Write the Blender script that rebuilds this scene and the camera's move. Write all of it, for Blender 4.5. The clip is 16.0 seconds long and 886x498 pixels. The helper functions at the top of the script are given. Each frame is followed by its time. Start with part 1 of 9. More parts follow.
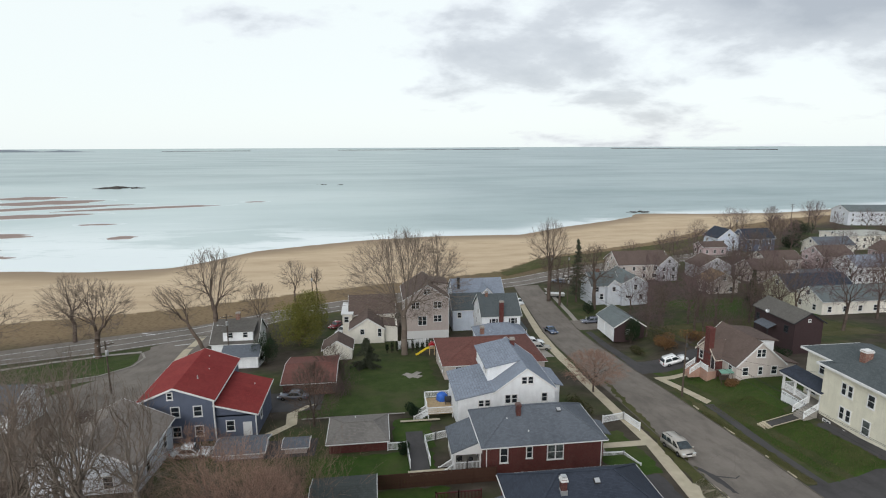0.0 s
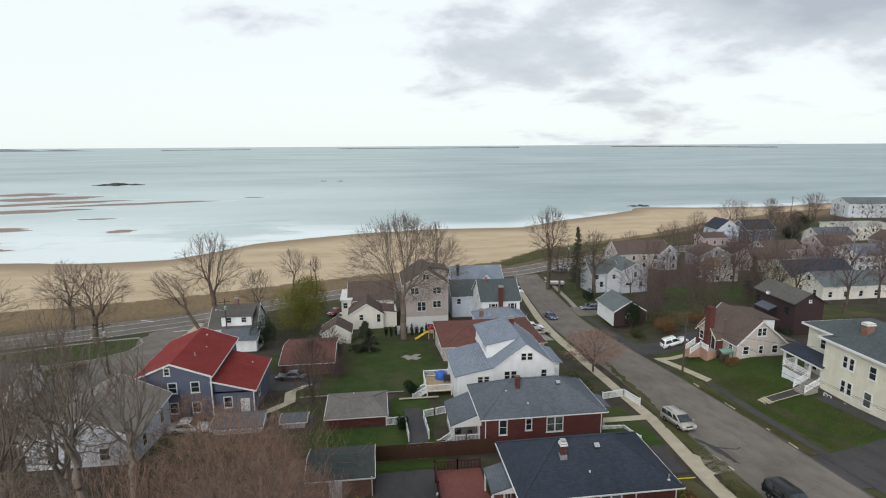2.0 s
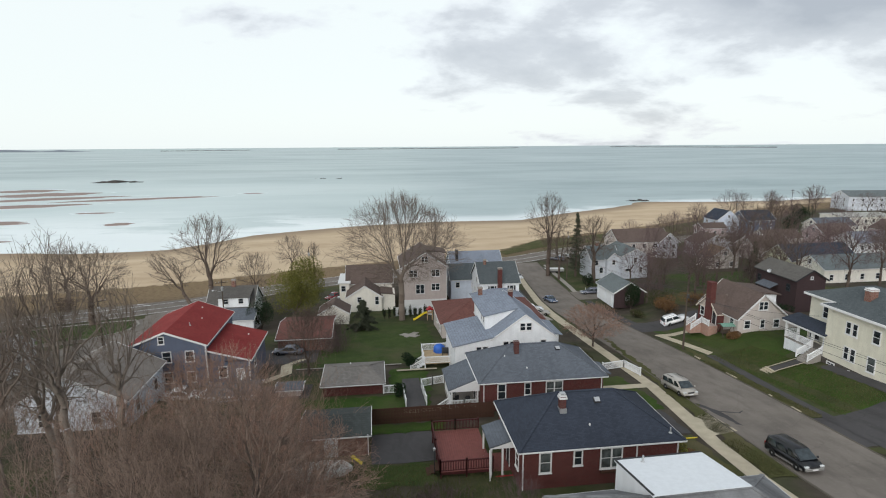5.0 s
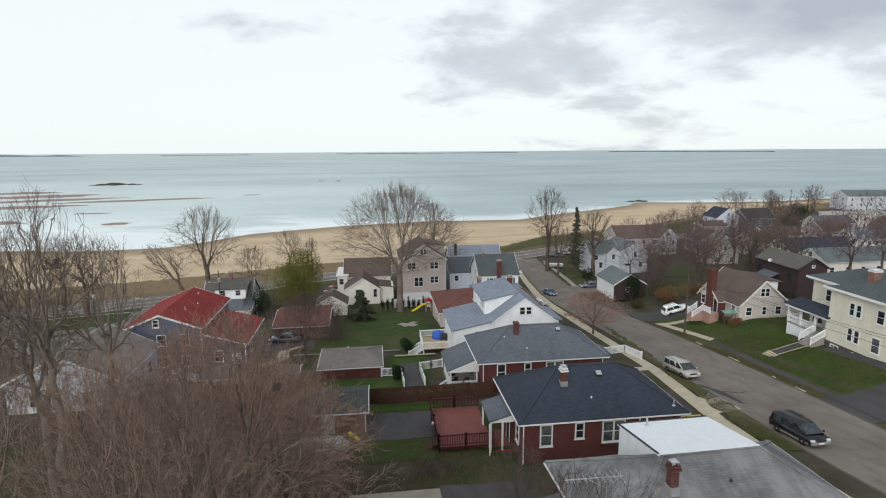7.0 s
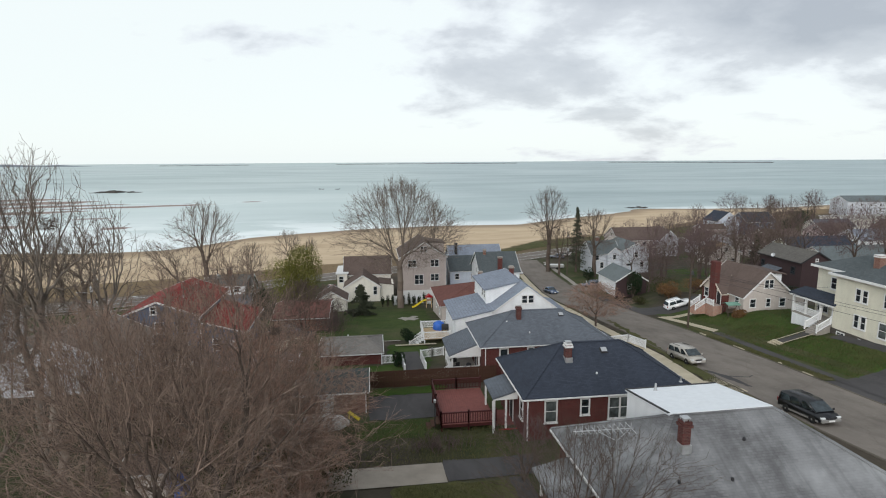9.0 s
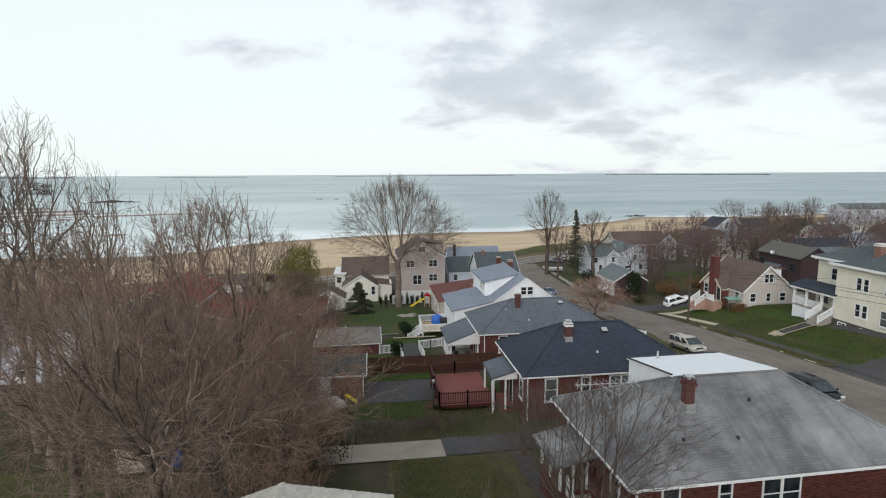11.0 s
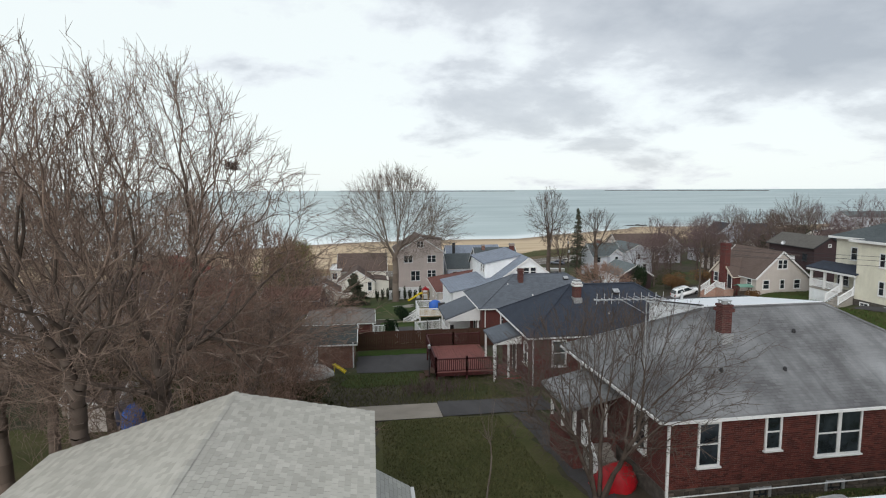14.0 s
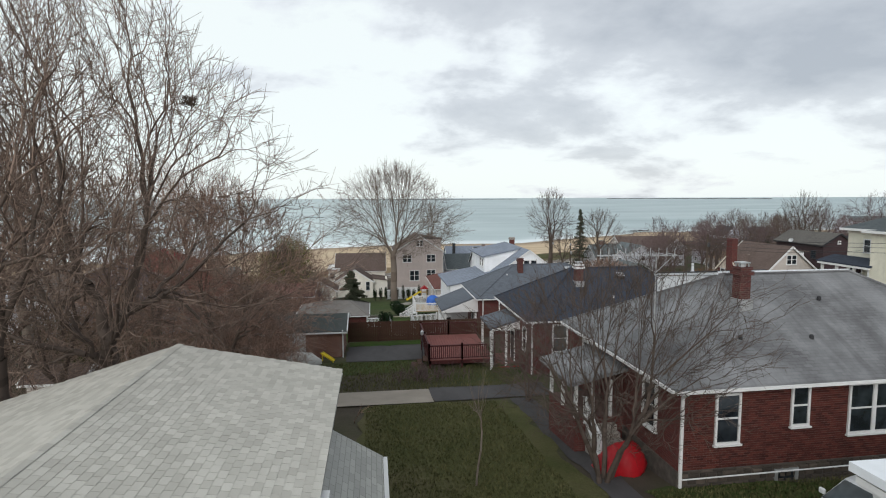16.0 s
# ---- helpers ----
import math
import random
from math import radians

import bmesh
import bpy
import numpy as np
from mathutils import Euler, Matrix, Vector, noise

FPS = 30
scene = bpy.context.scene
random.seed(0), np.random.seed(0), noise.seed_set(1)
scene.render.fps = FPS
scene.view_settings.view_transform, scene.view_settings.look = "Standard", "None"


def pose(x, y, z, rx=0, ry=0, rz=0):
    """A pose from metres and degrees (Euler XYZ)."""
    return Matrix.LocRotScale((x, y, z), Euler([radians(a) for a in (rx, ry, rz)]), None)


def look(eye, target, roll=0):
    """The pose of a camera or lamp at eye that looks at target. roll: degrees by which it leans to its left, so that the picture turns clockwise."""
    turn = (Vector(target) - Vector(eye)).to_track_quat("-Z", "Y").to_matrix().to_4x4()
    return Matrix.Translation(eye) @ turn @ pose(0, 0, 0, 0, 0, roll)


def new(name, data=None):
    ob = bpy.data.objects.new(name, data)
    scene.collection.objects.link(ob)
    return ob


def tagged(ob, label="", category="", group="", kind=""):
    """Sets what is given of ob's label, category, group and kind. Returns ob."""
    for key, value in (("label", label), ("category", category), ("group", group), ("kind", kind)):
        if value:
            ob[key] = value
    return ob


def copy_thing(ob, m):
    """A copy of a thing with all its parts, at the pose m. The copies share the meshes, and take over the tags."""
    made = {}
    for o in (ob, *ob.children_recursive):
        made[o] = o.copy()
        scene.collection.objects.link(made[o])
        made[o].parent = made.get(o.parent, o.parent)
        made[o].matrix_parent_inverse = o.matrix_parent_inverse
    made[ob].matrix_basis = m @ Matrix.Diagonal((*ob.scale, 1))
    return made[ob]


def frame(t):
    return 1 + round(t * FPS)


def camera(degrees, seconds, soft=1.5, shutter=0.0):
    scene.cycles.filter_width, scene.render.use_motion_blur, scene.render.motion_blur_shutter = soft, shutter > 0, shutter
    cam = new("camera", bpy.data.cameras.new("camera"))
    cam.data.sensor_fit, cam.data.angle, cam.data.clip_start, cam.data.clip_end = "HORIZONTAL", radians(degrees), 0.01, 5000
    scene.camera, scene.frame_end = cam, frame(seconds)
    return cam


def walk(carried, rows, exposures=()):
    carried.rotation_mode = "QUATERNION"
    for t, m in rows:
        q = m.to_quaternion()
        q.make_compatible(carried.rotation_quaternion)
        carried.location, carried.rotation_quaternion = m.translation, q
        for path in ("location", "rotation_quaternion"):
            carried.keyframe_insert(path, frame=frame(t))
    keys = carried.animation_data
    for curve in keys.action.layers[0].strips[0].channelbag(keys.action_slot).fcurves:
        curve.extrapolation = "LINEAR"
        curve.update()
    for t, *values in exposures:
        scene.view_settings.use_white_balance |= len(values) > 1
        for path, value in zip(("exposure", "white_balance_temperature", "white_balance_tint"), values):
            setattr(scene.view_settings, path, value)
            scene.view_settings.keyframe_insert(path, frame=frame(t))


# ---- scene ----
cam = camera(77.8, 16.0, soft=1.1)
PATH = [
    (0, (-0.034, -0.006, 32.369), (0.207, 1.943, 31.99), -0.2),
    (0.5, (0.013, 0.008, 31.698), (0.252, 1.957, 31.317), -0.25),
    (1, (-0.01, -0.007, 30.976), (0.23, 1.941, 30.594), -0.3),
    (1.5, (0.001, -0.027, 30.182), (0.242, 1.921, 29.8), -0.33),
    (2, (0.122, -0.161, 29.283), (0.363, 1.788, 28.9), -0.33),
    (2.5, (0.221, -0.264, 28.466), (0.462, 1.684, 28.082), -0.34),
    (3, (0.248, -0.313, 27.669), (0.49, 1.634, 27.285), -0.35),
    (3.5, (0.242, -0.245, 26.931), (0.485, 1.702, 26.545), -0.35),
    (4, (0.271, -0.292, 26.329), (0.511, 1.655, 25.944), -0.36),
    (6.5, (0.337, 0.123, 22.789), (0.584, 2.074, 22.423), -0.38),
    (7, (0.346, 0.099, 22.073), (0.593, 2.05, 21.712), -0.38),
    (7.5, (0.319, 0.025, 21.249), (0.566, 1.978, 20.897), -0.38),
    (8, (0.25, 0.047, 20.523), (0.499, 2.001, 20.18), -0.37),
    (8.5, (0.137, 0.178, 19.782), (0.388, 2.134, 19.449), -0.36),
    (9, (0.126, 0.283, 19.078), (0.376, 2.241, 18.755), -0.34),
    (11.5, (0.085, 0.298, 15.607), (0.344, 2.263, 15.339), -0.3),
    (12, (0.081, 0.714, 14.788), (0.341, 2.68, 14.53), -0.3),
    (12.5, (0.13, 1.236, 13.91), (0.39, 3.203, 13.661), -0.29),
    (13, (0.278, 1.806, 12.985), (0.538, 3.774, 12.746), -0.28),
    (13.5, (0.464, 2.41, 12.214), (0.724, 4.38, 11.985), -0.26),
    (14, (0.651, 3.177, 11.372), (0.91, 5.148, 11.152), -0.24),
    (14.5, (0.844, 3.927, 10.659), (1.101, 5.899, 10.447), -0.22),
    (15, (1.0, 4.463, 10.179), (1.254, 6.436, 9.972), -0.21),
    (15.5, (1.221, 4.797, 9.7), (1.474, 6.771, 9.501), -0.2),
    (16, (1.461, 5.017, 9.267), (1.712, 6.992, 9.077), -0.2),
]
EXPOSURES = [(0.0, 0.0, 6450, 10), (16.0, 0.0, 6450, 10)]
walk(cam, [(t, look(eye, target, roll)) for t, eye, target, roll in PATH], EXPOSURES)

# ---- sky and sun ----
def make_world():
    world = bpy.data.worlds.new("overcast_sky")
    scene.world = world
    world.use_nodes = True
    nt = world.node_tree
    nt.nodes.clear()
    N, L = nt.nodes.new, nt.links.new
    out, bg = N("ShaderNodeOutputWorld"), N("ShaderNodeBackground")
    sky = N("ShaderNodeTexSky")
    sky.sky_type, sky.sun_disc = "NISHITA", False
    sky.sun_elevation, sky.sun_rotation = radians(23), radians(205)
    thin = N("ShaderNodeVectorMath")
    thin.operation = "SCALE"
    thin.inputs["Scale"].default_value = 0.10
    L(sky.outputs[0], thin.inputs[0])
    co = N("ShaderNodeTexCoord")
    # a flat cloud deck: the direction divided by its height
    sep = N("ShaderNodeSeparateXYZ")
    L(co.outputs["Generated"], sep.inputs[0])
    hz = N("ShaderNodeMath")
    hz.operation, hz.inputs[1].default_value = "ADD", 0.30
    L(sep.outputs["Z"], hz.inputs[0])
    hm = N("ShaderNodeMath")
    hm.operation, hm.inputs[1].default_value = "MAXIMUM", 0.06
    L(hz.outputs[0], hm.inputs[0])
    div = N("ShaderNodeVectorMath")
    div.operation = "DIVIDE"
    L(co.outputs["Generated"], div.inputs[0])
    comb = N("ShaderNodeCombineXYZ")
    for i in range(3):
        L(hm.outputs[0], comb.inputs[i])
    L(comb.outputs[0], div.inputs[1])
    mp = N("ShaderNodeMapping")
    mp.inputs["Scale"].default_value = (1.2, 1.2, 1.5)
    mp.inputs["Location"].default_value = (3.3, 1.45, 0.0)
    L(div.outputs[0], mp.inputs[0])
    no = N("ShaderNodeTexNoise")
    no.inputs["Scale"].default_value, no.inputs["Detail"].default_value = 1.5, 10.0
    no.inputs["Roughness"].default_value, no.inputs["Distortion"].default_value = 0.56, 0.15
    L(mp.outputs[0], no.inputs[0])
    # the clouds thicken towards the right of the bay
    side = N("ShaderNodeMapRange")
    side.inputs["From Min"].default_value, side.inputs["From Max"].default_value = -0.05, 0.45
    side.inputs["To Min"].default_value, side.inputs["To Max"].default_value = -0.16, 0.10
    L(sep.outputs["X"], side.inputs[0])
    up = N("ShaderNodeMapRange")
    up.inputs["From Min"].default_value, up.inputs["From Max"].default_value = 0.06, 0.20
    up.inputs["To Min"].default_value, up.inputs["To Max"].default_value = -0.12, 0.10
    L(sep.outputs["Z"], up.inputs[0])
    a1, a2 = N("ShaderNodeMath"), N("ShaderNodeMath")
    L(no.outputs["Fac"], a1.inputs[0]); L(side.outputs[0], a1.inputs[1])
    L(a1.outputs[0], a2.inputs[0]); L(up.outputs[0], a2.inputs[1])
    ramp = N("ShaderNodeValToRGB")
    e = ramp.color_ramp.elements
    e[0].position, e[0].color = 0.43, (0.97, 1.04, 1.03, 1)
    e[1].position, e[1].color = 0.78, (0.49, 0.53, 0.58, 1)
    m = ramp.color_ramp.elements.new(0.48)
    m.color = (0.90, 0.95, 0.98, 1)
    m2 = ramp.color_ramp.elements.new(0.55)
    m2.color = (0.71, 0.75, 0.79, 1)
    L(a2.outputs[0], ramp.inputs[0])
    mix = N("ShaderNodeMix")
    mix.data_type = "RGBA"
    mix.inputs["Factor"].default_value = 0.9
    L(thin.outputs[0], mix.inputs["A"]); L(ramp.outputs[0], mix.inputs["B"])
    bg.inputs["Strength"].default_value = 1.0
    L(mix.outputs["Result"], bg.inputs["Color"])
    L(bg.outputs[0], out.inputs[0])


make_world()
sun = new("sun", bpy.data.lights.new("sun", "SUN"))
sun.data.energy, sun.data.angle, sun.data.color = 2.0, radians(40), (1.0, 0.97, 0.93)
sun.matrix_world = look((0, 0, 60), (17, 36, 43))

# ---- materials ----
class Mat:
    """A small helper round one node material."""

    def __init__(self, name, rough=0.8, metal=0.0, spec=0.3):
        self.m = bpy.data.materials.new(name)
        self.m.use_nodes = True
        self.nt = self.m.node_tree
        self.bsdf = self.nt.nodes["Principled BSDF"]
        self.bsdf.inputs["Roughness"].default_value = rough
        self.bsdf.inputs["Metallic"].default_value = metal
        self.bsdf.inputs["Specular IOR Level"].default_value = spec
        self.co = self.nt.nodes.new("ShaderNodeTexCoord")

    def n(self, kind, **kw):
        node = self.nt.nodes.new("ShaderNode" + kind)
        for k, v in kw.items():
            node.inputs[k.replace("_", " ")].default_value = v
        return node

    def link(self, a, b):
        self.nt.links.new(a, b)

    def math(self, op, a, b=None, c=None):
        node = self.nt.nodes.new("ShaderNodeMath")
        node.operation = op
        for i, v in enumerate((a, b, c)):
            if v is None:
                continue
            if isinstance(v, (int, float)):
                node.inputs[i].default_value = v
            else:
                self.link(v, node.inputs[i])
        return node.outputs[0]

    def pos(self, world=False):
        if world:
            return self.nt.nodes.new("ShaderNodeNewGeometry").outputs["Position"]
        return self.co.outputs["Object"]

    def noise(self, scale, detail=4.0, rough=0.55, vec=None, stretch=None):
        v = vec if vec is not None else self.pos()
        if stretch:
            mp = self.n("Mapping", Scale=stretch)
            self.link(v, mp.inputs[0])
            v = mp.outputs[0]
        node = self.n("TexNoise", Scale=scale, Detail=detail, Roughness=rough)
        self.link(v, node.inputs["Vector"])
        return node.outputs["Fac"]

    def ramp(self, fac, stops):
        node = self.nt.nodes.new("ShaderNodeValToRGB")
        el = node.color_ramp.elements
        while len(el) < len(stops):
            el.new(0.5)
        for e, (p, c) in zip(el, stops):
            e.position = p
            e.color = (*c, 1) if not isinstance(c, float) else (c, c, c, 1)
        self.link(fac, node.inputs[0])
        return node.outputs["Color"]

    def mix(self, fac, a, b, mode="MIX"):
        node = self.nt.nodes.new("ShaderNodeMix")
        node.data_type, node.blend_type = "RGBA", mode
        for sock, v in (("Factor", fac), ("A", a), ("B", b)):
            if isinstance(v, (int, float)):
                node.inputs[sock].default_value = v
            elif isinstance(v, tuple):
                node.inputs[sock].default_value = (*v, 1)
            else:
                self.link(v, node.inputs[sock])
        return node.outputs["Result"]

    def base(self, c):
        if isinstance(c, tuple):
            self.bsdf.inputs["Base Color"].default_value = (*c, 1)
        else:
            self.link(c, self.bsdf.inputs["Base Color"])

    def rough(self, v):
        self.link(v, self.bsdf.inputs["Roughness"])

    def bump(self, h, strength=0.3, dist=0.05):
        node = self.n("Bump", Strength=strength, Distance=dist)
        self.link(h, node.inputs["Height"])
        self.link(node.outputs[0], self.bsdf.inputs["Normal"])

    def plane_uv(self, kz=1.0):
        """Along the face and up it, for upright walls and sloping roofs in the object's own axes."""
        sep, nor = self.n("SeparateXYZ"), self.n("SeparateXYZ")
        self.link(self.pos(), sep.inputs[0])
        self.link(self.co.outputs["Normal"], nor.inputs[0])
        ax = self.math("ABSOLUTE", nor.outputs["X"])
        ay = self.math("ABSOLUTE", nor.outputs["Y"])
        pick = self.math("GREATER_THAN", ax, ay)
        u = self.math("ADD", self.math("MULTIPLY", sep.outputs["Y"], pick),
                      self.math("MULTIPLY", sep.outputs["X"], self.math("SUBTRACT", 1.0, pick)))
        comb = self.n("CombineXYZ")
        self.link(u, comb.inputs[0])
        self.link(self.math("MULTIPLY", sep.outputs["Z"], kz), comb.inputs[1])
        return comb.outputs[0]

    def rand(self):
        return self.nt.nodes.new("ShaderNodeObjectInfo").outputs["Random"]


def vary(c, k):
    return tuple(min(1.0, max(0.0, v * k)) for v in c)


def m_plain(name, c, rough=0.6, metal=0.0, spread=0.14, scale=3.0, spec=0.3):
    m = Mat(name, rough, metal, spec)
    f = m.noise(scale, 5)
    g = m.noise(scale * 9, 3)
    col = m.ramp(f, [(0.3, vary(c, 1 - spread)), (0.7, vary(c, 1 + spread * 0.6))])
    col = m.mix(m.math("MULTIPLY", g, 0.25), col, vary(c, 0.7))
    m.base(col)
    m.bump(g, 0.12, 0.01)
    return m.m


def m_siding(name, c, step=0.125):
    m = Mat(name, 0.65)
    sep = m.n("SeparateXYZ")
    m.link(m.pos(), sep.inputs[0])
    saw = m.math("FRACT", m.math("DIVIDE", sep.outputs["Z"], step))
    line = m.math("LESS_THAN", saw, 0.12)
    big = m.noise(0.7, 5)
    streak = m.noise(2.2, 4, stretch=(1.0, 1.0, 0.12))
    col = m.ramp(big, [(0.3, vary(c, 0.9)), (0.7, vary(c, 1.05))])
    col = m.mix(m.math("MULTIPLY", m.ramp(streak, [(0.45, 0.0), (0.75, 1.0)]), 0.22), col, vary(c, 0.62))
    col = m.mix(m.math("MULTIPLY", line, 0.35), col, vary(c, 0.45))
    m.base(col)
    m.bump(saw, 0.5, 0.02)
    return m.m


def m_brick(name, c1, c2, mortar=(0.36, 0.32, 0.29)):
    m = Mat(name, 0.85)
    uv = m.plane_uv()
    b = m.n("TexBrick", Scale=1.0, Mortar_Size=0.006, Brick_Width=0.215, Row_Height=0.075, Bias=-0.1)
    b.inputs["Color1"].default_value, b.inputs["Color2"].default_value = (*c1, 1), (*c2, 1)
    b.inputs["Mortar"].default_value = (*mortar, 1)
    m.link(uv, b.inputs["Vector"])
    f = m.noise(0.8, 5)
    col = m.mix(m.math("MULTIPLY", m.ramp(f, [(0.4, 0.0), (0.75, 1.0)]), 0.4), b.outputs["Color"], vary(c1, 0.55))
    m.base(col)
    m.bump(b.outputs["Fac"], 0.4, -0.01)
    return m.m


def m_shingle(name, c, streaks=0.35, row=0.14, kz=2.0, worn=None, tab=0.32, wear=0.4):
    m = Mat(name, 0.9, 0.0, 0.15)
    uv = m.plane_uv(kz)
    b = m.n("TexBrick", Scale=1.0, Mortar_Size=0.008, Brick_Width=tab, Row_Height=row, Bias=0.0)
    b.inputs["Color1"].default_value, b.inputs["Color2"].default_value = (*vary(c, 0.82), 1), (*vary(c, 1.15), 1)
    b.inputs["Mortar"].default_value = (*vary(c, 0.55), 1)
    m.link(uv, b.inputs["Vector"])
    big = m.noise(0.35, 6)
    st = m.noise(1.6, 5, vec=uv, stretch=(1.0, 0.1, 1.0))
    col = m.mix(m.math("MULTIPLY", m.ramp(big, [(0.35, 0.0), (0.7, 1.0)]), wear), b.outputs["Color"], worn or vary(c, 1.3))
    col = m.mix(m.math("MULTIPLY", m.ramp(st, [(0.5, 0.0), (0.72, 1.0)]), streaks), col, vary(c, 0.6))
    fine = m.noise(30, 2)
    col = m.mix(m.math("MULTIPLY", fine, 0.3), col, vary(c, 0.8))
    m.base(col)
    m.bump(b.outputs["Fac"], 0.3, -0.012)
    return m.m


def m_ground():
    m = Mat("ground_cover", 0.95, 0.0, 0.1)
    p = m.pos(True)
    big, mid, fine = m.noise(0.05, 5, vec=p), m.noise(0.35, 6, 0.6, vec=p), m.noise(4.0, 4, 0.7, vec=p)
    grass = m.ramp(mid, [(0.3, (0.036, 0.052, 0.020)), (0.5, (0.058, 0.072, 0.028)), (0.72, (0.100, 0.092, 0.052))])
    dirt = m.ramp(mid, [(0.3, (0.045, 0.037, 0.030)), (0.6, (0.080, 0.066, 0.055)), (0.8, (0.125, 0.105, 0.088))])
    land = m.mix(m.ramp(big, [(0.42, 0.0), (0.56, 1.0)]), grass, dirt)
    land = m.mix(m.math("MULTIPLY", fine, 0.35), land, (0.048, 0.046, 0.026))
    sand_n = m.noise(0.12, 6, 0.6, vec=p, stretch=(0.4, 1.0, 1.0))
    sand = m.ramp(sand_n, [(0.3, (0.44, 0.335, 0.225)), (0.55, (0.54, 0.425, 0.295)), (0.8, (0.61, 0.495, 0.355))])
    sand = m.mix(m.math("MULTIPLY", m.ramp(fine, [(0.45, 0.0), (0.8, 1.0)]), 0.35), sand, (0.36, 0.26, 0.16))
    att = m.nt.nodes.new("ShaderNodeAttribute")
    att.attribute_name = "sand"
    wet = m.nt.nodes.new("ShaderNodeAttribute")
    wet.attribute_name = "wet"
    sand = m.mix(wet.outputs["Fac"], sand, (0.27, 0.205, 0.14))
    edge = m.math("ADD", att.outputs["Fac"], m.math("MULTIPLY", m.math("SUBTRACT", m.noise(0.3, 5, vec=p), 0.5), 0.9))
    scrub = m.ramp(m.noise(1.2, 5, 0.65, vec=p), [(0.3, (0.12, 0.085, 0.05)), (0.55, (0.23, 0.165, 0.10)), (0.75, (0.16, 0.14, 0.07))])
    dune = m.nt.nodes.new("ShaderNodeAttribute")
    dune.attribute_name = "dune"
    land = m.mix(dune.outputs["Fac"], land, scrub)
    m.base(m.mix(m.ramp(edge, [(0.42, 0.0), (0.58, 1.0)]), land, sand))
    m.bump(fine, 0.5, 0.08)
    return m.m


def m_lawn(name, c1=(0.034, 0.068, 0.016), c2=(0.072, 0.112, 0.028), bare=(0.13, 0.105, 0.06), amount=0.45):
    m = Mat(name, 0.95, 0.0, 0.1)
    p = m.pos(True)
    mid, fine, big = m.noise(0.5, 6, 0.6, vec=p), m.noise(9.0, 4, 0.75, vec=p), m.noise(0.13, 4, vec=p)
    col = m.ramp(mid, [(0.3, c1), (0.7, c2)])
    tuft = m.noise(2.2, 5, 0.7, vec=p)
    col = m.mix(m.math("MULTIPLY", m.ramp(tuft, [(0.52, 0.0), (0.7, 1.0)]), 0.5), col, vary(bare, 0.75))
    col = m.mix(m.math("MULTIPLY", m.ramp(fine, [(0.4, 0.0), (0.75, 1.0)]), 0.55), col, vary(c1, 0.5))
    col = m.mix(m.math("MULTIPLY", m.ramp(big, [(0.5, 0.0), (0.7, 1.0)]), amount), col, bare)
    m.base(col)
    m.bump(fine, 0.8, 0.06)
    return m.m


def m_asphalt(name, c=(0.105, 0.098, 0.088), crack=0.5):
    m = Mat(name, 0.9, 0.0, 0.2)
    p = m.pos(True)
    big, mid, fine = m.noise(0.16, 5, vec=p), m.noise(0.9, 5, vec=p, stretch=(1.0, 0.3, 1.0)), m.noise(40, 2, vec=p)
    col = m.ramp(big, [(0.3, vary(c, 0.78)), (0.7, vary(c, 1.22))])
    col = m.mix(m.math("MULTIPLY", m.ramp(mid, [(0.46, 0.0), (0.72, 1.0)]), 0.6), col, vary(c, 0.5))
    spots = m.noise(2.6, 4, 0.7, vec=p)
    col = m.mix(m.math("MULTIPLY", m.ramp(spots, [(0.55, 0.0), (0.72, 1.0)]), 0.35), col, vary(c, 1.6))
    v = m.nt.nodes.new("ShaderNodeTexVoronoi")
    v.feature = "DISTANCE_TO_EDGE"
    v.inputs["Scale"].default_value = 0.22
    warp = m.n("VectorMath")
    warp.operation = "ADD"
    nn = m.n("TexNoise", Scale=0.7, Detail=4.0)
    m.link(p, nn.inputs["Vector"])
    m.link(p, warp.inputs[0]); m.link(nn.outputs["Color"], warp.inputs[1])
    m.link(warp.outputs[0], v.inputs["Vector"])
    col = m.mix(m.math("MULTIPLY", m.math("LESS_THAN", v.outputs["Distance"], 0.007), crack), col, vary(c, 0.3))
    col = m.mix(m.math("MULTIPLY", fine, 0.3), col, vary(c, 1.5))
    m.base(col)
    m.bump(fine, 0.3, 0.01)
    return m.m


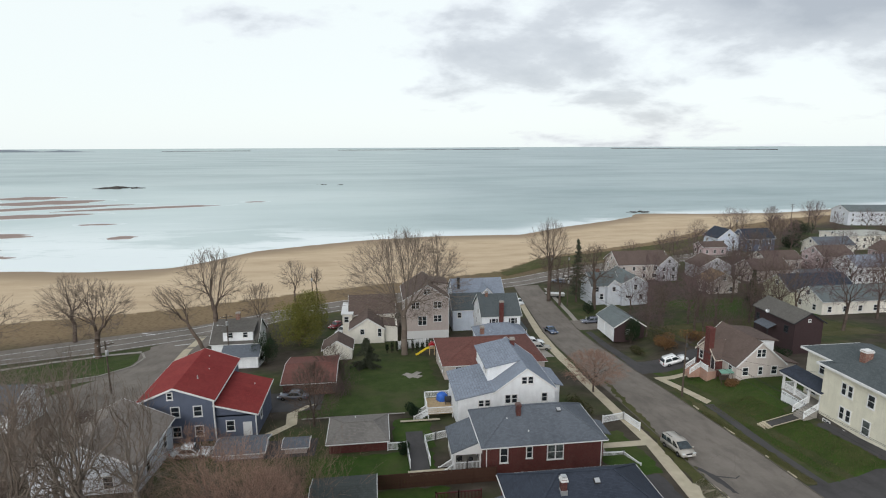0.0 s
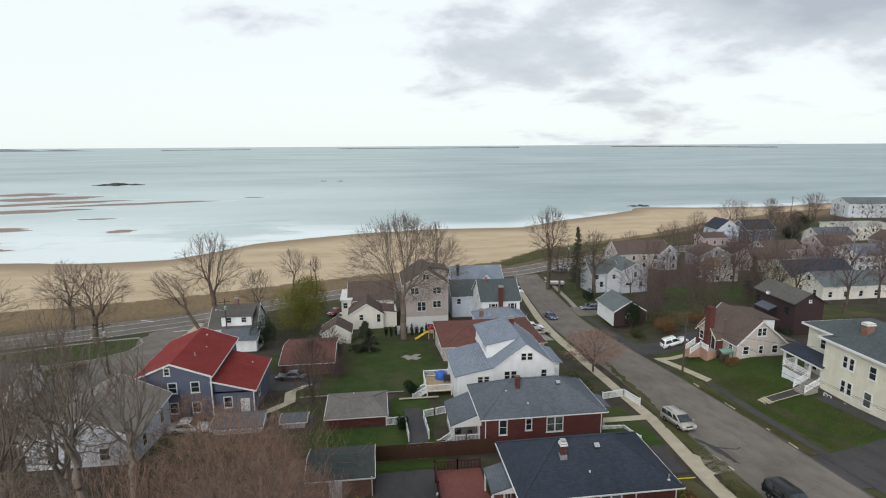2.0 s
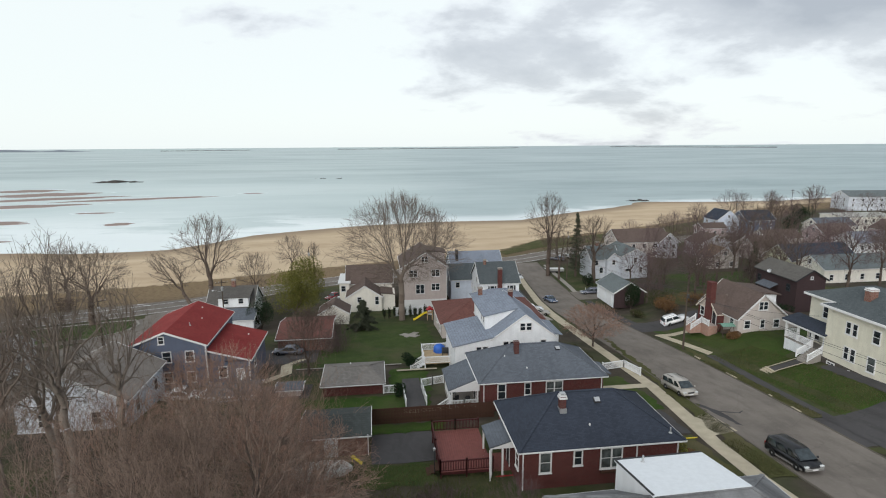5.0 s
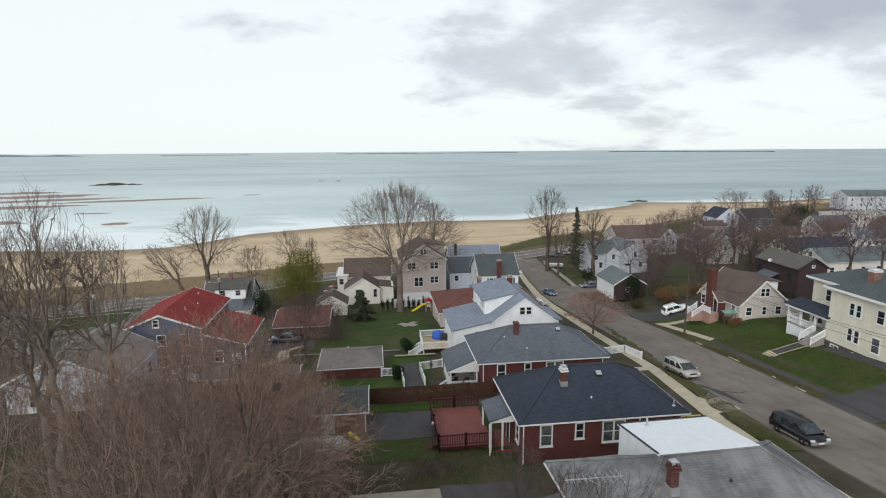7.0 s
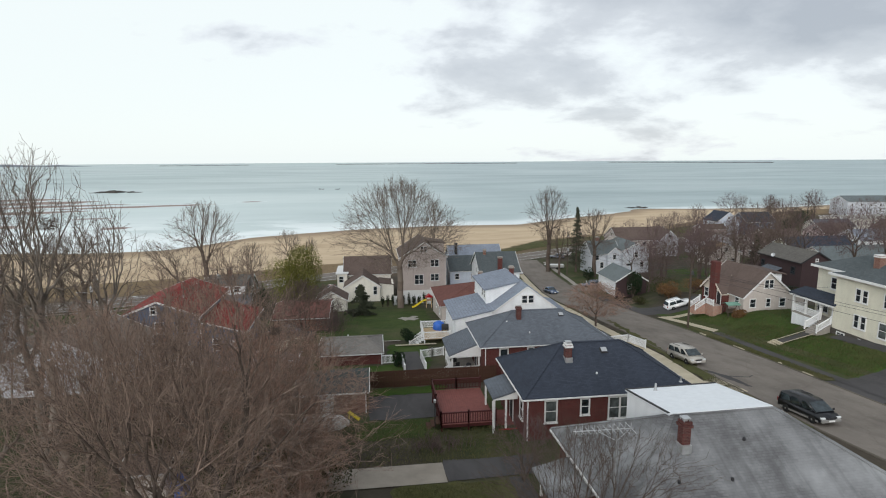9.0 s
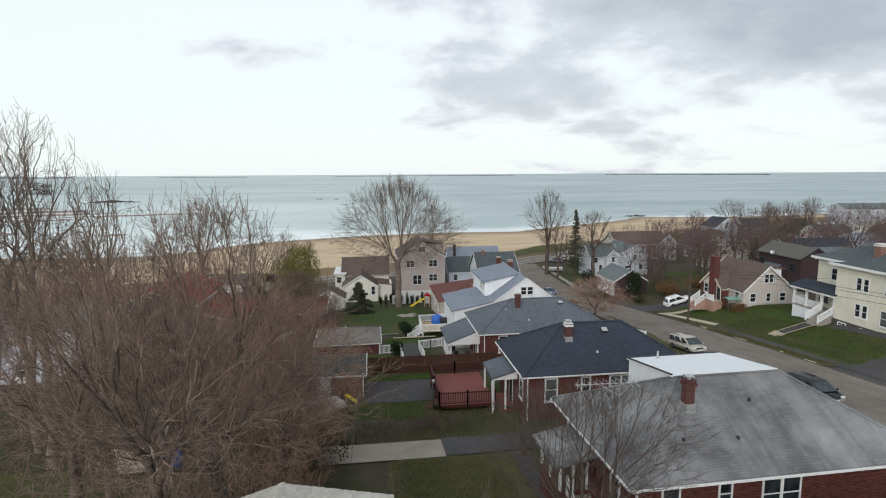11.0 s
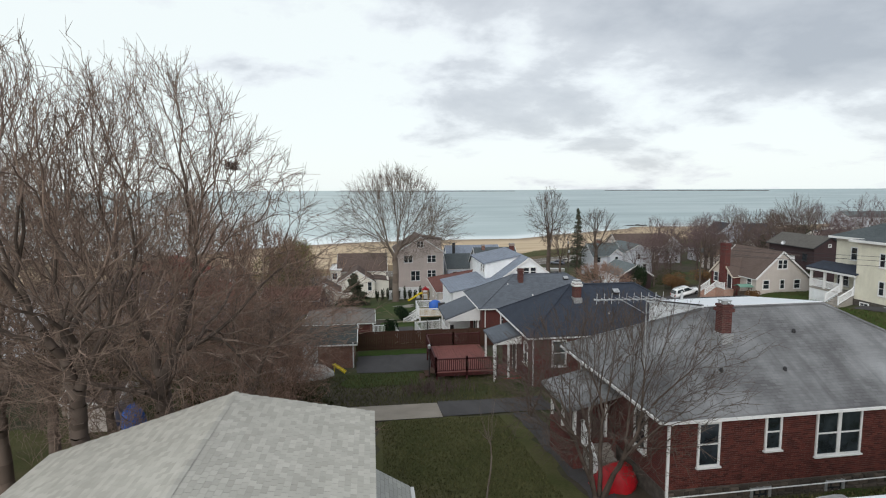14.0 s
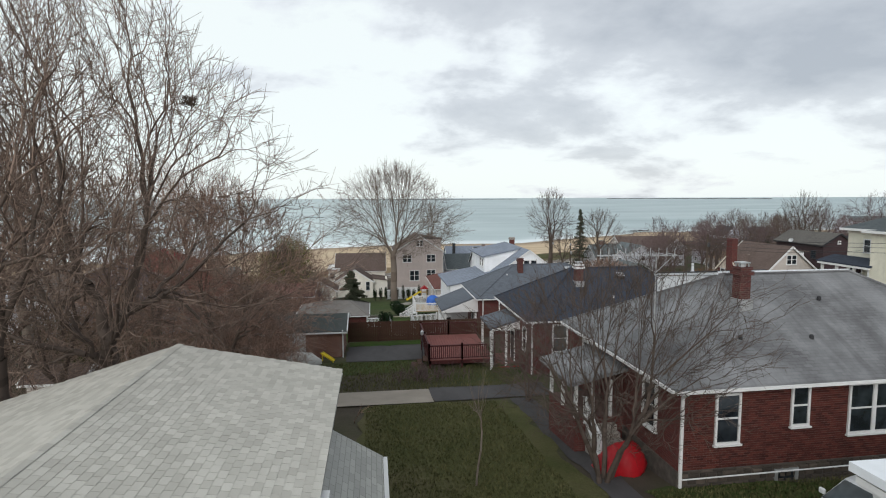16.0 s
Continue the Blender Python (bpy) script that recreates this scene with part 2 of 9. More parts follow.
def m_sea():
    m = Mat("sea_water", 0.3, 0.0, 0.5)
    p = m.pos(True)
    big = m.noise(0.004, 4, 0.5, vec=p, stretch=(0.4, 1.0, 1.0))
    band = m.noise(0.011, 5, 0.5, vec=p, stretch=(0.3, 1.0, 1.0))
    col = m.ramp(big, [(0.32, (0.205, 0.295, 0.305)), (0.68, (0.27, 0.37, 0.37))])
    col = m.mix(m.math("MULTIPLY", m.ramp(band, [(0.45, 0.0), (0.68, 1.0)]), 0.3), col, (0.15, 0.225, 0.24))
    chop = m.noise(0.05, 7, 0.68, vec=p, stretch=(0.45, 1.0, 1.0))
    col = m.mix(m.math("MULTIPLY", m.ramp(chop, [(0.45, 0.0), (0.7, 1.0)]), 0.4), col, (0.36, 0.45, 0.46))
    col = m.mix(m.math("MULTIPLY", m.ramp(chop, [(0.3, 1.0), (0.46, 0.0)]), 0.4), col, (0.13, 0.20, 0.215))
    shal = m.nt.nodes.new("ShaderNodeAttribute")
    shal.attribute_name = "shallow"
    flat = m.nt.nodes.new("ShaderNodeAttribute")
    flat.attribute_name = "flats"
    col = m.mix(m.math("MULTIPLY", flat.outputs["Fac"], 0.75), col, (0.52, 0.62, 0.62))
    # foam drawn out into curls and rims over the shallows
    warp = m.n("VectorMath")
    warp.operation = "MULTIPLY_ADD"
    nn = m.n("TexNoise", Scale=0.03, Detail=3.0)
    m.link(p, nn.inputs["Vector"])
    m.link(nn.outputs["Color"], warp.inputs[0])
    warp.inputs[1].default_value = (26, 26, 0)
    m.link(p, warp.inputs[2])
    foam_n = m.noise(0.035, 6, 0.62, vec=warp.outputs[0], stretch=(0.35, 1.0, 1.0))
    rim = m.math("SUBTRACT", 1.0, m.math("MULTIPLY", m.math("ABSOLUTE", m.math("SUBTRACT", foam_n, 0.5)), 9.0))
    foam = m.ramp(m.math("ADD", foam_n, m.math("MULTIPLY", shal.outputs["Fac"], 0.30)), [(0.64, 0.0), (0.84, 1.0)])
    lace = m.math("MULTIPLY", m.math("MAXIMUM", rim, 0.0), m.math("MULTIPLY", shal.outputs["Fac"], 0.8))
    white = m.math("MINIMUM", m.math("ADD", m.math("MULTIPLY", foam, shal.outputs["Fac"]), m.math("MULTIPLY", lace, 0.55)), 1.0)
    col = m.mix(m.math("MULTIPLY", white, 0.85), col, (0.76, 0.82, 0.83))
    m.base(col)
    m.rough(m.ramp(band, [(0.35, 0.28), (0.7, 0.4)]))
    w1 = m.noise(0.16, 5, 0.6, vec=p, stretch=(0.45, 1.0, 1.0))
    m.bump(w1, 0.09, 0.6)
    return m.m


def m_bark(name, c, c2):
    m = Mat(name, 0.95, 0.0, 0.1)
    f = m.noise(2.5, 5, stretch=(1, 1, 0.3))
    r = m.nt.nodes.new("ShaderNodeNewGeometry").outputs["Random Per Island"]
    col = m.mix(r, m.ramp(f, [(0.3, vary(c, 0.7)), (0.7, vary(c, 1.25))]), c2)
    m.base(col)
    return m.m


def m_leaf(name, c1, c2):
    m = Mat(name, 0.75, 0.0, 0.2)
    r = m.nt.nodes.new("ShaderNodeNewGeometry").outputs["Random Per Island"]
    f = m.noise(1.2, 4)
    m.base(m.mix(r, m.ramp(f, [(0.3, c1), (0.7, c2)]), vary(c1, 0.6)))
    return m.m


def m_glass(name, c=(0.02, 0.025, 0.03), rough=0.06):
    m = Mat(name, rough, 0.0, 0.6)
    f = m.noise(1.7, 2)
    m.base(m.ramp(f, [(0.35, vary(c, 0.5)), (0.7, vary(c, 1.8))]))
    return m.m


def m_paint(name, c, rough=0.25, coat=0.6):
    m = Mat(name, rough, 0.0, 0.5)
    m.bsdf.inputs["Coat Weight"].default_value = coat
    f = m.noise(2.0, 4)
    m.base(m.ramp(f, [(0.3, vary(c, 0.9)), (0.75, vary(c, 1.05))]))
    return m.m


def m_concrete(name, c):
    m = Mat(name, 0.9, 0.0, 0.2)
    p = m.pos(True)
    big, fine = m.noise(0.7, 6, vec=p), m.noise(14, 3, vec=p)
    col = m.ramp(big, [(0.3, vary(c, 0.78)), (0.7, vary(c, 1.1))])
    m.base(m.mix(m.math("MULTIPLY", fine, 0.35), col, vary(c, 0.6)))
    m.bump(fine, 0.25, 0.01)
    return m.m


BLADE = m_leaf("grass_blades", (0.075, 0.082, 0.028), (0.14, 0.125, 0.055))
GROUND, SEA_M = m_ground(), m_sea()
LAWN = m_lawn("green_lawn", (0.028, 0.060, 0.012), (0.058, 0.098, 0.020), (0.10, 0.085, 0.045), 0.35)
LAWN_DULL = m_lawn("thin_lawn", (0.058, 0.066, 0.023), (0.102, 0.100, 0.044), (0.13, 0.105, 0.066), 0.7)
LAWN_MID = m_lawn("dull_green_lawn", (0.036, 0.060, 0.017), (0.068, 0.094, 0.028), (0.095, 0.08, 0.05), 0.5)
ASPHALT = m_asphalt("street_asphalt", (0.165, 0.145, 0.127), 0.2)
ASPHALT_DARK = m_asphalt("dark_asphalt", (0.062, 0.059, 0.060), 0.2)
CONCRETE = m_concrete("pavement_concrete", (0.50, 0.44, 0.33))
CONCRETE_OLD = m_concrete("old_concrete", (0.30, 0.265, 0.225))
KERB = m_concrete("dirty_kerb_concrete", (0.13, 0.115, 0.095))
CONCRETE_GREY = m_concrete("grey_concrete", (0.34, 0.315, 0.285))
WHITE = m_plain("white_trim", (0.70, 0.70, 0.695), 0.5, spread=0.05)
WHITE_VINYL = m_plain("white_vinyl", (0.80, 0.81, 0.82), 0.35, spread=0.05)
WHITE_SIDING = m_siding("white_siding", (0.82, 0.84, 0.86))
CREAM_SIDING = m_siding("cream_siding", (0.76, 0.73, 0.66))
YELLOW_SIDING = m_siding("pale_yellow_siding", (0.71, 0.68, 0.565))
TAN_SIDING = m_siding("tan_siding", (0.50, 0.43, 0.40))
BEIGE_SIDING = m_siding("beige_siding", (0.54, 0.485, 0.45))
PALEBLUE_SIDING = m_siding("pale_blue_siding", (0.55, 0.61, 0.70))
GREY_SIDING = m_siding("grey_siding", (0.46, 0.46, 0.50))
NAVY_SIDING = m_siding("slate_blue_siding", (0.115, 0.135, 0.19))
OLIVE_SIDING = m_siding("pale_olive_siding", (0.52, 0.51, 0.38))
DARK_SIDING = m_siding("dark_brown_siding", (0.052, 0.032, 0.034))
PINK_SIDING = m_siding("dusty_pink_siding", (0.50, 0.40, 0.40))
BRICK = m_brick("red_brick", (0.118, 0.030, 0.026), (0.078, 0.023, 0.021), (0.13, 0.08, 0.07))
BRICK_BROWN = m_brick("brown_brick", (0.20, 0.085, 0.058), (0.145, 0.062, 0.046))
MORTAR = m_plain("mortar", (0.19, 0.13, 0.115), 0.95)
BRICK_CHIMNEY = m_brick("chimney_brick", (0.095, 0.028, 0.024), (0.055, 0.020, 0.019), (0.14, 0.10, 0.09))
SHINGLE_DARK = m_shingle("charcoal_shingles", (0.040, 0.048, 0.066), 0.3)
SHINGLE_GREY = m_shingle("grey_shingles", (0.115, 0.128, 0.150), 0.3)
SHINGLE_BLUE = m_shingle("blue_grey_shingles", (0.215, 0.243, 0.295), 0.3)
SHINGLE_SLATE = m_shingle("slate_grey_shingles", (0.140, 0.152, 0.178), 0.3)
PALEGREY_SIDING = m_siding("pale_grey_siding", (0.58, 0.61, 0.66))
SHINGLE_GREEN = m_shingle("grey_green_shingles", (0.135, 0.155, 0.160), 0.3)
SHINGLE_BROWN = m_shingle("brown_shingles", (0.118, 0.088, 0.077), 0.4)
SHINGLE_RED = m_shingle("red_shingles", (0.215, 0.032, 0.031), 0.3, worn=(0.27, 0.056, 0.050))
SHINGLE_RUST = m_shingle("rust_brown_shingles", (0.150, 0.068, 0.058), 0.3)
SHINGLE_PALE = m_shingle("weathered_pale_grey_shingles", (0.125, 0.125, 0.130), 0.55, worn=(0.34, 0.35, 0.36), wear=0.85, tab=0.3)
SHINGLE_LIGHT = m_shingle("light_grey_shingles", (0.40, 0.40, 0.37), 0.12)
SHINGLE_MOSS = m_shingle("mossy_charcoal_shingles", (0.062, 0.070, 0.068), 0.4)
SHINGLE_TAUPE = m_shingle("taupe_shingles", (0.185, 0.172, 0.160), 0.3)
SHINGLE_SLATE = m_shingle("slate_grey_shingles", (0.085, 0.098, 0.104), 0.3)
SHINGLE_DUN = m_shingle("dun_grey_shingles", (0.115, 0.108, 0.100), 0.4)
CREAM_TRIM = m_plain("cream_trim", (0.66, 0.58, 0.50), 0.6)
SHINGLE_TAN = m_shingle("tan_brown_shingles", (0.27, 0.185, 0.12), 0.3)
MEMBRANE = m_plain("white_roof_membrane", (0.72, 0.75, 0.78), 0.6, spread=0.06)
STONE = m_plain("rubble_mortar", (0.09, 0.08, 0.07), 0.95, spread=0.4, scale=4.0)
GLASS = m_glass("window_glass")
GLASS_BLIND = m_glass("window_glass_with_blind", (0.075, 0.085, 0.085), 0.1)
DARK_TRIM = m_plain("dark_trim", (0.03, 0.03, 0.033), 0.6)
METAL_DARK = m_plain("dark_metal", (0.10, 0.10, 0.10), 0.5, 0.7)
METAL_PALE = m_plain("galvanised_metal", (0.50, 0.51, 0.52), 0.4, 0.6)
WOOD_POLE = m_plain("weathered_pole_wood", (0.085, 0.066, 0.052), 0.9, spread=0.3)
WOOD_RED = m_plain("red_stained_wood", (0.062, 0.015, 0.015), 0.7, spread=0.25)
DECK_RED = m_plain("red_deck_boards", (0.20, 0.066, 0.056), 0.7, spread=0.2)
WOOD_BROWN = m_plain("dark_brown_fence_wood", (0.070, 0.034, 0.022), 0.85, spread=0.3)
WOOD_PALE = m_plain("pale_deck_wood", (0.46, 0.34, 0.20), 0.8, spread=0.2)
TARP_BLUE = m_plain("blue_tarpaulin", (0.035, 0.13, 0.50), 0.45, spread=0.25, scale=2)
TARP_RED = m_plain("red_tarpaulin", (0.36, 0.010, 0.016), 0.45, spread=0.3, scale=2)
TARP_GREY = m_plain("pale_tarpaulin", (0.42, 0.41, 0.38), 0.5, spread=0.2, scale=2)
YELLOW = m_plain("yellow_plastic", (0.70, 0.55, 0.04), 0.45)
GREEN_AWNING = m_plain("green_canvas", (0.16, 0.30, 0.24), 0.7)
RUBBER = m_plain("rubber", (0.018, 0.018, 0.018), 0.85)
BARK = m_bark("grey_brown_bark", (0.150, 0.118, 0.095), (0.20, 0.165, 0.14))
BARK_PALE = m_bark("pale_bark", (0.170, 0.145, 0.122), (0.225, 0.192, 0.165))
BARK_MID = m_bark("brown_bark", (0.100, 0.076, 0.062), (0.145, 0.112, 0.092))
BARK_DARK = m_bark("dark_bark", (0.075, 0.058, 0.048), (0.115, 0.09, 0.076))
TWIG_RED = m_bark("reddish_twigs", (0.165, 0.102, 0.080), (0.40, 0.265, 0.205))
TWIG = m_bark("brown_twigs", (0.105, 0.076, 0.062), (0.27, 0.200, 0.162))
TWIG_PURPLE = m_bark("purplish_twigs", (0.110, 0.078, 0.078), (0.160, 0.115, 0.113))
LEAF_DARK = m_leaf("dark_evergreen", (0.010, 0.028, 0.010), (0.028, 0.052, 0.018))
LEAF_DULL = m_leaf("dull_evergreen", (0.055, 0.068, 0.042), (0.10, 0.105, 0.07))
LEAF_YELLOW = m_leaf("yellow_green_leaves", (0.14, 0.145, 0.03), (0.22, 0.20, 0.05))
LEAF_OLIVE = m_leaf("olive_leaves", (0.045, 0.05, 0.018), (0.085, 0.08, 0.03))
LEAF_RUST = m_leaf("rusty_leaves", (0.16, 0.085, 0.04), (0.25, 0.15, 0.06))

# ---- geometry helpers ----
class Shape:
    """Vertices and faces, gathered and made into one mesh."""

    def __init__(self):
        self.v, self.f = [], []

    def add(self, verts, faces):
        k = len(self.v)
        self.v.extend(tuple(p) for p in verts)
        self.f.extend(tuple(i + k for i in q) for q in faces)
        return self

    def box(self, x0, y0, z0, x1, y1, z1):
        v = [(x0, y0, z0), (x1, y0, z0), (x1, y1, z0), (x0, y1, z0), (x0, y0, z1), (x1, y0, z1), (x1, y1, z1), (x0, y1, z1)]
        return self.add(v, [(0, 3, 2, 1), (4, 5, 6, 7), (0, 1, 5, 4), (1, 2, 6, 5), (2, 3, 7, 6), (3, 0, 4, 7)])

    def bar(self, a, b, w, h=None, sides=4, w2=None):
        """A straight bar from a to b; round for more than four sides."""
        a, b = Vector(a), Vector(b)
        h = w if h is None else h
        k = 1.0 if w2 is None else w2 / w
        d = (b - a).normalized()
        up = Vector((0, 0, 1)) if abs(d.z) < 0.95 else Vector((0, 1, 0))
        s = d.cross(up).normalized()
        u = s.cross(d)
        ring = []
        for p, q in ((a, 1.0), (b, k)):
            for i in range(sides):
                ang = 2 * math.pi * (i + 0.5) / sides
                r = 0.7071 if sides == 4 else 0.5
                ring.append(p + s * math.cos(ang) * w * r * q + u * math.sin(ang) * h * r * q)
        n = sides
        f = [(i, (i + 1) % n, n + (i + 1) % n, n + i) for i in range(n)]
        f += [tuple(range(n - 1, -1, -1)), tuple(range(n, 2 * n))]
        return self.add(ring, f)

    def prism(self, poly, axis, a, b):
        """A polygon of (u, z) pairs pushed along x or y from a to b."""
        n = len(poly)
        def at(u, z, w):
            return (w, u, z) if axis == "x" else (u, w, z)
        v = [at(u, z, a) for u, z in poly] + [at(u, z, b) for u, z in poly]
        f = [(i, (i + 1) % n, n + (i + 1) % n, n + i) for i in range(n)]
        return self.add(v, f + [tuple(range(n - 1, -1, -1)), tuple(range(n, 2 * n))])

    def slab(self, tops, thick):
        """Top faces with a thickness below them and a closed rim."""
        key, pts, faces = {}, [], []
        for face in tops:
            row = []
            for p in face:
                k = tuple(round(c, 4) for c in p)
                if k not in key:
                    key[k] = len(pts)
                    pts.append(k)
                row.append(key[k])
            faces.append(tuple(row))
        n = len(pts)
        edges = {}
        for q in faces:
            for i in range(len(q)):
                a, b = q[i], q[(i + 1) % len(q)]
                edges[(a, b)] = edges.get((a, b), 0) + 1
        v = pts + [(x, y, z - thick) for x, y, z in pts]
        f = list(faces) + [tuple(i + n for i in reversed(q)) for q in faces]
        f += [(b, a, a + n, b + n) for (a, b) in edges if (b, a) not in edges]
        return self.add(v, f)

    def lathe(self, profile, segments=12, centre=(0, 0, 0)):
        cx, cy, cz = centre
        v, f, n = [], [], segments
        for r, z in profile:
            for i in range(n):
                a = 2 * math.pi * i / n
                v.append((cx + r * math.cos(a), cy + r * math.sin(a), cz + z))
        for j in range(len(profile) - 1):
            for i in range(n):
                f.append((j * n + i, j * n + (i + 1) % n, (j + 1) * n + (i + 1) % n, (j + 1) * n + i))
        f.append(tuple(range(n - 1, -1, -1)))
        f.append(tuple(range((len(profile) - 1) * n, len(profile) * n)))
        return self.add(v, f)

    def mesh(self, name, material, smooth=False, fix=True):
        me = bpy.data.meshes.new(name)
        me.from_pydata(self.v, [], self.f)
        if fix and len(self.f) < 4000:
            bm = bmesh.new()
            bm.from_mesh(me)
            bmesh.ops.recalc_face_normals(bm, faces=bm.faces)
            bm.to_mesh(me)
            bm.free()
        if material:
            me.materials.append(material)
        if smooth:
            me.polygons.foreach_set("use_smooth", [True] * len(me.polygons))
        me.update()
        return me


def soft(me, width=0.02, segments=1):
    """Bevel the sharp edges of a mesh."""
    bm = bmesh.new()
    bm.from_mesh(me)
    bmesh.ops.remove_doubles(bm, verts=bm.verts, dist=0.0005)
    edges = [e for e in bm.edges if len(e.link_faces) == 2 and e.calc_face_angle(0) > 0.6]
    bmesh.ops.bevel(bm, geom=edges, offset=width, segments=segments, affect="EDGES", clamp_overlap=True)
    bm.to_mesh(me)
    bm.free()
    return me


def part(name, shape, material, parent, label="", m=None, smooth=False):
    """One mesh object under a thing or a part."""
    me = shape.mesh(name, material, smooth) if isinstance(shape, Shape) else shape
    ob = new(name, me)
    ob.parent = parent
    if m is not None:
        ob.matrix_basis = m
    if label:
        ob["label"] = label
    return ob


def thing(name, label, category, m, group="", kind=""):
    """An Empty at the base of a thing, to carry its parts."""
    ob = new(name)
    ob.empty_display_size = 0.2
    ob.matrix_basis = m
    return tagged(ob, label, category, group, kind)


def solo(name, shape, material, label, category, m=None, group="", kind="", smooth=False):
    """A thing of one mesh."""
    ob = new(name, shape.mesh(name, material, smooth) if isinstance(shape, Shape) else shape)
    if m is not None:
        ob.matrix_basis = m
    return tagged(ob, label, category, group, kind)


def ease(a, b, x):
    t = min(max((x - a) / (b - a), 0.0), 1.0)
    return t * t * (3 - 2 * t)

# ---- the lie of the land ----
SEA = -14.2
SLOPE_Y = [-5000, -40, 0, 20, 36, 53, 72, 90, 106, 120, 135, 150]
SLOPE_Z = [6, 4, 1.8, 0.2, -1.7, -3.3, -5.4, -7.6, -10, -11.6, -12.3, -12.6]
SHORE_X = [-4000, -139, -107, -78, -66, -53, -33, -7, 33, 74, 106, 140, 162, 172, 190, 216, 268, 317, 600, 4000]
SHORE_Y = [240, 218, 212, 215, 227, 245, 255, 266, 274, 272, 295, 314, 329, 344, 342, 336, 334, 347, 420, 420]
BACK_X = [-4000, -95, -57, -12, 25, 42, 66, 91, 124, 171, 246, 317, 600, 4000]
BACK_Y = [138, 146, 154, 170, 181, 186, 209, 219, 234, 264, 298, 318, 385, 385]
ROAD_Y = [-60, 20, 38, 60, 87, 113, 135, 170]
ROAD_L = [33.6, 33.6, 33.8, 34.7, 35.9, 38.0, 40.4, 43.6]
ROAD_R = [42.2, 42.6, 43.1, 43.9, 44.6, 46.5, 48.7, 51.4]
BANK_X = [42.2, 42.6, 43.1, 43.9, 46.2, 49.0, 50.4, 51.4]


def land(x, y):
    z = float(np.interp(y, SLOPE_Y, SLOPE_Z))
    edge = float(np.interp(y, ROAD_Y, BANK_X))
    z += 2.0 * ease(edge + 2.5, edge + 12.5, x) * (1 - ease(110, 150, y)) + 1.0 * ease(60, 85, x) * (1 - ease(120, 170, y))
    back, shore = float(np.interp(x, BACK_X, BACK_Y)), float(np.interp(x, SHORE_X, SHORE_Y))
    if y > back:
        k = (y - back) / (shore - back)
        z = -12.6 + (SEA + 12.6) * k if k < 1 else SEA - 1.2 * min((k - 1) * 0.6, 1.0) - 3 * ease(shore + 80, shore + 400, y)
    return z


def axis(parts):
    out = []
    for a, b, step in parts:
        out += list(np.arange(a, b, step))
    return out + [parts[-1][1]]


def make_ground():
    xs = axis([(-4900, -900, 500), (-900, -240, 60), (-240, -110, 10), (-110, 130, 2.5), (130, 360, 8), (360, 900, 60), (900, 4900, 500)])
    ys = axis([(-4900, -900, 500), (-900, -100, 80), (-100, -10, 10), (-10, 190, 2.0), (190, 360, 4), (360, 900, 45), (900, 4900, 500)])
    nx, ny = len(xs), len(ys)
    v = [(x, y, land(x, y)) for y in ys for x in xs]
    f = [(j * nx + i, j * nx + i + 1, (j + 1) * nx + i + 1, (j + 1) * nx + i) for j in range(ny - 1) for i in range(nx - 1)]
    me = bpy.data.meshes.new("ground")
    me.from_pydata(v, [], f)
    me.materials.append(GROUND)
    sand, wet, dune = [], [], []
    for x, y, z in v:
        back, shore = float(np.interp(x, BACK_X, BACK_Y)), float(np.interp(x, SHORE_X, SHORE_Y))
        sand.append(ease(back - 5, back + 5, y))
        wet.append(ease(shore - 22, shore - 2, y) * 0.9)
        dune.append(ease(back - 30, back - 14, y) if x < 30 or y > 195 else ease(back - 26, back - 12, y) * 0.6)
    for name, data in (("sand", sand), ("wet", wet), ("dune", dune)):
        me.attributes.new(name, "FLOAT", "POINT").data.foreach_set("value", data)
    me.polygons.foreach_set("use_smooth", [True] * len(f))
    tagged(new("ground", me), "sloping ground of grass and bare earth running down to a sand beach", "ground", kind="structure")


def make_sea():
    xs = axis([(-4900, -900, 400), (-900, -300, 60), (-300, 400, 10), (400, 900, 60), (900, 4900, 400)])
    ys = axis([(190, 420, 5), (420, 900, 40), (900, 4900, 400)])
    nx, ny = len(xs), len(ys)
    v = [(x, y, SEA + 7.5 * max(0.0, (y - 700) / 4200) ** 1.2) for y in ys for x in xs]
    f = [(j * nx + i, j * nx + i + 1, (j + 1) * nx + i + 1, (j + 1) * nx + i) for j in range(ny - 1) for i in range(nx - 1)]
    me = bpy.data.meshes.new("water")
    me.from_pydata(v, [], f)
    me.materials.append(SEA_M)
    shal, flats = [], []
    for x, y, z in v:
        d = y - float(np.interp(x, SHORE_X, SHORE_Y))
        wide = 45 + 190 * ease(20, -110, x)
        shal.append(1 - ease(0, wide, d))
        flats.append((1 - ease(80, 700, d)) * ease(140, -160, x))
    for name, data in (("shallow", shal), ("flats", flats)):
        me.attributes.new(name, "FLOAT", "POINT").data.foreach_set("value", data)
    me.polygons.foreach_set("use_smooth", [True] * len(f))
    tagged(new("water", me), "pale grey-green sea with bands of ripples and foam", "water", kind="structure")


